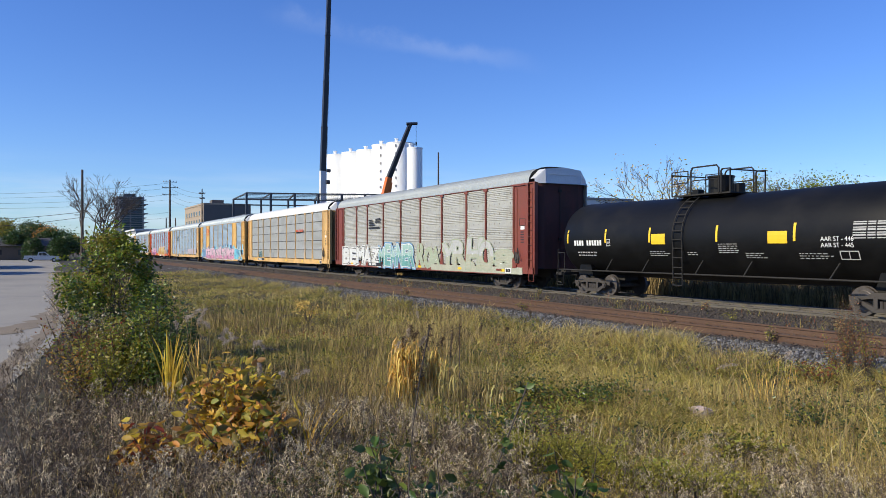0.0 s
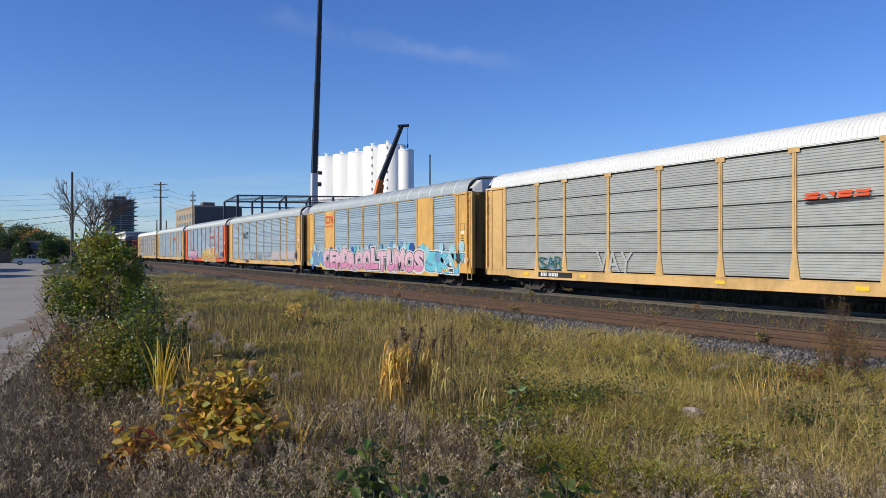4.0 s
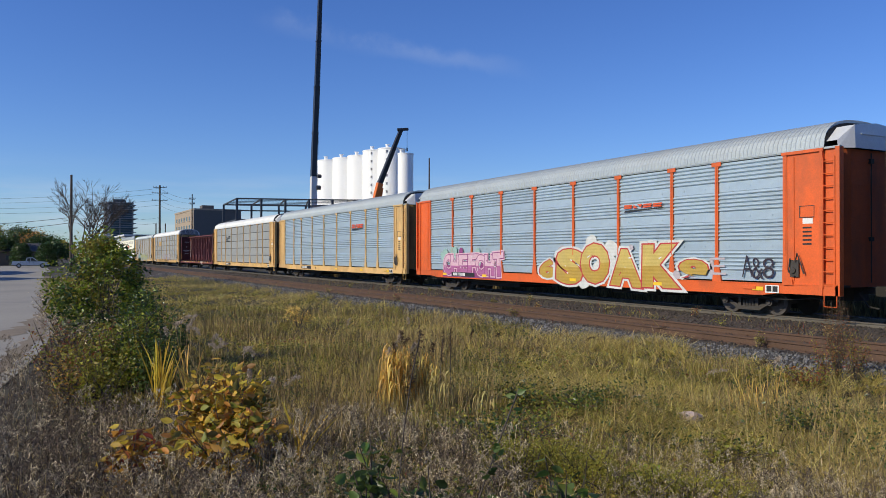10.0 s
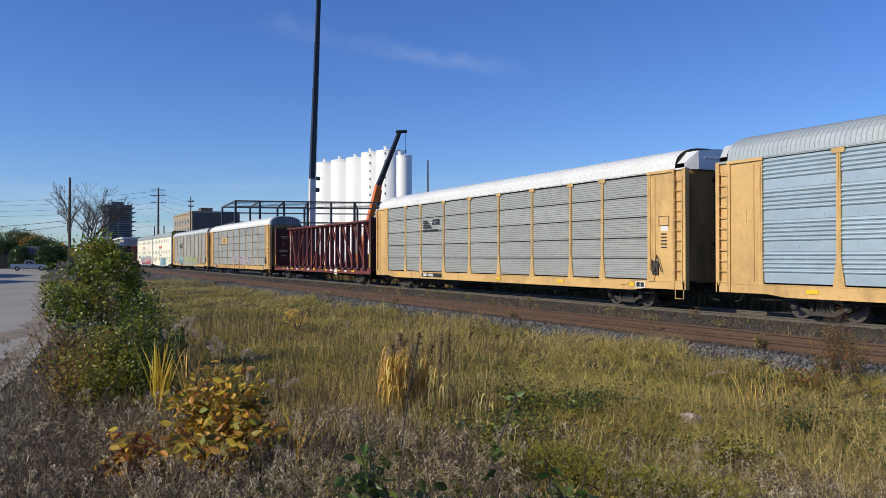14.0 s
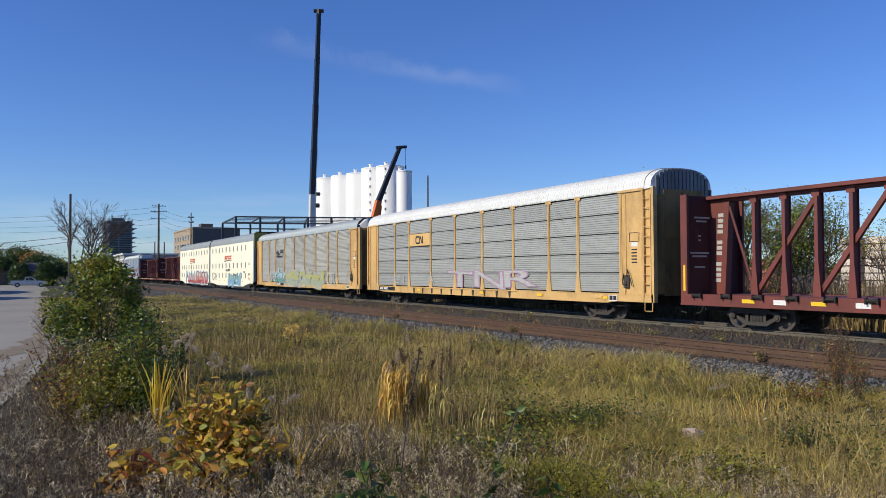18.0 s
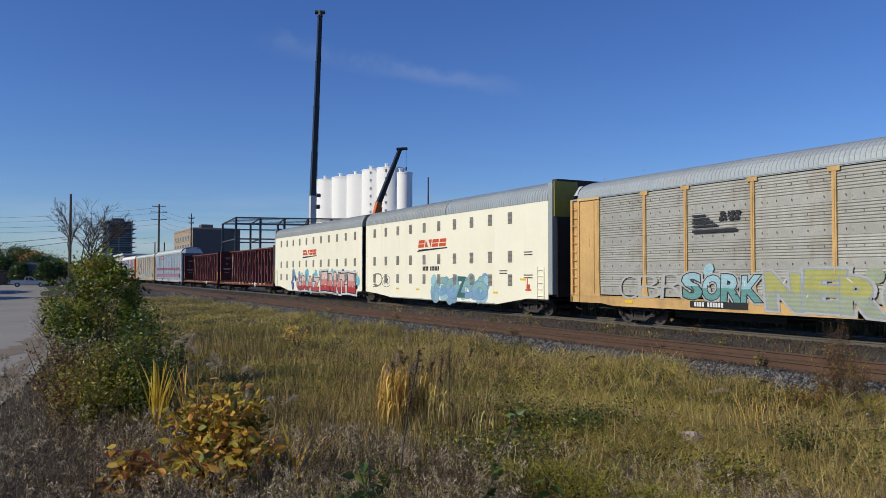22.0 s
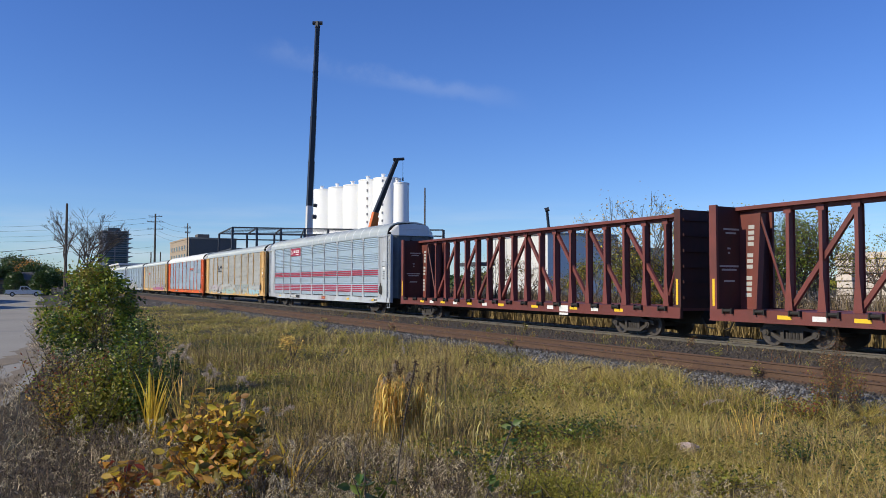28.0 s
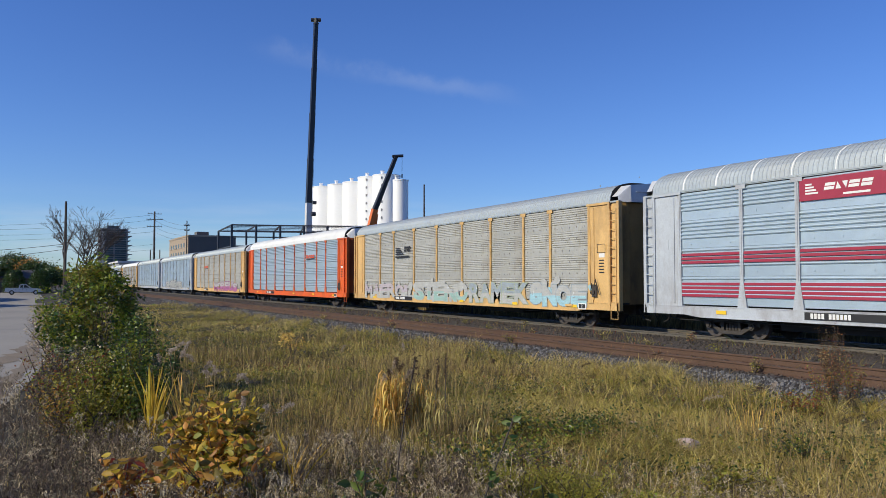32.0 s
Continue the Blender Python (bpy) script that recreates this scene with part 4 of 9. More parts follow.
        part("end_sheet", lambda: e, D, car, key="endsheet%d" % sg)
        c = Shape().box(*sorted((sg * 12.98, sg * 13.08)), -HALF - 0.05, -HALF + 0.12, 0.74, EAVE - 0.1)
        c.box(*sorted((sg * 13.46, sg * END)), -HALF - 0.02, -HALF + 0.16, 0.74, EAVE - 0.02)
        c.box(*sorted((sg * 11.7, sg * 13.1)), -HALF - 0.06, -HALF - 0.012, PANEL1 - 0.03, PANEL1 + 0.06)
        part("corner_post", lambda: c, D, car, key="corner%d" % sg)
        part("end_back", lambda: Shape().box(*sorted((sg * 13.08, sg * 13.46)), -HALF + 0.05, -HALF + 0.08, 0.74, EAVE - 0.05), D, car, key="endback%d" % sg)
        part("ladder", lambda: ladder_shape(sg * 13.27, -HALF - 0.01, 0.95, 4.7, 0.36), D, car, key="ladder%d" % sg)
        # folded end doors in three facets, with level ribs and a latch rod, and the hood of the roof over them
        plan = [(13.50, -1.46), (13.72, -1.0), (13.72, 0.0), (13.72, 1.0), (13.50, 1.46)]
        d = Shape()
        inner = [(px - 0.16, py * 0.97) for px, py in plan]
        vs = [(sg * (px - o), py, z) for z in (0.98, 4.93) for o in (0, 0.05) for px, py in inner]
        m = len(plan)
        for i in range(m - 1):
            d.add([vs[k * m + i + e] for k in range(4) for e in (0, 1)], [(0, 1, 5, 4), (3, 2, 6, 7), (4, 5, 7, 6), (1, 0, 2, 3)])
        for z in (1.5, 2.3, 3.1, 3.9, 4.6):
            d.box(*sorted((sg * 13.56, sg * 13.575)), -0.96, 0.96, z, z + 0.07)
        # the doors take the darkened colour that stands for end shade
        part("end_door", lambda: d, M["shade_" + post], car, key="enddoor%d" % sg)
        part("latch_rod", lambda: Shape().tube((sg * 13.6, -0.12, 1.1), (sg * 13.6, -0.12, 4.85), 0.018, n=6).box(*sorted((sg * 13.56, sg * 13.64)), -0.2, -0.04, 4.55, 4.68).box(*sorted((sg * 13.56, sg * 13.64)), -0.2, -0.04, 2.3, 2.42), M["under"], car, key="latch%d" % sg)
        if slatted:
            # the roof runs on to the end and upright slats close it under the curve
            part("roof_end", lambda: roof_shape(*sorted((sg * 13.13, sg * 13.46)), HALF + 0.01, EAVE, 5.76, 0.04, 0.0), R, car, key="longroof%d" % sg)
            part("end_backing", lambda: Shape().box(*sorted((sg * 13.34, sg * 13.37)), -1.36, 1.36, 4.80, 5.45), M["under"], car, key="slatback%d" % sg)
            for k in range(14):
                y = -1.33 + 2.66 * (k + 0.5) / 14
                top = 5.73 - 0.40 * abs(y / 1.33) ** 3.2
                part("slat", Shape().box(*sorted((sg * 13.46, sg * 13.52)), y - 0.07, y + 0.07, 4.70 + 0.03 * (k % 2), top), M["slatsteel"], car)
        else:
            hood = Shape()
            tops = [5.16, 5.60, 5.71, 5.60, 5.16]
            m = len(plan)
            hood.add([(sg * px, py, 4.94) for px, py in plan] + [(sg * (px - 0.03), py, z) for (px, py), z in zip(plan, tops)] + [(sg * 12.9, py, z) for (px, py), z in zip(plan, tops)],
                     [(i, i + 1, m + i + 1, m + i) for i in range(m - 1)] + [(m + i, m + i + 1, 2 * m + i + 1, 2 * m + i) for i in range(m - 1)])
            hood.box(*sorted((sg * 13.70, sg * 13.74)), -0.75, 0.75, 5.34, 5.37)
            part("roof_end", lambda: hood, M["whiteroof"] if roof == "whiteroof" else M["hood"], car, key="hood%d" % sg)
        if not slatted:
            part("roof_lip", lambda: roof_shape(*sorted((sg * 13.09, sg * 13.13)), HALF + 0.025, EAVE, 5.785, 0.04, 0.0), M["under"], car, "dark seam at the roof's end", key="lip%d" % sg)
        coupler(car, sg * 13.3, sg)
        truck(car, sg * 10.03, ref)
    crown = {"bluesteel": 5.86, "oldsteel": 5.74}.get(panel, 5.78)
    part("roof", lambda: roof_shape(-13.1, 13.1, HALF + 0.02, EAVE, crown, 0.16, 0.016), R, car, key="roof%.2f" % crown)
    part("eave_strip", lambda: Shape().box(-13.1, 13.1, -HALF - 0.03, -HALF - 0.012, EAVE - 0.03, EAVE + 0.035), R, car, key="eave")
    if post in ("gold", "grey"):
        for k in range(17):
            part("roof_seam", lambda: roof_shape(-0.035, 0.035, HALF + 0.03, EAVE, 5.88, 0.07, 0.0), M["whiteroof"], car, "bright seam of the roof sheets", at=(-11.6 + k * 1.45, 0, 0), key="roofseam")
    # brake pipe and rods below the sill
    part("brake_pipe", lambda: Shape().path([(-12.8, -1.1, 0.62), (-11.9, -1.3, 0.55), (-8.0, -1.32, 0.56), (8.0, -1.32, 0.56), (11.6, -1.3, 0.55), (12.9, -1.0, 0.62)], 0.02), M["under"], car, key="pipe")
    part("jack_pad", lambda: Shape().box(-0.25, 0.25, -HALF - 0.06, -HALF - 0.02, 0.84, 0.93), D, car, at=(10.5, 0, 0), key="jackpad")
    part("sill_card", lambda: Shape().box(0, 0.5, -0.006, 0, 0.74, 0.98), M["white"], car, at=(11.1, -HALF - 0.034, 0), key="sillcard")
    part("sill_card", lambda: Shape().box(0.05, 0.23, -0.010, -0.006, 0.78, 0.95).box(0.27, 0.45, -0.010, -0.006, 0.78, 0.95), M["blackmark"], car, at=(11.1, -HALF - 0.034, 0), key="sillcard2")
    # hand brake by the front end and a step below the corner
    part("brake_lever", lambda: Shape().box(12.0, 12.3, -HALF - 0.06, -HALF - 0.03, 1.25, 1.75).path([(12.2, -HALF - 0.08, 1.7), (12.28, -HALF - 0.1, 1.95), (12.42, -HALF - 0.1, 1.6), (12.5, -HALF - 0.09, 1.35)], 0.022).path([(12.02, -HALF - 0.08, 1.8), (11.98, -HALF - 0.1, 1.4), (12.2, -HALF - 0.1, 1.28)], 0.02).tube((12.12, -HALF - 0.1, 1.45), (12.12, -HALF - 0.05, 1.45), 0.09, n=10),
         M["truck"], car, key="brake")
    part("sheet_frame", lambda: Shape().box(12.3, 12.8, -HALF - 0.022, -HALF - 0.016, 3.0, 3.02).box(12.3, 12.8, -HALF - 0.022, -HALF - 0.016, 3.33, 3.35).box(12.3, 12.32, -HALF - 0.022, -HALF - 0.016, 3.02, 3.33).box(12.78, 12.8, -HALF - 0.022, -HALF - 0.016, 3.02, 3.33), M["truck"], car, key="sheetframe")
    part("corner_foot", lambda: Shape().plate([(11.75, 1.0), (12.1, 1.0), (12.02, 1.45), (11.75, 1.45)], -HALF - 0.055, -HALF - 0.03), D, car, key="cornerfoot")
    part("sill_step", lambda: Shape().path([(13.1, -HALF, 0.8), (13.1, -HALF, 0.42), (13.5, -HALF, 0.42), (13.5, -HALF, 0.8)], 0.018), D, car, key="step")
    for x in (-10.2, -6.0, 1.2, 6.2, 10.6):
        part("yellow_label", lambda: Shape().box(0, 0.42, -0.004, 0, 0.80, 0.92), M["reflect"], car, at=(x, -HALF - 0.034, 0), key="ylabel")
    CARS.append((car, ref - 13.3))
    return car


def ladder_shape(x, y, z0, z1, w, steps=11):
    s = Shape()
    for xx in (x - w / 2, x + w / 2):
        s.box(xx - 0.02, xx + 0.02, y - 0.04, y - 0.01, z0, z1)
    for i in range(steps):
        z = z0 + 0.12 + (z1 - z0 - 0.24) * i / (steps - 1)
        s.tube((x - w / 2, y - 0.03, z), (x + w / 2, y - 0.03, z), 0.016, n=6)
    return s


CARS = []


def centre_beam(ref, label, windows=False):
    """A centre-beam lumber car, 22.9 m; its middle is the origin."""
    P = M["maroon"]
    car = thing("centre_beam_car", label, "railcar", group="centre-beam lumber cars of the train")
    h = 11.45
    dk = Shape().box(-h, h, -1.42, 1.42, 0.98, 1.08)
    part("deck", lambda: dk, P, car, key="cbdeck")
    part("side_sill", lambda: Shape().box(-h, h, -1.45, -1.37, 0.72, 1.1).box(-h, h, -1.48, -1.45, 0.72, 0.76), P, car, key="cbsill")
    part("far_sill", lambda: Shape().box(-h, h, 1.37, 1.45, 0.72, 1.1), P, car, key="cbsill2")
    part("centre_sill", lambda: Shape().box(-h, h, -0.3, 0.3, 0.5, 0.98), M["under"], car, key="cbcs")
    part("top_chord", lambda: Shape().box(-h, h, -0.32, 0.32, 4.42, 4.54).box(-h, h, -0.1, 0.1, 4.3, 4.42), P, car, key="cbtop")
    for sg in (-1, 1):
        b = Shape()
        # end bulkhead with its side flanges
        b.box(*sorted((sg * (h - 0.12), sg * h)), -1.4, 1.4, 1.08, 4.54)
        # bulkheads, ribs and front flanges get the red with shade painted in
        bk = part("bulkhead", lambda: b, M["shade_red"], car, key="cbbulk%d" % sg)
        for y in (-1.42, 1.32):
            part("flange", lambda: Shape().box(*sorted((sg * (h - 0.28), sg * (h + 0.02))), 0, 0.1, 0.72, 4.56), P if sg < 0 else M["shade_red"], bk, at=(0, y, 0), key="cbflange%d" % sg)
        for i in range(6):
            part("rib", lambda: Shape().box(-0.03, 0.03, -1.3, 1.3, -0.05, 0.05), M["shade_red"], bk, at=(sg * (h + 0.03), 0, 1.45 + i * 0.55), key="cbrib")
        # gusset between bulkhead and beam, and the thin brace beyond it
        gp = [(sg * (h - 0.75), 1.08), (sg * (h - 0.12), 1.08), (sg * (h - 0.12), 4.3), (sg * (h - 0.97), 4.3)]
        part("gusset", lambda: Shape().plate(gp if sg < 0 else gp[::-1], -0.12, -0.06).plate([(sg * (h - 0.72), 1.08), (sg * (h - 0.80), 1.08), (sg * (h - 1.02), 4.3), (sg * (h - 0.94), 4.3)], -0.16, 0.10), P, car, key="cbgus%d" % sg)
        part("thin_brace", lambda: Shape().tube((sg * (h - 0.98), -0.1, 4.15), (sg * (h - 1.9), -0.1, 1.5), 0.045, n=6), P, car, key="cbthin%d" % sg)
        bars(car, "reflector", M["reflect"], [(*sorted((sg * (h - 0.2), sg * (h - 0.1))), 1.2, 2.1)], -1.425, "yellow reflector strip")
        coupler(car, sg * (h - 0.2), sg)
        truck(car, sg * 8.6, ref)
    xs = [-h + 2.03 + i * (2 * h - 4.06) / 16 for i in range(17)]
    for i, x in enumerate(xs):
        part("upright", lambda: Shape().box(-0.03, 0.03, -0.13, 0.13, 1.08, 4.42).plate([(-0.15, 1.08), (0.15, 1.08), (0.062, 2.2), (0.062, 4.42), (-0.062, 4.42), (-0.062, 2.2)], -0.15, -0.13).box(-0.07, 0.07, 0.13, 0.15, 1.08, 4.42).box(-0.14, 0.14, -0.16, -0.15, 4.2, 4.42), P, car, at=(x, 0, 0), key="cbpost")
        if i < 16 and i % 2 == 0:
            flip = 1 if x < -0.5 else -1
            xa, xb = (xs[i], xs[i + 2]) if flip > 0 else (xs[i + 2], xs[i])
            dz = Shape()
            p, q = Vector((xa, 0, 1.15)), Vector((xb, 0, 4.3))
            t = (q - p).normalized()
            nrm = Vector((-t.z, 0, t.x)) * 0.075
            dz.plate([((p + nrm).x, (p + nrm).z), ((p - nrm).x, (p - nrm).z), ((q - nrm).x, (q - nrm).z), ((q + nrm).x, (q + nrm).z)], -0.06, 0.06)
            part("brace", dz, P, car)
    for i in range(18):
        x = -h + 0.8 + i * (2 * h - 1.6) / 17
        part("winch", lambda: Shape().tube((-0.14, -1.5, 1.06), (0.14, -1.5, 1.06), 0.06, n=8).box(-0.2, -0.15, -1.56, -1.44, 0.96, 1.14).box(0.15, 0.2, -1.56, -1.44, 0.96, 1.14), M["under"], car, at=(x, 0, 0), key="winch")
    for x in (-8.8, -6.3, -3.4, -0.4, 2.4, 5.2, 8.0):
        part("yellow_label", lambda: Shape().box(0, 0.5, -0.004, 0, 0.86, 0.98), M["reflect"], car, at=(x, -1.452, 0), key="cbyl")
    for x in (-7.6, -4.9, -1.9, 3.6, 6.6):
        part("white_label", lambda: Shape().box(0, 0.45, -0.004, 0, 0.84, 0.99), M["white"], car, at=(x, -1.452, 0), key="cbwl")
    part("number_board", Shape().box(4.5, 5.1, -1.462, -1.452, 0.62, 1.02).box(4.58, 5.02, -1.466, -1.462, 0.74, 0.92), M["white"], car)
    for i in range(13):
        z = 1.5 + i * 0.19
        x = -h + 0.72 + (z - 1.08) * 0.068 - 0.3
        if i not in (4, 8):
            part("end_stencil", lambda: Shape().box(-0.11, 0.13, -0.004, 0, 0, 0.13), M["dullwhite"], car, at=(x, -0.121, z), key="cbst")
    for z, a, b in ((3.75, -0.9, -0.15), (3.62, -0.8, -0.3), (3.1, -0.72, -0.58), (2.95, -0.7, -0.6), (2.5, -1.1, -0.2), (2.38, -1.0, -0.3), (2.0, -0.9, -0.4)):
        part("end_stencil", Shape().box(0, 0.004, a, b, 0, 0.06), M["dullwhite"], car, at=(-h + 0.121, 0, z))
    CARS.append((car, ref - h))
    return car


def tank_car(ref):
    """A black tank car; its middle is the origin. ref: the place of its rear end."""
    car = thing("tank_car", "black tank car with white lettering and yellow placards", "railcar")
    K = M["black"]
    r, zc, hl = 1.54, 2.33, 8.3
    s = Shape()
    rings = []
    n = 40
    for i in range(7):
        a = math.pi / 2 * i / 6
        rings.append((-hl + 0.62 - 0.62 * math.cos(a), r * max(0.02, math.sin(a))))
    for x in (-5.5, -2.6, 0, 2.6, 5.5):
        rings.append((x, r))
    rings += [(-x, q) for x, q in reversed(rings[:7])]
    vs, fs = [], []
    for x, q in rings:
        sag = -0.06 * max(0, 1 - abs(x) / 5.5)
        for j in range(n):
            a = 2 * math.pi * j / n
            vs.append((x, q * math.cos(a), zc + sag + q * math.sin(a)))
    for i in range(len(rings) - 1):
        for j in range(n):
            fs.append((i * n + j, i * n + (j + 1) % n, (i + 1) * n + (j + 1) % n, (i + 1) * n + j))
    s.add(vs, fs)
    part("tank", s, K, car, smooth=True)
    for sg in (-1, 1):
        part("stub_sill", Shape().box(*sorted((sg * 8.45, sg * 5.2)), -0.35, 0.35, 0.62, 0.98).box(*sorted((sg * 8.55, sg * 8.15)), -1.4, 1.4, 0.78, 0.9), M["under"], car)
    for sg in (-1, 1):
        x = sg * 6.7
        part("saddle", Shape().plate([(x - 0.5, 0.8), (x + 0.5, 0.8), (x + 0.35, 1.25), (x - 0.35, 1.25)], -1.2, 1.2), K, car)
        truck(car, sg * 6.45, ref)
        coupler(car, sg * 8.25, sg)
        part("end_rail", Shape().path([(sg * 8.4, -1.4, 0.85), (sg * 8.4, -1.4, 1.9), (sg * 8.4, -0.7, 1.9)], 0.02).path([(sg * 7.85, -1.45, 0.85), (sg * 7.85, -1.45, 1.75), (sg * 8.4, -1.4, 1.75)], 0.02), M["under"], car)
        part("corner_step", Shape().path([(sg * 7.95, -1.45, 0.85), (sg * 7.95, -1.45, 0.35), (sg * 8.4, -1.45, 0.35), (sg * 8.4, -1.45, 0.85)], 0.02), M["under"], car)
    part("side_rail", Shape().tube((-8.15, -1.5, 1.02), (8.15, -1.5, 1.02), 0.03), M["under"], car)
    for x in (-5.0, -2.9, 1.9, 5.0, -0.2):
        part("rail_bracket", Shape().tube((x, -1.5, 1.02), (x + 0.25, -1.38, 1.5), 0.025), M["under"], car)
    # dome, platform and its rails
    part("manway", Shape().tube((-0.45, 0, 3.8), (-0.45, 0, 4.45), 0.43, n=20).tube((-0.45, 0, 4.45), (-0.45, 0, 4.52), 0.47, n=20), K, car, smooth=False)
    part("platform", Shape().box(-2.0, 0.75, -0.85, -0.3, 3.82, 3.87).box(-2.0, 0.75, 0.3, 0.85, 3.82, 3.87).box(-2.0, -1.25, -0.3, 0.3, 3.82, 3.87).box(0.2, 0.75, -0.3, 0.3, 3.82, 3.87), M["under"], car)
    rl = Shape()
    for y in (-0.85, 0.85):
        rl.path([(-2.0, y, 3.85), (-2.0, y, 4.72), (-1.2, y, 4.72), (-1.2, y, 3.85)], 0.025)
        rl.path([(-1.05, y, 3.85), (-1.05, y, 4.72), (-0.95, y, 4.82), (0.15, y, 4.82), (0.25, y, 4.72), (0.25, y, 3.85)], 0.03)
        rl.path([(0.35, y, 3.85), (0.35, y, 4.6), (0.4, y, 4.66), (0.75, y, 4.66), (0.75, y, 3.85)], 0.03)
        rl.tube((-1.05, y, 4.35), (0.25, y, 4.35), 0.02)
        rl.tube((-2.0, y, 4.3), (-1.2, y, 4.3), 0.02)
    for x in (-2.0, 0.75):
        rl.tube((x, -0.85, 4.62), (x, 0.85, 4.62), 0.025)
    part("platform_railing", rl, M["under"], car)
    part("valve_cover", Shape().tube((0.35, 0, 3.8), (0.35, 0, 4.2), 0.22, n=12), K, car)
    part("vent_box", Shape().box(-1.7, -1.4, -0.15, 0.15, 3.8, 4.1), K, car)
    ld = Shape()
    for x in (-1.2, -0.75):
        pts = [(x, -(r + 0.06) * math.cos(a), zc + (r + 0.06) * math.sin(a)) for a in np.linspace(1.25, -0.2, 9)] + [(x, -1.55, 0.6)]
        ld.path(pts, 0.022)
    for a in np.linspace(1.1, -0.25, 8):
        ld.tube((-1.2, -(r + 0.07) * math.cos(a), zc + (r + 0.07) * math.sin(a)), (-0.75, -(r + 0.07) * math.cos(a), zc + (r + 0.07) * math.sin(a)), 0.02, n=6)
    for z in (1.6, 1.25, 0.9, 0.62):
        ld.tube((-1.2, -1.56, z), (-0.75, -1.56, z), 0.02, n=6)
    part("side_ladder", ld, M["under"], car)

    def on_shell(name, mt, x0, x1, z0, z1, label=""):
        """A decal that follows the shell."""
        q = Shape()
        k = max(2, int((z1 - z0) / 0.1))
        pts = []
        for i in range(k + 1):
            z = z0 + (z1 - z0) * i / k
            dy = -math.sqrt(max(0.01, (r + 0.006) ** 2 - (z - zc + 0.04) ** 2))
            pts.append((dy, z))
        q.add([(x0, y, z) for y, z in pts] + [(x1, y, z) for y, z in pts], [(i, k + 1 + i, k + 2 + i, i + 1) for i in range(k)])
        part(name, q, mt, car, label)

    for x in (-2.36, 2.87):
        on_shell("placard", M["placard"], x, x + 0.72, 2.08, 2.46, "blank yellow placard")
    for x in (-hl + 0.75, -5.05, -2.5, 0.75, 3.8, 7.3):
        on_shell("reflector", M["reflect"], x, x + 0.09, 2.15, 2.7, "yellow reflector strip")

    def block(x, z, w, rows, pitch=0.07, thick=0.022, seed=0):
        """Small lettering that cannot be read, as lines of short bars."""
        rb = random.Random(seed)
        for i in range(rows):
            q = x
            while q < x + w * rb.uniform(0.75, 1.0):
                k = rb.uniform(0.06, 0.16)
                on_shell("stencil", M["dullwhite"], q, q + k, z + i * pitch, z + i * pitch + thick)
                q += k + rb.uniform(0.03, 0.06)

    block(-2.5, 1.66, 0.95, 3, seed=1)
    block(-0.6, 1.7, 0.5, 2, seed=2)
    block(0.85, 1.78, 0.8, 5, seed=3)
    block(1.95, 1.62, 0.75, 3, seed=4)
    block(3.95, 1.62, 1.1, 3, seed=5)
    block(-6.9, 1.62, 1.5, 2, 0.12, 0.05, seed=6)
    # number, emblem square and test table
    for i in range(11):
        if i != 4:
            on_shell("number_marking", M["white"], -7.05 + i * 0.168, -7.05 + i * 0.168 + 0.115, 2.05, 2.26)
    for a, b, c, d in ((-4.95, -4.92, 2.02, 2.3), (-4.74, -4.71, 2.02, 2.3), (-4.92, -4.74, 2.27, 2.3), (-4.92, -4.74, 2.02, 2.05), (-4.87, -4.79, 2.12, 2.2)):
        on_shell("stencil", M["dullwhite"], a, b, c, d)
    for a, b, c, d in ((5.3, 5.33, 1.6, 1.86), (5.87, 5.9, 1.6, 1.86), (5.33, 5.87, 1.83, 1.86), (5.33, 5.87, 1.6, 1.63), (5.58, 5.61, 1.63, 1.83)):
        on_shell("stencil", M["dullwhite"], a, b, c, d)
    for i in range(7):
        for a, b in ((5.75, 6.15), (6.19, 6.42), (6.46, 6.8)):
            on_shell("stencil", M["dullwhite"], a, b, 2.2 + 0.075 * i, 2.2 + 0.075 * i + (0.03, 0.05)[i % 2])
    for i, z in enumerate((2.03, 2.21)):
        tx = bpy.data.curves.new("lettering", "FONT")
        tx.body, tx.size, tx.extrude = "AAR ST - 44%d" % (5 + i), 0.185, 0.002
        tx.materials.append(M["white"])
        o = new("lettering", tx)
        o.parent = car
        o.matrix_basis = pose(4.75, -math.sqrt(r * r - (z - zc) ** 2) - 0.03, z - 0.07, 90 + math.degrees(math.asin((z - zc) / r)) * -1, 0, 0)
    CARS.append((car, ref + hl))
    return car


def louvre(w, h):
    s = Shape().box(-w / 2, w / 2, -0.004, 0.01, 0, h)
    n = 9
    for i in range(n):
        z = h * i / n
        s.add([(-w / 2, -0.004, z), (w / 2, -0.004, z), (w / 2, -0.03, z + h / n * 0.55), (-w / 2, -0.03, z + h / n * 0.55), (-w / 2, -0.004, z + h / n * 0.6), (w / 2, -0.004, z + h / n * 0.6)],
              [(0, 1, 2, 3), (3, 2, 5, 4)])
    return s


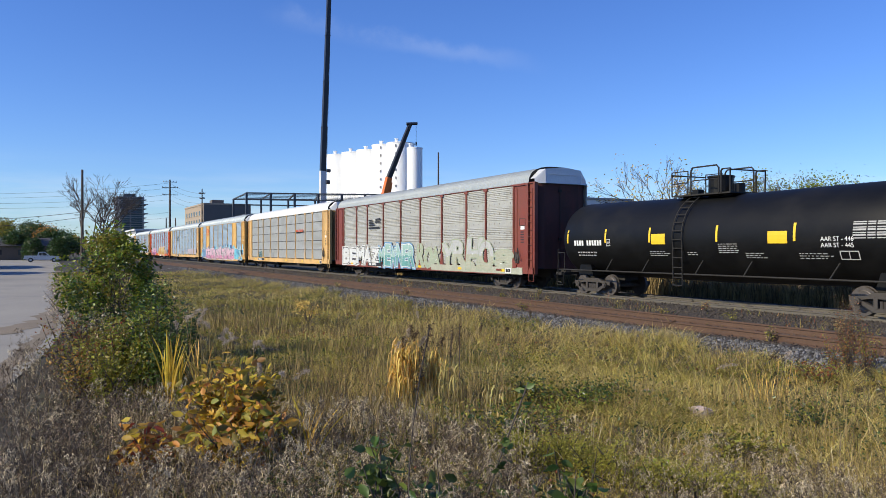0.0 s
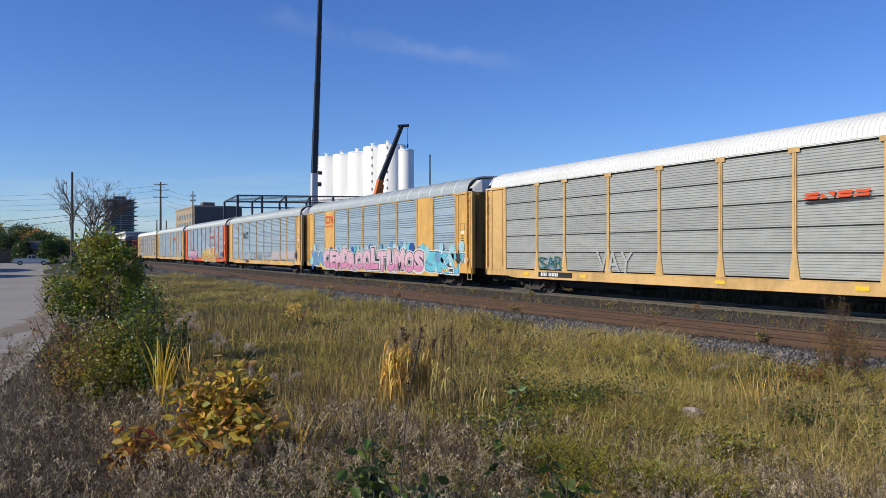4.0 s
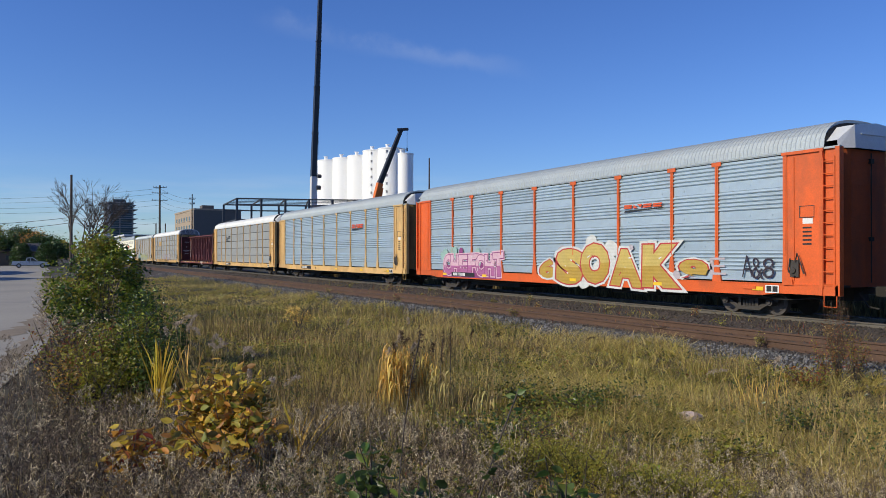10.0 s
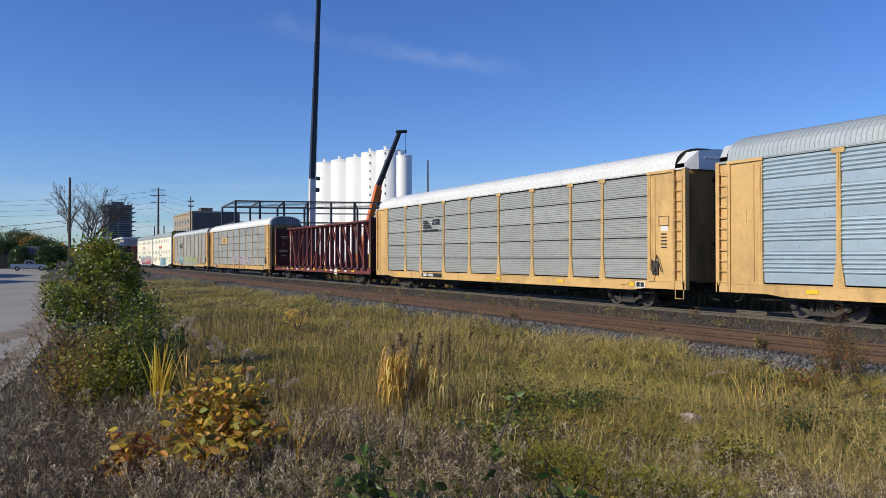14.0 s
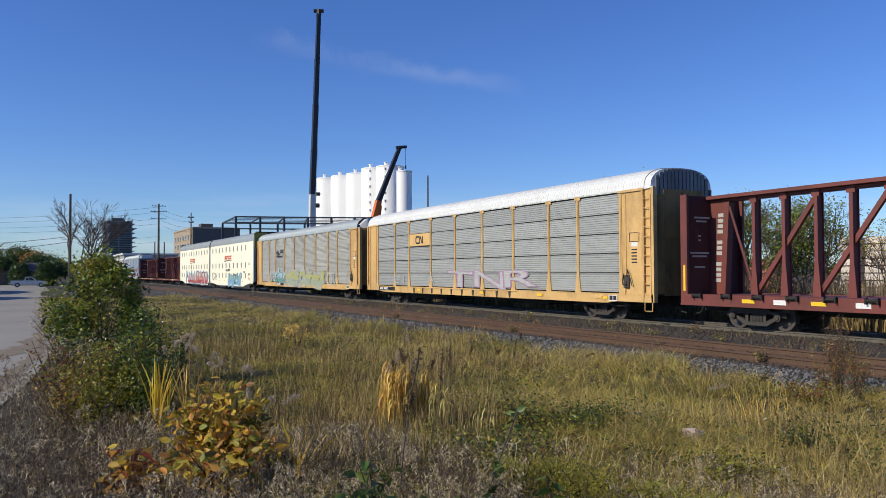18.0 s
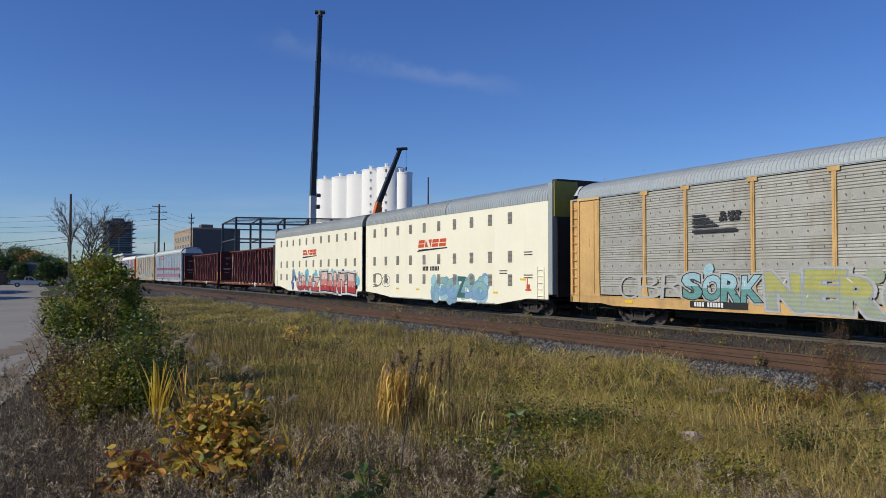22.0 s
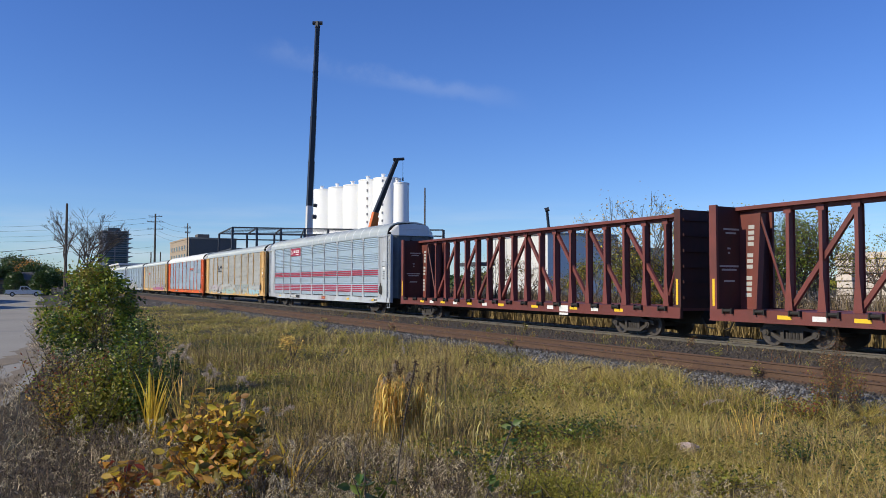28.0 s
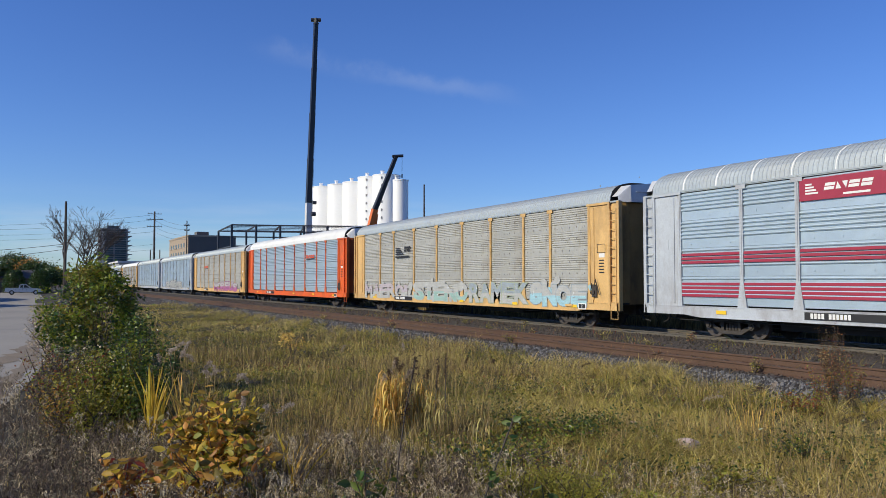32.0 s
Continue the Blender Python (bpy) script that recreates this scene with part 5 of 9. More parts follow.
def cream_rack(ref):
    """A two-unit articulated auto carrier with smooth cream sides; its front end is the origin."""
    car = thing("articulated_auto_carrier", "cream two-unit articulated auto carrier with grey roof and graffiti", "railcar")
    C, G = M["cream"], M["greyroof"]
    ztop, zb = 5.12, 0.42
    for u, (xa, xb) in enumerate(((-20.9, 0.0), (-42.7, -21.6))):
        out = [(xa, 0.72), (xa + 2.0, 0.62), (xa + 4.4, zb), (xb - 4.4, zb), (xb - 1.6, 0.78), (xb, 0.78), (xb, ztop), (xa, ztop)]
        if u:
            out = [(xa, 0.78), (xa + 1.6, 0.78), (xa + 4.4, zb), (xb - 4.4, zb), (xb - 2.0, 0.62), (xb, 0.72), (xb, ztop), (xa, ztop)]
        part("side_wall", Shape().plate(out, -HALF - 0.02, -HALF + 0.03), C, car)
        part("far_wall", Shape().plate(out, HALF - 0.03, HALF + 0.02), C, car)
        part("floor", Shape().box(xa, xb, -HALF + 0.03, HALF - 0.03, 0.72, 0.8), M["under"], car)
        part("side_sill", Shape().box(xa + 4.4, xb - 4.4, -HALF - 0.035, -HALF - 0.02, zb, zb + 0.06), M["greyroof"], car)
        cut = -9.6 if u == 0 else xb
        part("roof", roof_shape(xa, cut, HALF + 0.03, ztop, 6.04, 0.2, 0.03, 0, 0.62, 0.74), G, car, "ribbed grey roof")
        if u == 0:
            part("roof", roof_shape(cut + 0.01, xb, HALF + 0.03, ztop, 6.04, 0.2, 0.03, 0, 0.62, 0.74), M["roof"], car, "paler ribbed roof sheets")
        for k in range(7 if u == 0 else 6):
            part("wall_seam", lambda: Shape().box(-0.012, 0.012, -0.006, 0, 0.8, ztop - 0.05), C, car, at=(xa + 2.6 + k * 2.75, -HALF - 0.02, 0), key="crseam")
        for k in range(11):
            x = (-3.05 - 1.815 * k) if u == 0 else (-40.8 + 1.79 * k)
            if u == 0 and k > 9:
                continue
            for z in (4.27, 2.44, 1.33):
                part("louvre", lambda: louvre(0.34, 0.55), M["vent"], car, at=(x, -HALF - 0.034, z), key="louvre")
        xe = xb if u == 0 else xa
        sg = 1 if u == 0 else -1
        end = Shape().box(*sorted((xe, xe + sg * 0.35)), -1.3, 1.3, 0.9, 6.05)
        part("end_door", end, M["darkend"], car)
        part("end_trim", Shape().box(*sorted((xe - sg * 0.02, xe + sg * 0.3)), -HALF - 0.01, -1.3, 1.0, 5.9), M["greyroof"], car)
        part("end_panel", Shape().box(*sorted((xe + sg * 0.3, xe + sg * 0.36)), -1.45, -0.2, 4.4, 5.95), M["olivepatch"], car, "yellow patch on the end")
        coupler(car, xe + sg * 0.1, sg)
        truck(car, xe - sg * 1.9, ref)
        part("ladder", ladder_shape(xe - sg * 0.55, -HALF - 0.02, 0.8, 2.2, 0.5, 5), M["cream"], car)
    part("bellows", Shape().box(-21.6, -20.9, -1.3, 1.3, 0.8, 5.9), M["under"], car)
    truck(car, -21.25, ref)
    flat_logo(car, -12.9, 3.42, 3.5, 0.42, M["redmark"])
    part("emblem", Shape().plate([(-13.05, 3.18), (-9.4, 3.30), (-9.3, 3.36), (-12.8, 3.30)], -HALF - 0.04, -HALF - 0.036), M["blackmark"], car)
    flat_logo(car, -34.6, 3.42, 3.5, 0.42, M["redmark"])
    part("emblem", Shape().plate([(-34.75, 3.18), (-31.1, 3.30), (-31.0, 3.36), (-34.5, 3.30)], -HALF - 0.04, -HALF - 0.036), M["blackmark"], car)
    number_marks(car, -12.3, 2.08, 0.24, 11, M["blackmark"], -HALF - 0.026)
    for x, z in ((-2.2, 1.6), (-16.0, 0.95), (-13.2, 0.95), (-4.6, 0.95), (-31.0, 0.9)):
        part("yellow_label", lambda: Shape().box(0, 0.45, -0.004, 0, 0, 0.09), M["reflect"], car, at=(x, -HALF - 0.024, z), key="crlab")
    for i, (x, z) in enumerate(((-4.0, 1.9), (-4.0, 2.02), (-1.9, 1.7), (-1.9, 1.82), (-1.9, 2.75), (-1.9, 2.87), (-19.6, 1.05), (-19.6, 1.15), (-25.0, 1.1))):
        part("stencil", lambda: Shape().box(0, 0.7, -0.003, 0, 0, 0.05), M["truck"], car, at=(x, -HALF - 0.023, z), key="crsten")
    part("hand_brake", Shape().box(-1.75, -1.3, -HALF - 0.05, -HALF - 0.02, 1.14, 1.2).box(-1.62, -1.59, -HALF - 0.045, -HALF - 0.02, 1.42, 1.75).box(-1.62, -1.42, -HALF - 0.07, -HALF - 0.03, 1.22, 1.42), M["redmark"], car, "rusty red hand brake gear")
    CARS.append((car, ref))
    return car


# the cars in their order behind the tank car
PITCH = 28.55
LOGO_X = -6.75


def marks(car, emblem="", where=LOGO_X, z=3.45, plate=-6.9, tall=0.26):
    """The usual paint on a car: emblem, black number plate on the sill, small stencils by the end."""
    if emblem == "bars":
        flat_logo(car, where, z, 1.1, 0.5, M["blackmark"], "bars")
        flat_logo(car, where + 1.15, z + 0.2, 0.85, 0.3, M["blackmark"])
        part("stencil", Shape().box(where, where + 1.9, -HALF - 0.05, -HALF - 0.046, z - 0.16, z - 0.06), M["blackmark"], car)
    elif emblem == "slant":
        flat_logo(car, where, z, 2.1, tall, M["redmark"], "slant", -HALF - 0.05)
        part("emblem", Shape().plate([(where, z - 0.14), (where + 2.1, z - 0.07), (where + 2.15, z - 0.03), (where + 0.1, z - 0.07)], -HALF - 0.054, -HALF - 0.05), M["blackmark"], car)
    if plate is not None:
        part("number_plate", Shape().box(plate, plate + 2.45, -HALF - 0.038, -HALF - 0.034, 0.76, 0.98), M["blackmark"], car, "black plate under the car number")
        number_marks(car, plate + 0.2, 0.80, 0.15, 11, M["white"], -HALF - 0.0385)
    for i in range(5):
        part("stencil", lambda: Shape().box(0, 0.3, -0.003, 0, 0, 0.05), M["blackmark"], car, at=(12.4, -HALF - 0.005, 2.2 + i * 0.12), key="endsten")
    part("stencil", lambda: Shape().box(0, 0.34, -0.003, 0, 0, 0.16), M["white"], car, at=(12.4, -HALF - 0.005, 2.82), key="endsten2")


tank_car(2.05)

c = auto_rack(0.0, "auto rack car with brown-red posts, weathered panels and graffiti", "red", "oldsteel", "greyroof")
marks(c, "bars")
graffiti(c, -11.9, -5.0, 0.78, 2.05, "BEMAZ", "chalk", "ink", "chalk", (), 3, 0.06)
graffiti(c, -4.9, 0.7, 0.74, 2.15, "MEWNER", ("teal", "mint"), "chalk", "steelblue", (), 4, 0.045)
graffiti(c, 0.9, 4.0, 0.74, 2.15, "R0A", "sage", "sagepale", "", (), 5, 0.03)
graffiti(c, 4.2, 10.0, 0.76, 2.4, "YRHO", ("sagepale", "greychalk"), "sage", "", ("sagepale",), 6, 0.04, puffs=1.5)
graffiti(c, 10.1, 11.8, 0.9, 1.95, "8", "sagepale", "sage", "", (), 7, 0.05)
part("sill_wash", Shape().box(3.0, 12.6, -HALF - 0.0345, -HALF - 0.034, 0.70, 1.03), M["flat_sagepale"], c, "pale paint sprayed over the sill")

c = auto_rack(-PITCH, "yellow auto rack car with white roof and small graffiti", "yellow", "steel", "whiteroof", "fine")
marks(c, "slant", 4.6, 3.4, -9.0, 0.18)
graffiti(c, -9.0, -7.2, 1.1, 1.65, "SAR", "bottle", "bottle", "", (), 6, 0.0)
graffiti(c, -8.8, -7.3, 1.1, 1.6, "OO", "steelblue", "steelblue", "", (), 61, -0.015)
graffiti(c, -4.9, -2.9, 1.05, 1.95, "VAY", "greychalk", "greychalk", "", (), 7, 0.0)

c = auto_rack(-2 * PITCH, "golden yellow auto rack car with large pink graffiti", "gold", "bluesteel", "roof", "sign", head=False)
flat_logo(c, -8.95, 4.02, 1.6, 0.58, M["redmark"], "loops")
bars(c, "stencil", M["redmark"], [(-8.9 + 0.2 * i, -8.76 + 0.2 * i, 3.74, 3.86) for i in range(8)], -HALF - 0.016)
part("side_skirt", Shape().box(-9.8, 9.8, -HALF - 0.018, -HALF + 0.03, 0.5, 0.655), M["gold"], c)
bubbles(c, -12.5, 12.7, 0.75, 2.25, 120, ("sky", "blue", "steelblue", "skypale", "skypale"), 8, r0=0.1, r1=0.34)
graffiti(c, -12.3, -9.5, 0.8, 1.9, "SA", "steelblue", "blue", "chalk", ("sky", "blue", "chalk", "skypale"), 81, 0.06, puffs=12)
part("graffiti", Shape().box(-9.2, 7.7, -HALF - 0.0375, -HALF - 0.037, 0.72, 1.72), M["spray_ink"], c, "black ground sprayed behind the letters")
graffiti(c, -9.4, 8.0, 0.58, 2.0, "CEMDROOLTUMOS", ("pink", "pinkpale"), "ink", "chalk", (), 11, 0.065, "large pink graffiti letter with a black outline", y=-HALF - 0.038, cut=0.2)
graffiti(c, 8.3, 12.6, 0.72, 1.9, "5KY", "sky", "blue", "chalk", ("sky", "blue", "skypale", "chalk"), 12, 0.08, puffs=14)
marks(c, plate=None)

c = auto_rack(-3 * PITCH, "yellow auto rack car with silver ribbed panels", "yellow", "bluesteel", "roof")
marks(c, "bars")
graffiti(c, -4.7, -3.4, 1.2, 1.85, "WX", "chalk", "chalk", "", (), 13, 0.03)
graffiti(c, -2.4, 0.9, 0.95, 1.7, "SURE", "steelfade", "steelfade", "", (), 131, -0.015)
graffiti(c, 2.2, 3.6, 1.3, 1.75, "TF", "rosefade", "rosefade", "", (), 141, 0.0)
for a, b in ((4.45, 6.9), (7.3, 8.95), (9.4, 11.5)):
    part("graffiti", Shape().box(a, b, -HALF - 0.016, -HALF - 0.013, 1.2, 1.9), M["flat_rosefade"], c, "faded pink block of old graffiti")

c = auto_rack(-4 * PITCH, "bright orange auto rack car with silver panels and graffiti", "orange", "bluesteel", "roof")
marks(c, "slant", 4.6, 3.65, -9.2, 0.14)
bubbles(c, -10.4, -3.4, 0.95, 2.2, 16, ("mint", "mint", "purple"), 15, r0=0.14, r1=0.32)
part("graffiti", Shape().box(-10.2, -4.2, -HALF - 0.0352, -HALF - 0.0347, 0.72, 1.35), M["spray_purple"], c, "dark purple ground sprayed behind the letters")
graffiti(c, -10.1, -4.0, 0.82, 1.95, "CHEFCHT", ("plum", "pinkpale"), "purple", "pinkpale", (), 16, 0.05, y=-HALF - 0.036, cut=0.3)
graffiti(c, 0.2, 7.4, 0.66, 2.3, "SOAK", ("ochre", "ochrepale"), "scarlet", "chalk", ("chalk", "chalk", "rosefade"), 18, 0.08, puffs=4, gap=0.04)
graffiti(c, -1.0, 0.1, 0.85, 1.7, "6", "ochre", "scarlet", "chalk", (), 19, 0.06)
graffiti(c, 7.4, 8.6, 0.85, 1.75, "9", "ochre", "scarlet", "chalk", (), 20, 0.06)
graffiti(c, 10.2, 11.4, 1.15, 1.85, "A&8", "ink", "ink", "", (), 17, -0.01)
graffiti(c, 8.9, 9.5, 1.2, 1.8, "E", "rosefade", "rosefade", "", (), 171, 0.0)

c = auto_rack(-5 * PITCH, "yellow auto rack car with clean silver panels", "yellow", "bluesteel", "roof")
marks(c, "slant", 4.6, 3.75)
tx = bpy.data.curves.new("lettering", "FONT")
tx.body, tx.size, tx.extrude = "R1", 0.26, 0.002
tx.materials.append(M["blackmark"])
o = new("lettering", tx)
o.parent = c
o.matrix_basis = pose(-3.4, -HALF - 0.037, 0.77, 90, 0, 0)

c = auto_rack(-6 * PITCH, "yellow auto rack car with white roof", "yellow", "steel", "whiteroof", "fine")
marks(c, "bars", z=3.5)

centre_beam(-199.42, "empty maroon centre-beam lumber car")

c = auto_rack(-223.85, "yellow auto rack car with white roof, slatted end and pink graffiti", "yellow", "steel", "whiteroof", "fine", slatted=True)
marks(c, plate=-11.6)
part("sign_board", Shape().box(-7.0, -4.35, -HALF - 0.03, -HALF - 0.004, 3.42, 4.12), M["yellow"], c, "yellow board with black emblem")
flat_logo(c, -6.15, 3.53, 0.95, 0.46, M["blackmark"], "loops", -HALF - 0.034)
graffiti(c, -2.2, 6.4, 1.12, 1.95, "TNR", "greychalk", "lilac", "", (), 21, 0.0, gap=0.1, rim=0.03)
graffiti(c, -9.3, -7.8, 1.25, 1.75, "EN", "greychalk", "greychalk", "", (), 22, 0.0)
graffiti(c, -4.6, -3.9, 1.2, 1.75, "A", "greychalk", "greychalk", "", (), 23, 0.0)
part("sill_shelf", Shape().box(-7.0, 4.6, -HALF - 0.05, -HALF - 0.035, 0.98, 1.03), M["yellow"], c)
for i in range(10):
    part("sill_gusset", lambda: Shape().plate([(-0.05, 0.68), (0.05, 0.68), (0.09, 0.98), (-0.09, 0.98)], -HALF - 0.05, -HALF - 0.034), M["truck"], c, at=(-6.4 + i * 1.15, 0, 0), key="gusset")

c = auto_rack(-252.4, "yellow auto rack car with weathered panels and graffiti", "yellow", "oldsteel", "roof")
marks(c, "bars", plate=-6.9)
graffiti(c, -10.6, -7.2, 0.95, 1.9, "OBR", "greychalk", "greychalk", "", (), 24, -0.015)
graffiti(c, -7.2, -3.9, 0.98, 1.95, "SORK", ("teal", "skypale"), "ink", "greychalk", ("skypale", "greychalk"), 25, 0.045, puffs=2)
graffiti(c, -3.7, 2.4, 0.76, 1.95, "NERCH", ("sage", "lemon"), "steelfade", "greychalk", ("lemon", "sage"), 26, 0.05, puffs=2)
bubbles(c, 2.4, 6.6, 0.8, 1.85, 30, ("sage", "lemon", "sagepale"), 27, r0=0.14, r1=0.34)
graffiti(c, 2.4, 6.4, 0.85, 1.75, "TUCA", ("sage", "lemon"), "sage", "", (), 271, 0.06, y=-HALF - 0.036)
graffiti(c, 6.9, 8.8, 0.9, 1.95, "CR", "greychalk", "greychalk", "", (), 28, 0.0)

c = cream_rack(-280.9)
bubbles(c, -37.6, -22.0, 0.6, 1.95, 60, ("sky", "steelblue", "blue", "sky"), 30, -HALF - 0.0222, 0.15, 0.4, True)
graffiti(c, -36.2, -30.6, 0.55, 1.75, "CRAZ", ("scarlet", "rosy", "rosepale"), "ink", "chalk", (), 31, 0.07, "red and pale pink graffiti letter", -HALF - 0.024, True, cut=0.3, rim=0.045)
graffiti(c, -30.0, -22.9, 0.55, 2.0, "ERNTE", ("scarlet", "rosy", "rosepale"), "ink", "chalk", ("steelblue",), 32, 0.085, "red and pale pink graffiti letter", -HALF - 0.024, True, puffs=1, cut=0.28, rim=0.05, gap=0.04)
bubbles(c, -11.0, -5.2, 0.62, 1.55, 34, ("blueveil", "blueveil", "skypale", "tealpale"), 33, -HALF - 0.022, 0.22, 0.46, True)
graffiti(c, -10.9, -5.2, 0.58, 1.65, "GOCO", ("blueveil", "tealpale"), "steelblue", "", (), 34, 0.09, "blue and green graffiti shape", -HALF - 0.026, True)
graffiti(c, -8.3, -7.4, 0.6, 1.75, "Z", "bottle", "bottle", "", (), 35, 0.05, "", -HALF - 0.030, True)
graffiti(c, -19.4, -17.0, 1.0, 1.85, "D@", "ink", "ink", "", (), 36, -0.02, "", -HALF - 0.022, True)

centre_beam(-324.6, "empty maroon centre-beam lumber car")
centre_beam(-348.85, "empty maroon centre-beam lumber car")

c = auto_rack(-373.4, "silver grey auto rack car with crimson stripes", "grey", "bluesteel", "roof")
marks(c, plate=-6.9)
for a, b in zip(POSTS, POSTS[1:]):
    for z in (1.16, 1.29, 1.42, 1.55, 2.28, 2.41, 2.54):
        w = b - a - 0.16
        part("crimson_stripe", lambda: Shape().box(-w / 2, w / 2, -0.046, -0.02, 0, 0.085), M["crimson"], c, at=((a + b) / 2, -HALF + 0.03, z + 0.2), key="stripe%.2f" % w)
part("sign_board", Shape().box(-7.0, -4.35, -HALF - 0.03, -HALF - 0.004, 4.22, 4.86), M["crimson"], c, "crimson board with white emblem")
flat_logo(c, -6.8, 4.38, 0.42, 0.36, M["white"], "bars", -HALF - 0.034)
flat_logo(c, -6.2, 4.48, 1.5, 0.2, M["white"], "slant", -HALF - 0.034)
part("stencil", Shape().box(-5.6, -4.8, -HALF - 0.038, -HALF - 0.034, 4.30, 4.36), M["white"], c)
flat_logo(c, 0.9, 0.74, 0.9, 0.24, M["crimson"], "slant", -HALF - 0.036)

c = auto_rack(-401.95, "yellow auto rack car with weathered panels and graffiti", "yellow", "oldsteel", "roof")
marks(c, "bars")
graffiti(c, -11.6, -4.4, 0.8, 1.75, "MAEROL", ("greychalk", "rosefade"), "greychalk", "", ("greychalk",), 41, 0.05)
graffiti(c, -4.2, 2.0, 0.8, 1.8, "STENO", ("mint", "greychalk"), "greychalk", "", ("greychalk",), 42, 0.04)
graffiti(c, 2.2, 7.4, 0.8, 1.8, "RAMEK", ("greychalk", "steelfade"), "sage", "", (), 43, 0.04)
graffiti(c, 7.6, 11.6, 0.78, 1.8, "8NOE", ("skypale", "greychalk"), "steelfade", "", ("skypale", "greychalk"), 44, 0.07)

c = auto_rack(-430.5, "orange auto rack car with white roof", "orange", "bluesteel", "whiteroof")
marks(c, "slant", 4.6, 3.7)
c = auto_rack(-459.05, "yellow auto rack car with weathered panels", "yellow", "oldsteel", "roof")
marks(c, "slant", -6.7, 3.5)
graffiti(c, -1.0, 10.0, 0.8, 1.8, "MOREUS", ("plum", "greychalk"), "purple", "", (), 45, 0.05)
c = auto_rack(-487.6, "grey auto rack car with bluish panels", "grey", "bluesteel", "roof")
graffiti(c, -8.0, 6.0, 0.8, 1.9, "SHREWB", "greychalk", "ink", "", (), 46, 0.04)
c = auto_rack(-516.15, "grey auto rack car with bluish panels", "grey", "bluesteel", "roof")
c = auto_rack(-544.7, "yellow auto rack car with white roof", "yellow", "steel", "whiteroof", "fine")
c = auto_rack(-573.25, "yellow auto rack car with silver panels", "yellow", "bluesteel", "roof")


# ---- beyond the railway ----
def silos():
    g = thing("silo_block", "row of tall white concrete grain silos", "silo")
    # the row runs away from the railway's near end, so that each silo hides the shaded side of the next one
    for i, (az, el, far, r) in enumerate(((19.63, 6.72, 264, 4.2), (20.74, 6.9, 257.5, 4.2), (21.84, 7.08, 251, 4.2), (22.96, 7.46, 244.5, 4.2), (24.07, 7.62, 238, 4.2), (25.1, 7.3, 228, 2.25))):
        p = bearing(az, 0, far)
        z = bearing(0, el, far).z
        s = part("silo", Shape().tube((p.x, p.y, -1), (p.x, p.y, z), r, n=56), M["silo"], g)
        part("silo_rim", Shape().tube((p.x, p.y, z), (p.x, p.y, z + 0.3), r + 0.1, n=40), M["silo"], s)
        q = bearing(az - 0.3, 0, far - r * 0.6)
        part("vent", Shape().tube((q.x, q.y, z + 0.3), (q.x, q.y, z + 1.2), 0.55, n=8).tube((q.x, q.y, z + 1.2), (q.x, q.y, z + 1.35), 0.75, n=8), M["silo"], s)
        for k in range(14 if i in (3, 4) else 0):
            q = bearing(az - 0.35, 0, far - r * 0.94)
            part("ladder_hoop", lambda: Shape().box(-0.2, 0.2, -0.2, 0.2, 0, 0.7), M["slab"], s, at=(q.x, q.y, z * (k + 0.5) / 14), key="hoop")


silos()


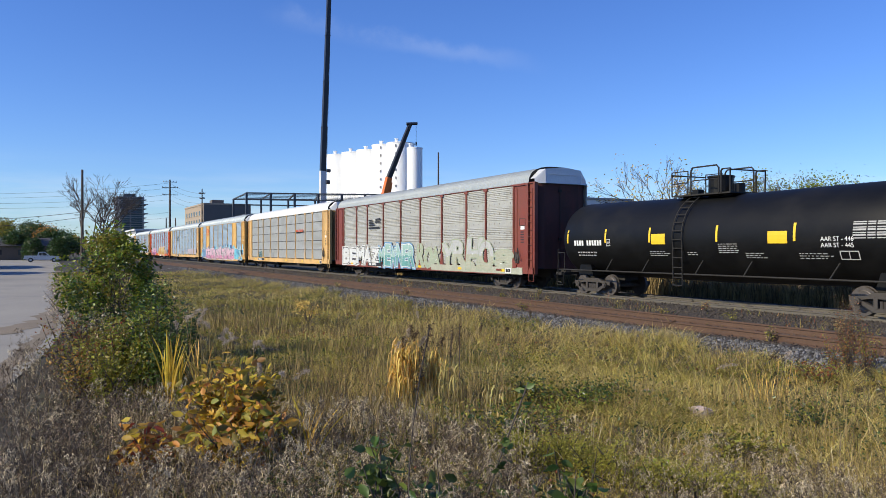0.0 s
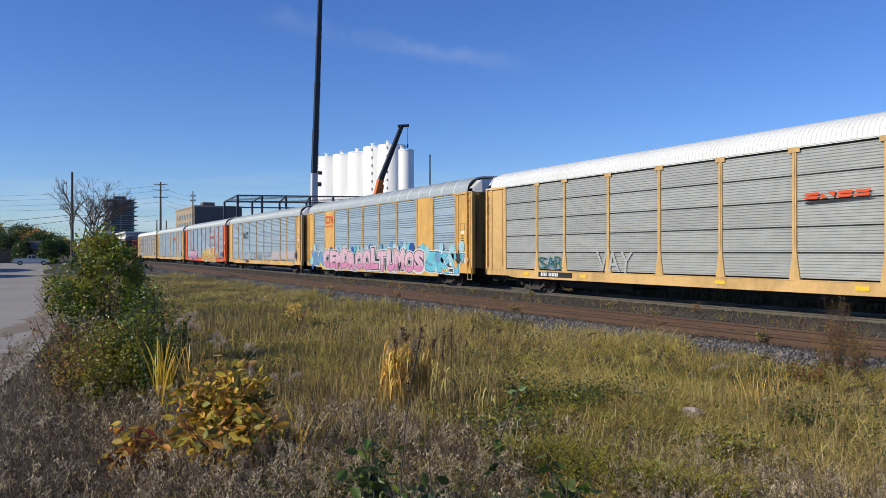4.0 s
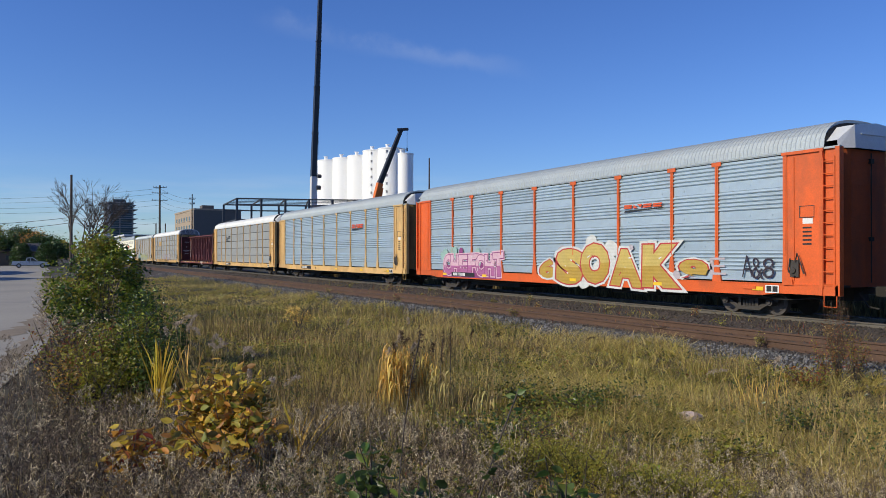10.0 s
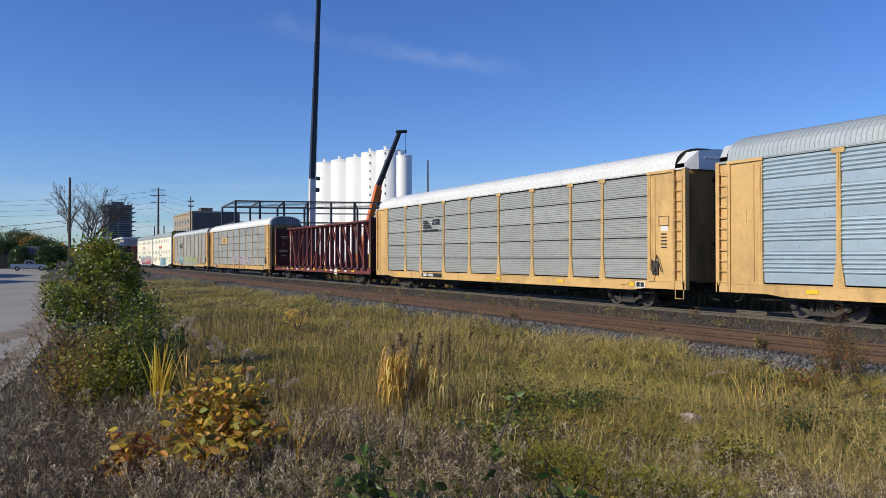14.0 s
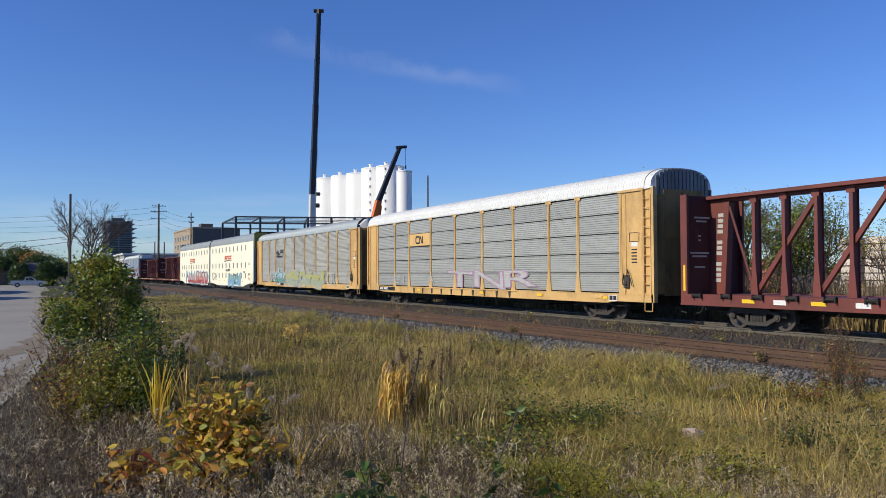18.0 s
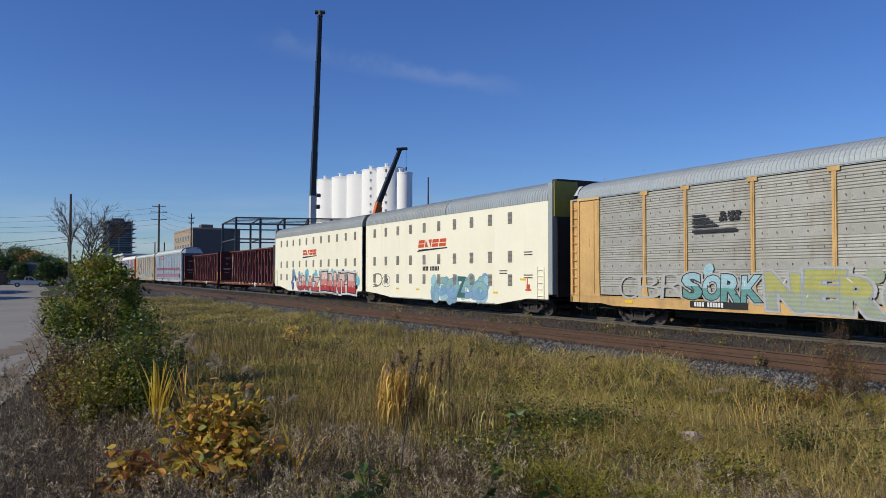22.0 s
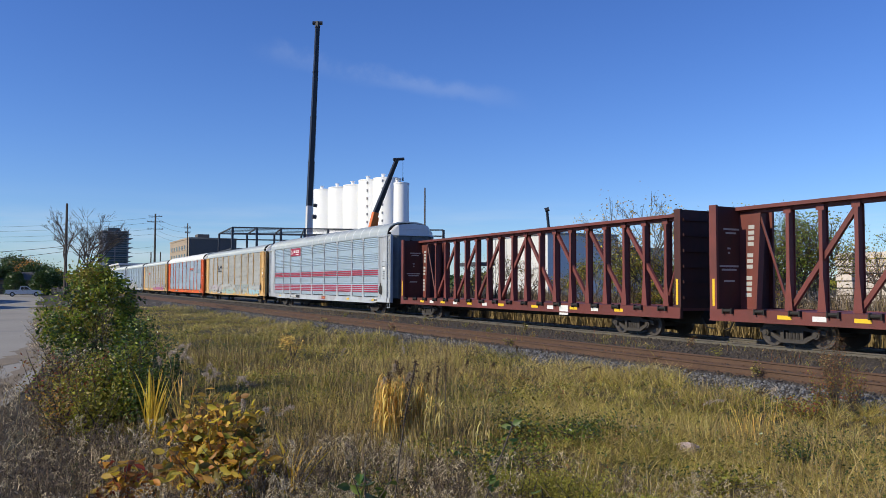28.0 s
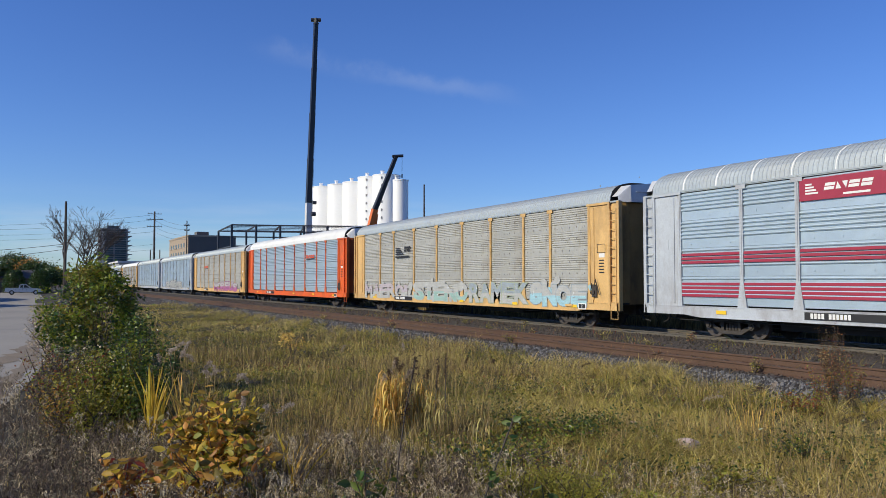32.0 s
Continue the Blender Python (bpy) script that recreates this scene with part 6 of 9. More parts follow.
def cranes():
    g = thing("tall_crane", "tall mobile crane with dark telescopic boom", "crane")
    a, b = bearing(18.44, 5.5, 215), bearing(18.89, 18.2, 215)
    way = (b - a)
    n = 4
    for i in range(n):
        p, q = a + way * (i / n), a + way * ((i + 1) / n)
        part("boom_section", Shape().tube(p, q, 0.98 - 0.08 * i, n=4), M["boom"], g)
        part("section_collar", Shape().tube(q - way * 0.006, q, 1.08 - 0.08 * i, n=4), M["boom"], g)
    part("boom_head", Shape().tube(b - Vector((0, 0, 0.4)), b + Vector((0, 0, 1.3)), 0.7, n=6).tube(b + Vector((-0.6, -1.2, 0.9)), b + Vector((0.6, 1.2, 0.9)), 0.55, n=8), M["boom"], g)
    foot = bearing(18.38, 0, 215)
    foot.z = -0.5
    part("boom_foot", Shape().tube(foot, a + way * 0.01, 1.05, n=4), M["whitewall"], g, "pale grey lower boom section")
    part("winch", Shape().tube(a + Vector((1, 0.6, -2.5)), a + Vector((1, 1.6, -2.5)), 0.6, n=10).tube(a + Vector((1, 0.8, 0.6)), a + Vector((1, 1.8, 0.6)), 0.5, n=8), M["frame"], g)
    part("hoist_rope", Shape().tube(b + Vector((0.3, 0.5, 0)), foot + Vector((0.3, 0.7, 0)), 0.04, n=4), M["wire"], g)
    part("carrier", Shape().box(foot.x - 6, foot.x + 6, foot.y - 1.5, foot.y + 1.5, 0.4, 2.4).box(foot.x - 5.5, foot.x + 5.5, foot.y - 1.3, foot.y + 1.3, -0.55, 0.4), M["boomorange"], g)
    g2 = thing("orange_crane", "mobile crane with orange base and dark boom", "crane")
    foot = bearing(21.9, 0, 205)
    foot.z = 1.5
    a, b = bearing(22.75, 4.0, 205), bearing(24.75, 9.05, 205)
    mid = a.lerp(b, 0.24)
    part("carrier", Shape().box(foot.x - 5, foot.x + 5, foot.y - 1.5, foot.y + 1.5, 0.2, 2.6).box(foot.x - 4.5, foot.x + 4.5, foot.y - 1.2, foot.y + 1.2, -0.6, 0.2), M["boomorange"], g2)
    part("boom_base", Shape().tube(foot, mid, 1.0, n=4), M["boomorange"], g2, "orange boom foot")
    part("lift_cylinder", Shape().tube(foot + Vector((0, 3.0, 0)), mid + Vector((0, 0.6, -1.2)), 0.4, n=6), M["boomorange"], g2)
    part("boom", Shape().tube(mid, b, 0.85, 0.62, n=4), M["boom"], g2)
    part("boom_head", Shape().tube(b + Vector((-0.2, -0.9, 0.1)), b + Vector((0.2, 2.0, 0.4)), 0.42, n=6), M["boom"], g2)
    part("hook_rope", Shape().tube(b + Vector((0, 1.8, 0)), b + Vector((0, 1.8, -4.6)), 0.05, n=4).tube(b + Vector((0, 1.8, -5.4)), b + Vector((0, 1.8, -4.5)), 0.2, n=6), M["wire"], g2)
    g3 = thing("far_crane", "distant dark crane boom behind the train", "crane")
    part("boom", Shape().tube(bearing(36.3, -0.2, 160), bearing(35.74, 5.4, 160), 0.35, 0.28, n=4), M["boom"], g3)
    part("boom_head", Shape().tube(bearing(35.6, 5.4, 160), bearing(35.9, 5.5, 160), 0.45, n=6), M["boom"], g3)


cranes()


def steel_frame():
    """An unfinished hall: two rows of columns, beams on two levels and purlins between them."""
    g = thing("steel_frame_building", "unfinished building of dark steel columns and beams", "building")
    rows = []
    for fa, el, a0, a1, n in ((190, 3.98, 13.1, 28.2, 10), (222, 3.52, 12.2, 27.4, 9)):
        z = bearing(0, el, fa).z
        cols = []
        for i in range(n):
            p = bearing(a0 + (a1 - a0) * i / (n - 1), 0, fa)
            cols.append(Vector((p.x, p.y, z)))
            part("column", lambda: Shape().box(-0.23, 0.23, -0.23, 0.23, -0.6, z).box(-0.45, 0.45, -0.45, 0.45, -0.6, -0.4), M["frame"], g, at=(p.x, p.y, 0), key="col%d" % fa)
        for dz in (0, -1.5, -5.0):
            for p, q in zip(cols, cols[1:]):
                part("beam", Shape().tube(p + Vector((0, 0, dz)), q + Vector((0, 0, dz)), 0.24, n=4), M["frame"], g)
        rows.append(cols)
    for p, q in zip(rows[0], rows[1]):
        for dz in (0, -5.0):
            part("cross_beam", Shape().tube(p + Vector((0, 0, dz)), q + Vector((0, 0, dz)), 0.2, n=4), M["frame"], g)
    for k in (0.2, 0.4, 0.6, 0.8):
        for (p, q), (u, v) in zip(zip(rows[0], rows[0][1:]), zip(rows[1], rows[1][1:])):
            part("purlin", Shape().tube(p.lerp(u, k), q.lerp(v, k), 0.09, n=4), M["frame"], g)


steel_frame()


def block_building():
    g = thing("masonry_block", "tan masonry block with dark side wall", "building")
    far = 350
    p = bearing(10.2, 0, far)
    z = bearing(0, 3.12, far).z
    L, W = 49, 20
    part("wall", Shape().box(p.x - L, p.x - 0.5, p.y, p.y + W, -0.6, z), M["tan"], g)
    # end wall in a darker colour than the long wall
    part("end_wall", Shape().box(p.x - 0.5, p.x, p.y - 0.1, p.y + W, -0.6, z), M["darkwall"], g, "dark end wall")
    part("parapet", Shape().box(p.x - L - 0.2, p.x + 0.2, p.y - 0.2, p.y + 0.3, z, z + 0.7).box(p.x - 0.3, p.x + 0.2, p.y + 0.3, p.y + W, z, z + 0.7), M["tan"], g)
    for r in range(5):
        for c in range(7):
            w = part("window", lambda: Shape().box(-1.5, 1.5, -0.06, 0.1, 0, 1.7), M["glass"], g, at=(p.x - 4 - c * 6.6, p.y, 2.0 + r * 3.7), key="bwin")
            part("sill", lambda: Shape().box(-1.7, 1.7, -0.25, 0, -0.3, -0.02), M["concrete"], w, key="bsill")
    part("roof_hut", Shape().box(p.x - 14, p.x - 8, p.y + 5, p.y + 10, z, z + 2.6), M["darkwall"], g)
    h = thing("low_shed", "long low grey shed", "building")
    q = bearing(7.4, 0, 300)
    part("wall", Shape().box(q.x - 30, q.x + 4, q.y - 9, q.y + 9, -0.6, 8.3), M["slab"], h)
    part("roof", Shape().box(q.x - 30.5, q.x + 4.5, q.y - 9.5, q.y + 9.5, 8.3, 8.9), M["whitewall"], h)
    w = thing("white_warehouse", "long white metal warehouse behind the railway", "building")
    for az, far, ww, hh, nm in ((33.6, 130, 17, 10.6, "whitewall"), (39.4, 150, 6, 9.4, "concrete")):
        q = bearing(az, 0, far)
        b = part("wall", Shape().box(q.x - ww * 0.5, q.x + ww * 0.5, q.y, q.y + 14, -0.9, hh * 0.92), M[nm], w)
        part("eave", Shape().box(q.x - ww * 0.5 - 0.2, q.x + ww * 0.5 + 0.2, q.y - 0.25, q.y + 14.2, hh * 0.92, hh * 0.92 + 0.35), M["slab"], b)
        for i in range(5):
            part("seam", lambda: Shape().box(-0.05, 0.05, -0.06, 0, -0.9, hh * 0.9), M["slab"], b, at=(q.x - ww * 0.5 + ww * (i + 0.5) / 5, q.y, 0), key="seam%s" % nm)
    q = bearing(31.2, 0, 118)
    part("canopy", Shape().box(q.x - 4, q.x + 3, q.y - 3, q.y, 4.6, 5.1).box(q.x - 4, q.x - 3.6, q.y - 3, q.y - 2.6, -0.9, 4.6).box(q.x + 2.6, q.x + 3, q.y - 3, q.y - 2.6, -0.9, 4.6), M["frame"], w)


def lumber_stacks():
    """Wrapped lumber in the yard beyond the thin trees."""
    rnd = random.Random(12)
    for x0, x1, y, rows, mt in ((-55.4, -53.55, 78.6, 8, "wrap"), (-52.7, -48.6, 78.9, 8, "wrap"), (-48.2, -44.2, 78.5, 7, "wrap"), (-43.8, -39.6, 79.0, 8, "wrap"), (-39.1, -35.0, 78.7, 7, "wrap"), (-53.5, -52.75, 81.0, 8, "darkwall"), (-62.6, -59.4, 72.0, 5, "redwrap"), (-67.5, -63.4, 74.0, 4, "wrap")):
        g = thing("lumber_stack", "tall stack of wrapped lumber bundles in a yard", "lumber stack", (0, 0, 0), "lumber stacks in the yard")
        for r in range(rows):
            a, b, c = rnd.uniform(-0.12, 0.12), rnd.uniform(-0.12, 0.12), rnd.uniform(-0.1, 0.1)
            z = -0.8 + r * 0.78
            bd = part("bundle", Shape().box(x0 + a, x1 + b, y + c, y + 2.4, z + 0.1, z + 0.76), M[mt], g)
            part("bearer", Shape().box(x0 + 0.2, x0 + 0.32, y - 0.02, y + 2.4, z, z + 0.1).box(x1 - 0.32, x1 - 0.2, y - 0.02, y + 2.4, z, z + 0.1), M["wood"], bd)


lumber_stacks()



block_building()


def tower_block():
    """A high-rise with its floors still open."""
    g = thing("tower_block", "high-rise under construction with bare floors", "building")
    far = 800
    p = bearing(5.35, 0, far)
    z = bearing(0, 3.5, far).z
    w = 10.5
    part("core", Shape().box(p.x - w, p.x + w, p.y - w, p.y + w, -0.6, z), M["tower"], g)
    n = 24
    for i in range(n):
        zz = z * (i + 1) / n
        out = (4.6, 1.0, 3.4, 1.6)[i % 4]
        part("floor_slab", lambda: Shape().box(-w - out, w + out, -w - out, w + out, -0.4, 0.2), M["slab"], g, at=(p.x, p.y, zz - 0.5), key="slab%.1f" % out)
    for dx, dy in ((w, -w), (w, w), (w, 0), (0, -w), (-w, -w)):
        part("column", lambda: Shape().box(-0.6, 0.6, -0.6, 0.6, -0.6, z), M["slab"], g, at=(p.x + dx * 1.06, p.y + dy * 1.06, 0), key="twcol")
    part("roof_core", Shape().box(p.x - 5, p.x + 5, p.y - 5, p.y + 5, z, z + 3), M["tower"], g)
    part("corner_strip", Shape().box(p.x + w + 0.1, p.x + w + 1.0, p.y - w - 1.0, p.y - w + 2.5, -0.6, z - 3), M["whitewall"], g, "pale hoist strip on the corner")


tower_block()


def power_poles():
    def pole(az, el, far, arms, label, r=0.16):
        p = bearing(az, el, far)
        g = thing("utility_pole", label, "utility pole", (p.x, p.y, -0.5), "utility poles")
        h = p.z + 0.5
        part("pole", Shape().tube((0, 0, 0), (0, 0, h), r * 1.3, r * 0.8, n=8), M["wood"], g)
        a = radians(az)
        side = Vector((math.sin(a), math.cos(a), 0))
        for dz, ln in arms:
            c = Vector((0, 0, h - dz))
            ar = part("cross_arm", Shape().tube(c - side * ln, c + side * ln, 0.1, n=4), M["wood"], g)
            for k in (-1, -0.55, 0.55, 1):
                q = c + side * ln * k * 0.95
                part("insulator", Shape().tube(q, q + Vector((0, 0, 0.32)), 0.07, n=6), M["slab"], ar)
        return p

    pole(2.45, 5.25, 112, (), "tall bare wooden utility pole", 0.17)
    pole(7.96, 4.78, 208, ((0.6, 1.6), (2.0, 1.9), (3.8, 1.8)), "wooden utility pole with three crossarms", 0.24)
    pole(7.72, 2.15, 235, (), "short wooden utility pole", 0.18)
    pole(8.33, 2.15, 236, (), "short wooden utility pole", 0.18)
    pole(10.08, 4.2, 170, ((1.0, 0.6), (2.0, 0.5)), "wooden utility pole with short crossarms", 0.13)
    pole(26.83, 7.06, 150, (), "thin dark steel pole behind the train", 0.17)

    def wire(a, b, sag, nm="overhead_wire", r=0.025):
        s = Shape()
        pts = []
        for i in range(13):
            u = i / 12
            q = a.lerp(b, u)
            q.z -= sag * 4 * u * (1 - u)
            pts.append(q)
        s.path(pts, r, 4)
        solid(nm, s, M["wire"], "thin overhead wire between utility poles", "wire", "overhead wires", at=None)

    for e0, e1, k in ((3.35, 4.55, -1.0), (3.1, 4.2, 1.0), (2.8, 3.75, 0.6), (2.5, 3.4, -0.6)):
        wire(bearing(-6, e0, 215), bearing(7.96, e1, 208), 0.9, r=0.032)
        wire(bearing(7.96, e1, 208), bearing(10.08, e1 * 0.85, 170), 0.6)
    for e0, e1 in ((1.9, 2.45), (1.4, 2.1)):
        wire(bearing(-5, e0 - 0.15, 120), bearing(2.45, e1, 112), 0.25, r=0.04)
        wire(bearing(2.45, e1, 112), bearing(7.96, e1 + 0.1, 208), 0.5)


power_poles()


def low_houses():
    """Low roadside sheds: two unseen ones beside the lane, added only to cast shade across it, and one beyond the car
    park.
    """
    for x0, x1, y0, y1, h in ((-120, -99, -22, -9.0, 4.6), (-88, -78, -20, -8.6, 4.4), (-186, -178, -9.5, 2.6, 2.9)):
        g = thing("roadside_shed", "low brown shed with a dark shingle roof", "building", (0, 0, 0), "sheds beside the lane")
        part("wall", Shape().box(x0, x1, y0, y1, -0.5, h - 0.5), M["housewall"], g)
        m = (x0 + x1) / 2
        part("roof", Shape().add([(x0 - 0.4, y0 - 0.4, h - 0.5), (x1 + 0.4, y0 - 0.4, h - 0.5), (x1 + 0.4, y1 + 0.4, h - 0.5), (x0 - 0.4, y1 + 0.4, h - 0.5), (m, y0 - 0.4, h + 1.2), (m, y1 + 0.4, h + 1.2)],
             [(0, 1, 4), (2, 3, 5), (1, 2, 5, 4), (3, 0, 4, 5), (3, 2, 1, 0)]), M["shingle"], g)
        for k in range(3):
            y = y0 + (y1 - y0) * (k + 0.5) / 3
            part("window", Shape().box(x1, x1 + 0.05, y - 0.6, y + 0.6, 0.6, 1.6), M["glass"], g)


low_houses()


def pickup():
    """The parked pickup at the far side of the car park, seen from its side."""
    p = bearing(0.09, 0, 150)
    g = thing("pickup_truck", "silver-blue pickup parked beyond the lane", "truck", pose(p.x, p.y, -0.43, 0, 0, 90))
    body = [(-2.75, 0.55), (-2.75, 1.05), (-2.6, 1.12), (-0.35, 1.12), (-0.35, 1.05), (1.15, 1.05), (1.5, 1.1), (2.55, 0.98), (2.72, 0.85), (2.75, 0.5), (2.2, 0.42), (-2.3, 0.42)]
    part("body", Shape().plate(body, -0.95, 0.95), M["carpaint"], g)
    part("cab", Shape().plate([(-0.75, 1.1), (-0.6, 1.72), (0.35, 1.76), (1.2, 1.1)], -0.85, 0.85), M["carpaint"], g)
    part("side_window", Shape().plate([(-0.55, 1.16), (-0.48, 1.6), (-0.08, 1.62), (-0.08, 1.16)], -0.87, -0.85), M["glass"], g)
    part("side_window", Shape().plate([(0.0, 1.16), (0.0, 1.62), (0.32, 1.64), (0.9, 1.16)], -0.87, -0.85), M["glass"], g)
    part("side_window", Shape().plate([(-0.55, 1.16), (-0.48, 1.6), (0.32, 1.64), (0.9, 1.16)], 0.85, 0.87), M["glass"], g)
    part("bed", Shape().box(-2.6, -0.8, -0.8, 0.8, 1.0, 1.125), M["rubber"], g)
    part("bumper", Shape().box(2.7, 2.85, -0.9, 0.9, 0.45, 0.65), M["greyroof"], g, "grey front bumper")
    part("bumper", Shape().box(-2.88, -2.74, -0.9, 0.9, 0.45, 0.65), M["greyroof"], g, "grey rear bumper")
    for y in (-0.8, 0.6):
        part("headlight", Shape().box(2.70, 2.77, y, y + 0.25, 0.72, 0.88), M["white"], g)
    for x in (-1.75, 1.8):
        for y in (-0.97, 0.75):
            w = part("wheel", lambda: Shape().tube((0, 0, 0), (0, 0.22, 0), 0.38, n=18), M["rubber"], g, at=(x, y, 0.38), key="pwheel")
            part("rim", lambda: Shape().tube((0, -0.01, 0), (0, 0.23, 0), 0.22, n=12), M["greyroof"], w, key="prim")


pickup()


# ---- plants ----
RNG = np.random.default_rng(7)


def tri_mesh(name, v, t, *mats, mi=None):
    """A mesh of triangles from arrays."""
    me = bpy.data.meshes.new(name)
    n = len(t)
    me.vertices.add(len(v))
    me.vertices.foreach_set("co", np.ascontiguousarray(v, np.float32).ravel())
    me.loops.add(n * 3)
    me.loops.foreach_set("vertex_index", np.ascontiguousarray(t, np.int32).ravel())
    me.polygons.add(n)
    me.polygons.foreach_set("loop_start", np.arange(0, n * 3, 3, dtype=np.int32))
    for q in mats:
        me.materials.append(q)
    if mi is not None:
        me.polygons.foreach_set("material_index", np.ascontiguousarray(mi, np.int32))
    me.update(calc_edges=True)
    me.validate()
    return me


def blades(p, h, w, lean, curl=0.35, seg=2, face=None):
    """Bent grass blades that stand at the points p: arrays of vertices and triangles."""
    n = len(p)
    a = RNG.uniform(0, 2 * np.pi, n)
    d = np.stack([np.cos(a), np.sin(a), np.zeros(n)], 1)
    b = RNG.uniform(0, 2 * np.pi, n) if face is None else face
    side = np.stack([np.cos(b), np.sin(b), np.zeros(n)], 1) * (w / 2)[:, None]
    rows = []
    for i in range(seg + 1):
        u = i / (seg + 0.7)
        c = p + d * (lean * h * (u * (1 - curl) + curl * u * u * 1.6))[:, None] + np.array([0, 0, 1]) * (h * u * (1 - 0.25 * lean * u))[:, None]
        k = 1 - 0.45 * u
        rows += [c - side * k, c + side * k]
    tip = p + d * (lean * h * (1 - curl + curl * 1.6))[:, None] + np.array([0, 0, 1]) * (h * (1 - 0.25 * lean))[:, None]
    m = 2 * (seg + 1) + 1
    v = np.stack(rows + [tip], 1).reshape(-1, 3)
    loc = []
    for i in range(seg):
        loc += [(2 * i, 2 * i + 1, 2 * i + 3), (2 * i, 2 * i + 3, 2 * i + 2)]
    loc.append((2 * seg, 2 * seg + 1, 2 * seg + 2))
    t = (np.arange(n) * m)[:, None, None] + np.array(loc)[None]
    return v, t.reshape(-1, 3)


def merge(parts):
    vs, ts, ms, o = [], [], [], 0
    for k, (v, t) in enumerate(parts):
        vs.append(v)
        ts.append(t + o)
        ms.append(np.full(len(t), k))
        o += len(v)
    return np.concatenate(vs), np.concatenate(ts), np.concatenate(ms)


def place(templates, pos, scale, tilt=0.15):
    """Copies of template arrays at the points, turned and leant at random."""
    vs, ts, o = [], [], 0
    pick = RNG.integers(0, len(templates), len(pos))
    for k, (tv, tt) in enumerate(templates):
        idx = np.nonzero(pick == k)[0]
        if not len(idx):
            continue
        a = RNG.uniform(0, 2 * np.pi, len(idx))
        c, s = np.cos(a), np.sin(a)
        x = tv[None, :, 0] * c[:, None] - tv[None, :, 1] * s[:, None]
        y = tv[None, :, 0] * s[:, None] + tv[None, :, 1] * c[:, None]
        z = np.broadcast_to(tv[None, :, 2], x.shape)
        lx, ly = RNG.normal(0, tilt, (2, len(idx), 1))
        sc = scale[idx][:, None]
        v = np.stack([(x + z * lx) * sc, (y + z * ly) * sc, z * sc], -1) + pos[idx][:, None, :]
        n = tv.shape[0]
        ts.append((tt[None] + (np.arange(len(idx)) * n)[:, None, None]).reshape(-1, 3) + o)
        vs.append(v.reshape(-1, 3))
        o += n * len(idx)
    return np.concatenate(vs), np.concatenate(ts)


def leaves(p, size, slim=0.55, up=None, fold=0.25, rounded=False):
    """Pointed leaves (two halves folded along the rib) at the points p."""
    n = len(p)
    d = RNG.normal(0, 1, (n, 3))
    d[:, 2] = d[:, 2] * 0.6 - (0.25 if up is None else up)
    d /= np.linalg.norm(d, axis=1)[:, None]
    q = RNG.normal(0, 1, (n, 3))
    s = np.cross(d, q)
    s /= np.linalg.norm(s, axis=1)[:, None]
    nn = np.cross(s, d)
    L = size[:, None]
    c = nn * L * fold * 0.3
    base, tip, mid = p, p + d * L - c, p + d * L * 0.5
    ring = [base]
    for u, k in ((0.22, 0.36), (0.5, 0.5), (0.78, 0.30)) if rounded else ((0.42, 0.5),):
        ring.append(p + d * L * u + s * L * slim * k + c)
    ring.append(tip)
    for u, k in ((0.78, 0.30), (0.5, 0.5), (0.22, 0.36)) if rounded else ((0.42, 0.5),):
        ring.append(p + d * L * u - s * L * slim * k + c)
    k = len(ring)
    v = np.stack(ring + [mid], 1).reshape(-1, 3)
    t = np.array([(i, (i + 1) % k, k) for i in range(k)])
    return v, ((np.arange(n) * (k + 1))[:, None, None] + t[None]).reshape(-1, 3)


def polar(n, r0, r1, az0, az1, power=1.0):
    """Points on the ground, thicker towards the eye."""
    u = RNG.uniform(0, 1, n)
    r = r0 * (r1 / r0) ** (u ** power)
    a = np.radians(RNG.uniform(az0, az1, n))
    x, y = -np.cos(a) * r, np.sin(a) * r
    return x, y, r, np.degrees(a)


def ripple(x, y, f, s=0.0):
    return np.sin(x * f + s) * np.cos(y * f * 1.3 - s * 2) + 0.5 * np.sin(x * f * 2.3 - y * f * 1.9 + s)


def grass_edge(x):
    return 12.5 + 0.25 * np.sin(x * 0.8) + 0.2 * np.sin(x * 2.3 + 1)


def verge_grass():
    """The same grass goes on round the eye, between lane and track."""
    n = 60000
    x, y = RNG.uniform(-6, 26, n), RNG.uniform(-0.8, 12, n)
    far = np.hypot(x, y) > np.where((x < 0) & (y > -0.2), 4.6, 0.0)
    keep = (y < grass_edge(x)) & ((x > 0) | (y < 0.9) | ~far)
    x, y = x[keep], y[keep]
    p = np.stack([x, y, ground_z(x, y)], 1)
    tone = RNG.normal(0, 0.5, len(x)) + ripple(x, y, 0.5)
    sets = [blades(p[q], RNG.uniform(0.05, 0.16, q.sum()), np.full(q.sum(), 0.012), RNG.uniform(0.3, 1.5, q.sum()), seg=1) for q in (tone < 0.3, tone >= 0.3)]
    v, t, m = merge(sets)
    tagged(new("verge_grass", tri_mesh("verge_grass", v, t, M["grass"], M["thatch"], mi=m)), "short trodden olive and brown grass", "grass", kind="stuff")


verge_grass()


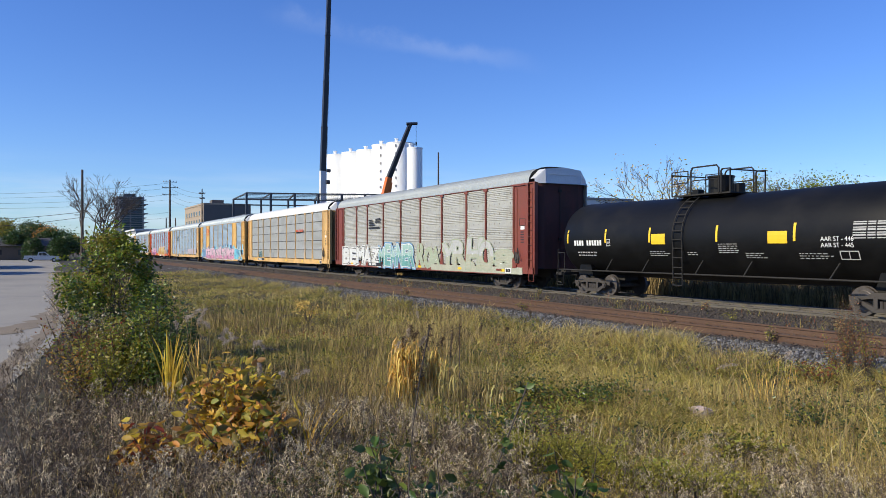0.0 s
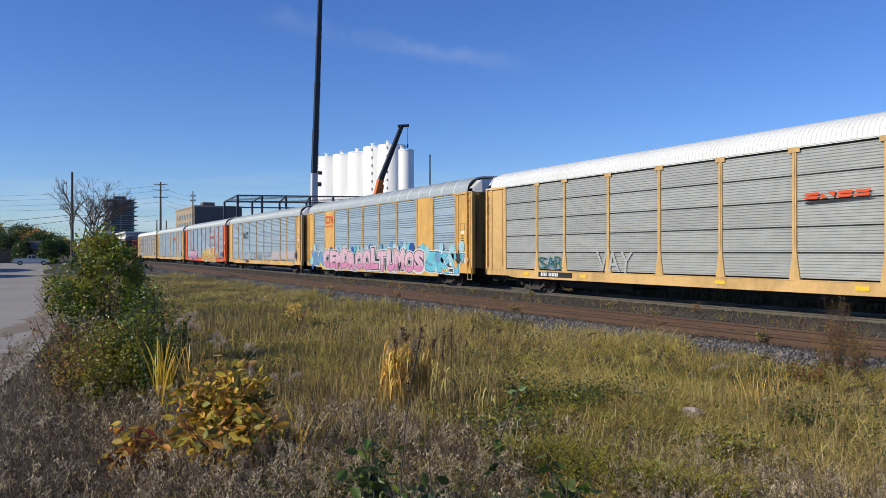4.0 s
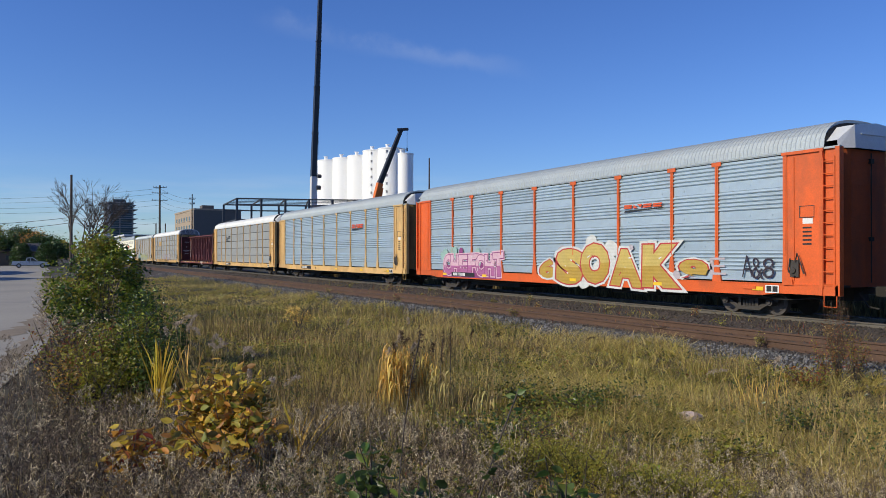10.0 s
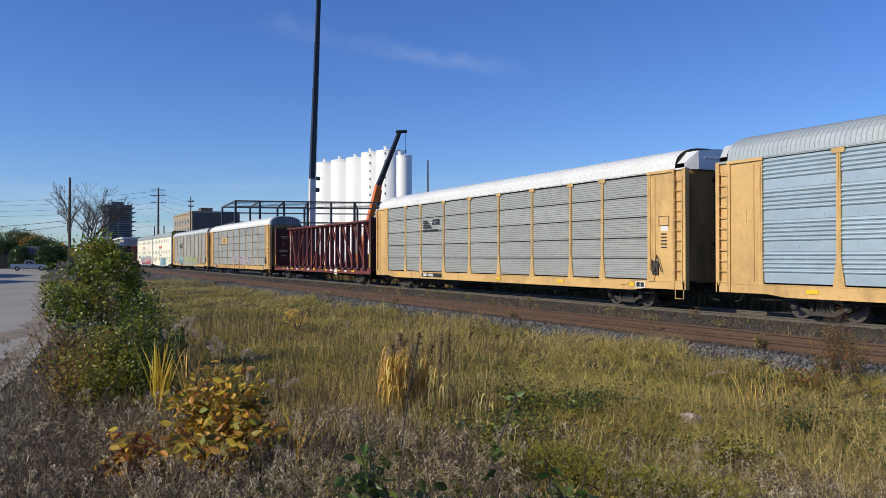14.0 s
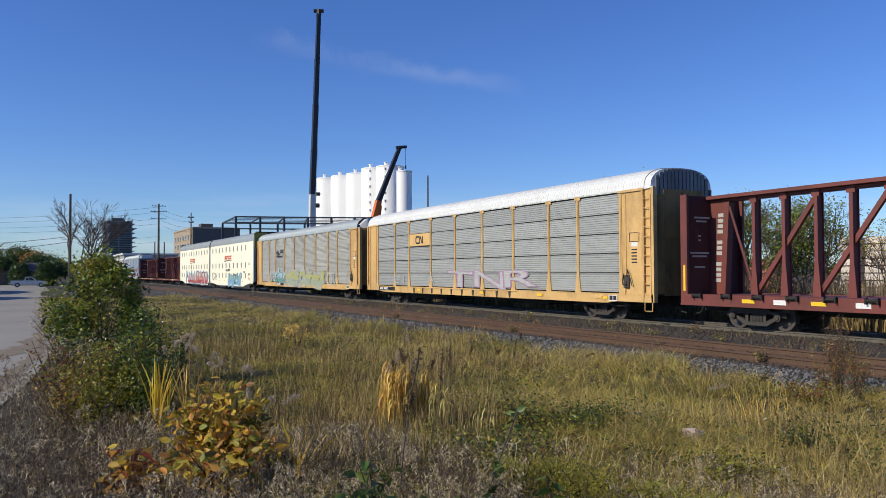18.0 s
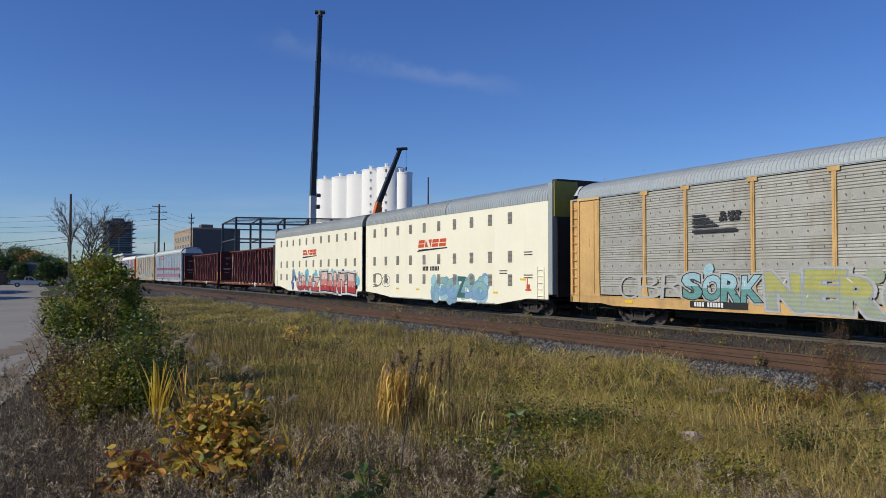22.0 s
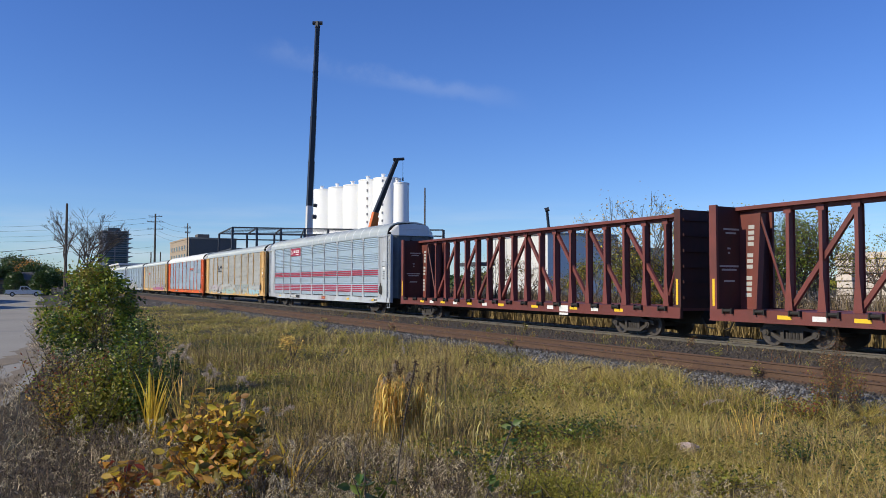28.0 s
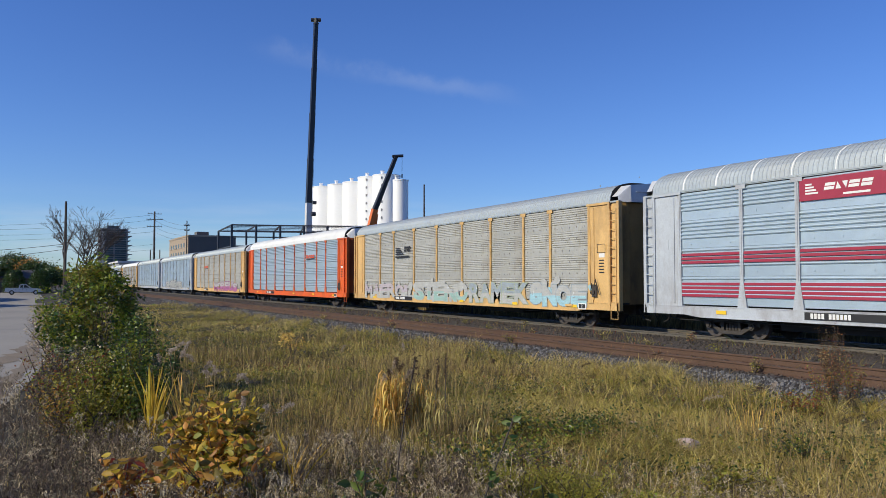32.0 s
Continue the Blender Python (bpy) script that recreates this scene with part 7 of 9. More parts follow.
def straw_patches():
    """Bleached short grass where the ground is poor."""
    ps = []
    for az, r, a, b, n in ((42.6, 11.8, 0.9, 0.5, 2200), (49.6, 10.4, 0.9, 0.45, 2000), (47.2, 12.0, 0.7, 0.4, 1400), (52.2, 9.4, 1.0, 0.5, 2000), (36.5, 12.4, 0.9, 0.4, 1200), (28.0, 14.5, 1.2, 0.5, 1500), (57.0, 9.6, 1.0, 0.6, 1800)):
        c = bearing(az, 0, r)
        ps.append(np.stack([c.x + RNG.normal(0, a, n), c.y + RNG.normal(0, b, n)], 1))
    q = np.concatenate(ps)
    x, y = q[:, 0], q[:, 1]
    p = np.stack([x, y, ground_z(x, y)], 1)
    v, t = blades(p, RNG.uniform(0.1, 0.26, len(x)), RNG.uniform(0.006, 0.012, len(x)), RNG.uniform(0.5, 1.7, len(x)))
    tagged(new("bleached_grass", tri_mesh("bleached_grass", v, t, M["dry"])), "bleached straw-coloured short grass", "grass", kind="stuff")


straw_patches()


def weed_limit(az):
    """How far from the eye the grey dead weeds reach."""
    return np.interp(az, [-4, 1, 4, 9, 14, 22, 32, 42, 62], [22, 16, 11.6, 10.6, 10.3, 9.7, 8.7, 8.6, 8.9])


def make_grass():
    sets = []
    # olive grass in the meadow, in clumps
    x, y, r, az = polar(560000, 5.2, 80, -3, 66, 0.92)
    near = r < weed_limit(az) * 0.95
    keep = (y > 0.9 + 0.3 * np.sin(x)) & (y < grass_edge(x)) & (RNG.uniform(0, 1, len(x)) < np.where(near, 0.3, 1.0))
    x, y, r = x[keep], y[keep], r[keep]
    # draw the blades together into tussocks
    cx, cy = np.round(x / 0.34) * 0.34, np.round(y / 0.34) * 0.34
    jx = 0.16 * np.sin(cx * 37.1 + cy * 91.7)
    jy = 0.16 * np.cos(cx * 71.3 - cy * 23.9)
    pull = RNG.uniform(0.1, 0.9, len(x))
    x, y = x + (cx + jx - x) * pull, y + (cy + jy - y) * pull
    rank = np.sin(cx * 12.9898 + cy * 78.233) * 43758.5453
    rank = rank - np.floor(rank)
    p = np.stack([x, y, ground_z(x, y)], 1)
    patch = ripple(x, y, 0.55)
    h = (0.085 + 0.12 * rank + 0.035 * patch + RNG.normal(0, 0.04, len(x))).clip(0.05, 0.5) * np.where(y > 11.4, 1.5, np.where(y > 10.6, 0.95, 1.0))
    w = (0.003 + 0.00030 * r) * RNG.uniform(0.6, 1.3, len(x))
    tone = RNG.normal(0, 0.55, len(x)) + 0.9 * ripple(x, y, 0.34, 2.0) + 0.5 * (y > 8) + 1.2 * (rank - 0.5) + 0.55 * (np.arctan2(y, -x) > 0.6) + 0.5 * ripple(x, y, 1.1, 4.0)
    for k, sel in enumerate((tone < 0.35, (tone >= 0.35) & (tone < 1.5), tone >= 1.5)):
        sets.append(blades(p[sel], h[sel] * (1.0, 1.05, 1.25)[k], w[sel], RNG.uniform(0.2, 1.6, sel.sum())))
    # thin upright stalks
    x, y, r, az = polar(5000, 6, 60, 4, 66, 0.9)
    keep = (y > 1.5) & (y < grass_edge(x)) & (ripple(x, y, 0.8, 0.5) > -0.1)
    x, y, r = x[keep], y[keep], r[keep]
    p = np.stack([x, y, ground_z(x, y)], 1)
    sets.append(blades(p, RNG.uniform(0.22, 0.55, len(x)), 0.003 + 0.0003 * r, RNG.uniform(0.02, 0.5, len(x))))
    # brown seed stalks
    x, y, r, az = polar(36000, 8, 30, 5, 60, 1.0)
    keep = (y < grass_edge(x) - 0.4) & (ripple(x, y, 0.55, 1.5) + 0.5 * ripple(x, y, 1.9, 0.3) + RNG.normal(0, 0.35, len(x)) > np.interp(az, [5, 28, 36, 60], [-0.2, 0.1, 0.8, 1.0]))
    x, y, r = x[keep], y[keep], r[keep]
    p = np.stack([x, y, ground_z(x, y)], 1)
    sets.append(blades(p, RNG.uniform(0.25, 0.6, len(x)), 0.003 + 0.0004 * r, RNG.uniform(0.02, 0.4, len(x))))
    v, t, m = merge(sets)
    tagged(new("meadow_grass", tri_mesh("meadow_grass", v, t, M["grass"], M["grassdry"], M["dry"], M["thatch"], mi=np.array([0, 1, 2, 2, 3])[m])), "unmown olive and straw-coloured meadow grass", "grass", kind="stuff")
    # small herbs between the blades
    x, y, r, az = polar(110000, 5.2, 45, 0, 66, 0.9)
    keep = (y > 1.0) & (y < grass_edge(x)) & (ripple(x, y, 0.75, 3.0) + RNG.normal(0, 0.4, len(x)) > 0.1)
    x, y, r = x[keep], y[keep], r[keep]
    p = np.stack([x, y, ground_z(x, y) + RNG.uniform(0.03, 0.2, len(x))], 1)
    v, t = leaves(p, (0.03 + 0.001 * r) * RNG.uniform(0.6, 1.5, len(x)))
    tone = ripple(x, y, 0.5, 5.0) + RNG.normal(0, 0.5, len(x))
    tagged(new("meadow_herbs", tri_mesh("meadow_herbs", v, t, M["leafolive"], M["leafdark"], M["leafrust"], mi=np.repeat(np.where(tone > 1.3, 2, np.where(tone > 0.1, 0, 1)), 4))), "low olive and dark green meadow herbs", "herbs", kind="stuff")
    # low thatch that hides the soil
    x, y, r, az = polar(90000, 4.5, 60, -4, 66, 0.9)
    keep = (y > 0.3) & (y < grass_edge(x) - 0.2)
    x, y, r = x[keep], y[keep], r[keep]
    p = np.stack([x, y, ground_z(x, y)], 1)
    v, t = blades(p, RNG.uniform(0.06, 0.16, len(x)), 0.007 + 0.0006 * r, RNG.uniform(0.6, 1.8, len(x)))
    tagged(new("dead_thatch", tri_mesh("dead_thatch", v, t, M["thatch"])), "flattened pale dead grass", "grass", kind="stuff")


make_grass()


def weed_template(seed, bushy):
    """A dead aster: a wiry stem with side twigs, curled leaves and seed heads; one metre high."""
    g = np.random.default_rng(seed)
    vs, ts, o = [], [], 0

    def strip(a, b, w):
        nonlocal o
        d = b - a
        s = np.cross(d, g.normal(0, 1, 3))
        s = s / (np.linalg.norm(s) + 1e-9) * w
        vs.append(np.array([a - s, a + s, b + s * 0.6, b - s * 0.6]))
        ts.append(np.array([(0, 1, 2), (0, 2, 3)]) + o)
        o += 4

    top = np.array([g.normal(0, 0.08), g.normal(0, 0.08), 1.0])
    mid = top * 0.5 + np.array([g.normal(0, 0.04), g.normal(0, 0.04), 0])
    strip(np.zeros(3), mid, 0.006)
    strip(mid, top, 0.005)
    for i in range(bushy):
        u = g.uniform(0.3, 1.0)
        c = mid * (u / 0.5) if u < 0.5 else mid + (top - mid) * (u - 0.5) / 0.5
        a = g.uniform(0, 2 * np.pi)
        ln = g.uniform(0.08, 0.26) * (1.2 - 0.6 * u)
        e = c + np.array([np.cos(a) * ln, np.sin(a) * ln, ln * g.uniform(0.4, 1.2)])
        strip(c, e, 0.0035)
        for j in range(4):
            q = c + (e - c) * g.uniform(0.3, 1.0)
            m = q + g.normal(0, 0.022, 3) + np.array([0, 0, 0.006])
            strip(q, m, g.uniform(0.005, 0.011))
            strip(m, m + g.normal(0, 0.02, 3) - np.array([0, 0, 0.02]), g.uniform(0.004, 0.009))
    for i in range(9):
        z = g.uniform(0.1, 0.6)
        c = mid * (z / 0.5) if z < 0.5 else mid
        a = g.uniform(0, 2 * np.pi)
        strip(c, c + np.array([np.cos(a) * 0.07, np.sin(a) * 0.07, g.uniform(-0.05, 0.03)]), 0.01)
    return np.concatenate(vs), np.concatenate(ts)


def weed_herbs():
    """Green shoots low among the dead weeds."""
    x, y, r, az = polar(30000, 4.4, 13, 2, 64, 1.0)
    keep = (y > 0.5) & (ripple(x, y, 1.3, 0.7) + 0.6 * ripple(x, y, 3.1, 2.0) + RNG.normal(0, 0.25, len(x)) > 0.85)
    x, y, r = x[keep], y[keep], r[keep]
    p = np.stack([x, y, ground_z(x, y) + RNG.uniform(0.05, 0.34, len(x))], 1)
    v, t = leaves(p, (0.025 + 0.002 * r) * RNG.uniform(0.6, 1.4, len(x)), 0.45)
    k = np.where(ripple(x, y, 0.8, 2.0) + RNG.normal(0, 0.4, len(x)) > 0.3, 0, 1)
    tagged(new("weed_shoots", tri_mesh("weed_shoots", v, t, M["leafolive"], M["leafdark"], mi=np.repeat(k, 4))), "olive green shoots among the dead weeds", "herbs", kind="stuff")


weed_herbs()


def make_stalks():
    """Bare upright stalks that stand out of the dead weeds."""
    x, y, r, az = polar(15000, 4.3, 17, -5, 66, 0.95)
    lim = weed_limit(az)
    keep = (r < lim + np.interp(az, [0, 24, 34], [1.6, 1.4, 0.2]) + 1.2 * ripple(x, y, 0.7, 2.0)) & (y > -0.3) & (ripple(x, y, 2.1, 0.4) + RNG.normal(0, 0.5, len(x)) > -0.1)
    x, y, r, az = x[keep], y[keep], r[keep], az[keep]
    p = np.stack([x, y, ground_z(x, y)], 1)
    h = np.interp(az, [-4, 10, 30, 45, 62], [0.50, 0.42, 0.40, 0.32, 0.30]) * RNG.uniform(0.5, 1.3, len(x))
    w = (0.0028 + 0.00042 * r) * RNG.uniform(0.6, 1.4, len(x))
    tone = RNG.uniform(0, 1, len(x))
    sets = [blades(p[q], h[q], w[q], RNG.uniform(0.0, 0.6, q.sum()), 0.3) for q in (tone < 0.3, (tone >= 0.3) & (tone < 0.85), tone >= 0.85)]
    v, t, m = merge(sets)
    tagged(new("dead_stalks", tri_mesh("dead_stalks", v, t, M["deadpale"], M["deadweed"], M["dry"], mi=m)), "pale upright stalks of dead wildflowers", "weeds", kind="stuff")


make_stalks()


def make_weeds():
    temps = [weed_template(s, b) for s, b in ((1, 9), (2, 12), (3, 7), (4, 14), (5, 10), (6, 8))]
    x, y, r, az = polar(15000, 4.2, 26, -6, 66, 1.0)
    lim = weed_limit(az)
    keep = (r < lim + 1.1 * ripple(x, y, 0.9)) & (y > -0.4 + 0.2 * np.sin(x * 1.7)) & (ripple(x, y, 1.4, 1.0) > -0.9 + 0.75 * ((az > 34) & (az < 45)))
    x, y, r, az = x[keep], y[keep], r[keep], az[keep]
    p = np.stack([x, y, ground_z(x, y)], 1)
    tall = np.interp(az, [-4, 10, 30, 45, 62], [0.48, 0.37, 0.36, 0.31, 0.30])
    s = tall * RNG.uniform(0.6, 1.3, len(x)) * (1 + 0.22 * ripple(x, y, 1.7, 3.0))
    dark = RNG.uniform(0, 1, len(x)) < np.where(az < 6, 0.78, 0.6)
    sets = [place(temps, p[d], s[d]) for d in (dark, ~dark)]
    v, t, m = merge(sets)
    tagged(new("dead_weeds", tri_mesh("dead_weeds", v, t, M["deadweed"], M["deadpale"], mi=m)), "thicket of grey-brown dead wildflower stalks", "weeds", kind="stuff")


make_weeds()


def on_ground(az, r):
    p = bearing(az, 0, r)
    p.z = float(ground_z(p.x, p.y))
    return p


def leaf_ball(n, c, rad, size, seed_shape=3.0, hollow=0.35):
    """Leaf places in an uneven clump: several lobes of unequal size."""
    lobes = []
    for _ in range(9):
        d = RNG.normal(0, 1, 3)
        d /= np.linalg.norm(d)
        lobes.append((d * rad * RNG.uniform(0.3, 0.75), RNG.uniform(0.3, 0.55)))
    k = RNG.integers(0, len(lobes), n)
    cen = np.array([l[0] for l in lobes])[k]
    sz = np.array([l[1] for l in lobes])[k]
    d = RNG.normal(0, 1, (n, 3))
    d /= np.linalg.norm(d, axis=1)[:, None]
    q = d * (RNG.uniform(hollow, 1, n) ** 0.6)[:, None] * sz[:, None] * rad
    return np.array(c) + cen + q, size * RNG.uniform(0.6, 1.3, n)


def leaf_dome(n, height, width, base, size):
    """Leaf places over a broad rounded bush: many small lobes on a flattened dome, with hollows between."""
    m = 26
    a = RNG.uniform(0, 2 * np.pi, m)
    u = RNG.uniform(0, 1, m)
    rr = np.sqrt(np.clip(1 - u ** 4, 0, 1)) * RNG.uniform(0.72, 0.98, m)
    zz = base + (1 - base) * u * 0.93
    cen = np.stack([np.cos(a) * rr * width * 0.42, np.sin(a) * rr * width * 0.42, zz * height], 1)
    k = RNG.integers(0, m, n)
    d = RNG.normal(0, 1, (n, 3))
    d /= np.linalg.norm(d, axis=1)[:, None]
    q = d * (RNG.uniform(0.1, 1, n) ** 0.5)[:, None] * (RNG.uniform(0.08, 0.2, m) * width)[k][:, None]
    return cen[k] + q, size * RNG.uniform(0.6, 1.3, n)


def shrub(name, az, r, height, width, leaf_mats, n, leaf, label, base=0.25, category="shrub", stems=14, along=0.0, at=None, low=0.6, dome=False, thin=1.0):
    p = on_ground(az, r) if at is None else at
    ob = thing(name, label, category, p)
    st = Shape()
    twigs = []
    for i in range(stems):
        a = RNG.uniform(0, 2 * np.pi)
        q = Vector((math.cos(a) * width * RNG.uniform(0.1, 0.42), math.sin(a) * width * RNG.uniform(0.1, 0.42), height * RNG.uniform(low, 0.97)))
        m = q * 0.5 + Vector((RNG.normal(0, 0.05), RNG.normal(0, 0.05), 0.08 * height))
        b = Vector((q.x * 0.15, q.y * 0.15, 0))
        st.tube(b, m, 0.012 * thin, 0.008 * thin, 5).tube(m, q, 0.008 * thin, 0.003 * thin, 5)
        twigs.append((b, m, q))
    part("stem", st, M["bark"], ob)["kind"] = "stuff"
    for k, mt in enumerate(leaf_mats):
        c = (0, 0, height * (base + (1 - base) / 2))
        pts, sz = leaf_ball(n // len(leaf_mats), c, np.array([width / 2, width / 2, height * (1 - base) / 2]), leaf)
        if dome:
            pts, sz = leaf_dome(n // len(leaf_mats), height, width, base, leaf)
        if along:
            k = len(pts)
            tw = np.array([[tuple(a) for a in w] for w in twigs])[RNG.integers(0, len(twigs), k)]
            u = RNG.uniform(0.25, 1.0, k)[:, None]
            pts = np.where(u < 0.5, tw[:, 0] + (tw[:, 1] - tw[:, 0]) * u * 2, tw[:, 1] + (tw[:, 2] - tw[:, 1]) * (u * 2 - 1)) + RNG.normal(0, along, (k, 3))
        pts[:, 2] = pts[:, 2].clip(0.02, None)
        v, t = leaves(pts, sz, 0.52, rounded=leaf > 0.09)
        o = new("foliage", tri_mesh("foliage", v, t, mt))
        o.parent = ob
    return ob


shrub("green_bush", 4.2, 17.0, 2.66, 2.0, [M["leafgreen"], M["leafgreen"], M["leafolive"], M["leafdark"]], 8200, 0.085, "large leafy green bush beside the paved lane", 0.34, stems=30, dome=True)
shrub("tangled_stems", 4.9, 16.0, 1.35, 1.6, [M["leafdark"], M["deadpale"], M["leafolive"]], 2600, 0.06, "tangle of grey stems and dark leaves below a bush", 0.0, stems=46, along=0.09, low=0.5)
shrub("dark_bush", 6.9, 14.9, 1.75, 1.0, [M["leafdark"], M["leafdark"], M["leafgreen"]], 3600, 0.065, "dark green leafy bush among dead weeds", 0.05, stems=26, along=0.10, low=0.5)
shrub("willow_shoots", 6.7, 12.7, 1.4, 1.15, [M["leafdark"], M["leafolive"], M["leafgreen"]], 3400, 0.062, "dense willow shoots with narrow dark leaves", 0.0, stems=44, along=0.085, low=0.55)
shrub("willow_shoots", 7.7, 12.2, 1.15, 0.8, [M["leafdark"], M["leafbroad"]], 2200, 0.06, "dense willow shoots with narrow dark leaves", 0.0, stems=30, along=0.08, low=0.5)
shrub("olive_bush", 5.3, 12.9, 1.2, 1.1, [M["leafolive"], M["goldenrod"], M["leafgreen"]], 3000, 0.058, "olive and yellow-green low bush", 0.0, stems=34, along=0.09, low=0.4)
shrub("olive_bush", 3.7, 13.2, 1.2, 1.5, [M["leafolive"], M["leafolive"], M["leafrust"]], 3600, 0.05, "olive green low bush with yellowing leaves", 0.05, stems=34, along=0.10, low=0.35)
shrub("olive_bush", 4.4, 11.8, 0.95, 1.0, [M["leafolive"], M["goldenrod"]], 1900, 0.055, "olive green low bush with yellowing leaves", 0.0, stems=28, along=0.09, low=0.35)
shrub("olive_bush", 2.6, 12.2, 0.95, 1.3, [M["leafolive"], M["leafamber"], M["deadweed"]], 2200, 0.045, "olive and brown weedy bush beside the paved lane", 0.0, stems=30, along=0.09, low=0.3)
shrub("brown_weed_bush", 1.5, 14.6, 1.3, 1.3, [M["leafrust"], M["deadweed"], M["leafolive"]], 1500, 0.045, "brownish weedy bush at the road's edge", 0.0, stems=34, along=0.06, low=0.35)
shrub("brown_weed_bush", 2.4, 20.5, 1.7, 2.2, [M["deadpale"], M["plume"]], 1800, 0.06, "grey-brown faded wildflower clump", 0.0, stems=40, along=0.08, low=0.4)
shrub("dark_stalk_weed", 9.3, 14.5, 1.4, 0.4, [M["leafdark"]], 520, 0.065, "tall dark leafy weed stalk", 0.1, "weed", 4, 0.05)
shrub("dark_stalk_weed", 8.6, 13.6, 1.0, 0.5, [M["leafdark"], M["leafolive"]], 420, 0.06, "dark leafy weed stalk", 0.1, "weed", 6, 0.05)
shrub("yellow_sapling", 12.4, 8.7, 1.22, 1.25, [M["leafyellow"], M["leafamber"], M["leafyellow"], M["leafolive"]], 1300, 0.105, "sapling with large yellow autumn leaves", 0.0, stems=30, along=0.07, low=0.35)
shrub("yellow_sapling", 13.6, 8.3, 0.85, 1.0, [M["leafyellow"], M["leafamber"], M["leafolive"]], 560, 0.115, "low sapling with amber and yellow autumn leaves", 0.0, stems=22, along=0.06, low=0.35)
shrub("yellow_sapling", 12.9, 7.7, 0.72, 1.15, [M["leafyellow"], M["leafamber"], M["leafolive"]], 420, 0.115, "low sapling with amber and yellow autumn leaves", 0.0, stems=20, along=0.06, low=0.35)
shrub("yellow_sapling", 10.8, 8.7, 0.7, 0.8, [M["leafamber"], M["leafyellow"]], 260, 0.11, "low sapling with amber and yellow autumn leaves", 0.0, stems=16, along=0.06, low=0.35)
shrub("rust_seedling", 6.4, 7.9, 0.74, 0.6, [M["leafrust"], M["leafamber"], M["leafyellow"]], 240, 0.11, "small plant with rust and orange leaves", 0.1, "plant", 8, 0.05, low=0.4)
shrub("rust_seedling", 5.2, 8.6, 0.5, 0.4, [M["leafolive"], M["leafamber"]], 80, 0.07, "small plant with olive and amber leaves", 0.1, "plant", 6, 0.05, low=0.4)
shrub("green_seedling", 23.4, 5.95, 0.98, 0.75, [M["leafbroad"], M["leafbroad"], M["leafdark"]], 84, 0.125, "broad-leaved green plant among dead weeds", 0.15, "plant", 9, 0.04, low=0.5)
shrub("green_seedling", 25.4, 5.8, 0.75, 0.45, [M["leafbroad"], M["leafdark"]], 46, 0.11, "broad-leaved green plant among dead weeds", 0.15, "plant", 6, 0.04, low=0.5)
shrub("green_seedling", 36.6, 5.8, 0.84, 0.65, [M["leafbroad"], M["leafbroad"], M["leafdark"]], 70, 0.13, "broad-leaved green plant among dead weeds", 0.15, "plant", 8, 0.04, low=0.5)
shrub("green_seedling", 33.0, 5.7, 0.62, 0.5, [M["leafbroad"], M["leafdark"]], 40, 0.11, "broad-leaved green plant among dead weeds", 0.15, "plant", 6, 0.04, low=0.5)
shrub("green_clump", 33.8, 11.5, 0.38, 1.6, [M["leafolive"], M["grass"], M["leafdark"]], 1400, 0.055, "dark green low clump in the meadow", 0.0, "plant", 12, 0.09, low=0.3)
shrub("green_clump", 33.2, 9.7, 0.42, 1.5, [M["leafolive"], M["leafgreen"], M["leafdark"]], 1300, 0.05, "dark green leafy clump in the meadow", 0.0, "plant", 30, 0.10, low=0.3)
shrub("green_clump", 37.8, 11.4, 0.3, 1.3, [M["leafgreen"], M["leafdark"]], 800, 0.05, "dark green low clump in the meadow", 0.0, "plant", 22, 0.09, low=0.3)
shrub("green_clump", 47.5, 9.3, 0.35, 1.5, [M["leafolive"], M["grass"]], 1200, 0.05, "olive low clump in the meadow", 0.0, "plant", 14, 0.08, low=0.3)
shrub("green_clump", 31.0, 8.8, 0.5, 1.1, [M["leafolive"], M["leafdark"]], 1100, 0.05, "olive leafy clump among the dead weeds", 0.0, "plant", 16, 0.09, low=0.3)
shrub("red_clump", 34.5, 8.6, 0.38, 1.4, [M["leafrust"], M["deadweed"], M["leafolive"]], 1300, 0.035, "reddish-brown low weeds in the meadow", 0.0, "weed", 22, 0.07, low=0.3)
for az, r, w in ((38.2, 7.7, 1.0), (40.6, 7.5, 1.1), (43.2, 7.5, 1.0), (46.0, 7.4, 0.9), (48.6, 7.3, 0.8), (36.2, 8.2, 0.8), (33.6, 7.6, 0.7), (31.6, 7.9, 0.6)):
    shrub("goldenrod_clump", az, r, 0.46, w, [M["goldenrod"], M["goldenrod"], M["leafolive"]], 4600, 0.022, "feathery yellow-green goldenrod clump among dead weeds", 0.0, "plant", 18, 0.06, low=0.4)
shrub("green_clump", 53.2, 10.7, 0.35, 1.6, [M["leafdark"], M["grass"]], 1300, 0.05, "dark green low clump in the meadow", 0.0, "plant", 16, 0.08, low=0.3)
shrub("green_clump", 39.2, 11.8, 0.3, 1.5, [M["leafdark"], M["grass"]], 1100, 0.05, "dark green low clump in the meadow", 0.0, "plant", 16, 0.08, low=0.3)
shrub("green_clump", 43.0, 7.6, 0.36, 0.9, [M["leafolive"], M["leafgreen"]], 800, 0.045, "yellow-green leafy clump among the dead weeds", 0.0, "plant", 12, 0.08, low=0.3)
shrub("green_clump", 28.5, 6.3, 0.4, 0.7, [M["leafdark"], M["leafolive"]], 420, 0.05, "dark green leafy clump among the dead weeds", 0.0, "plant", 9, 0.07, low=0.3)
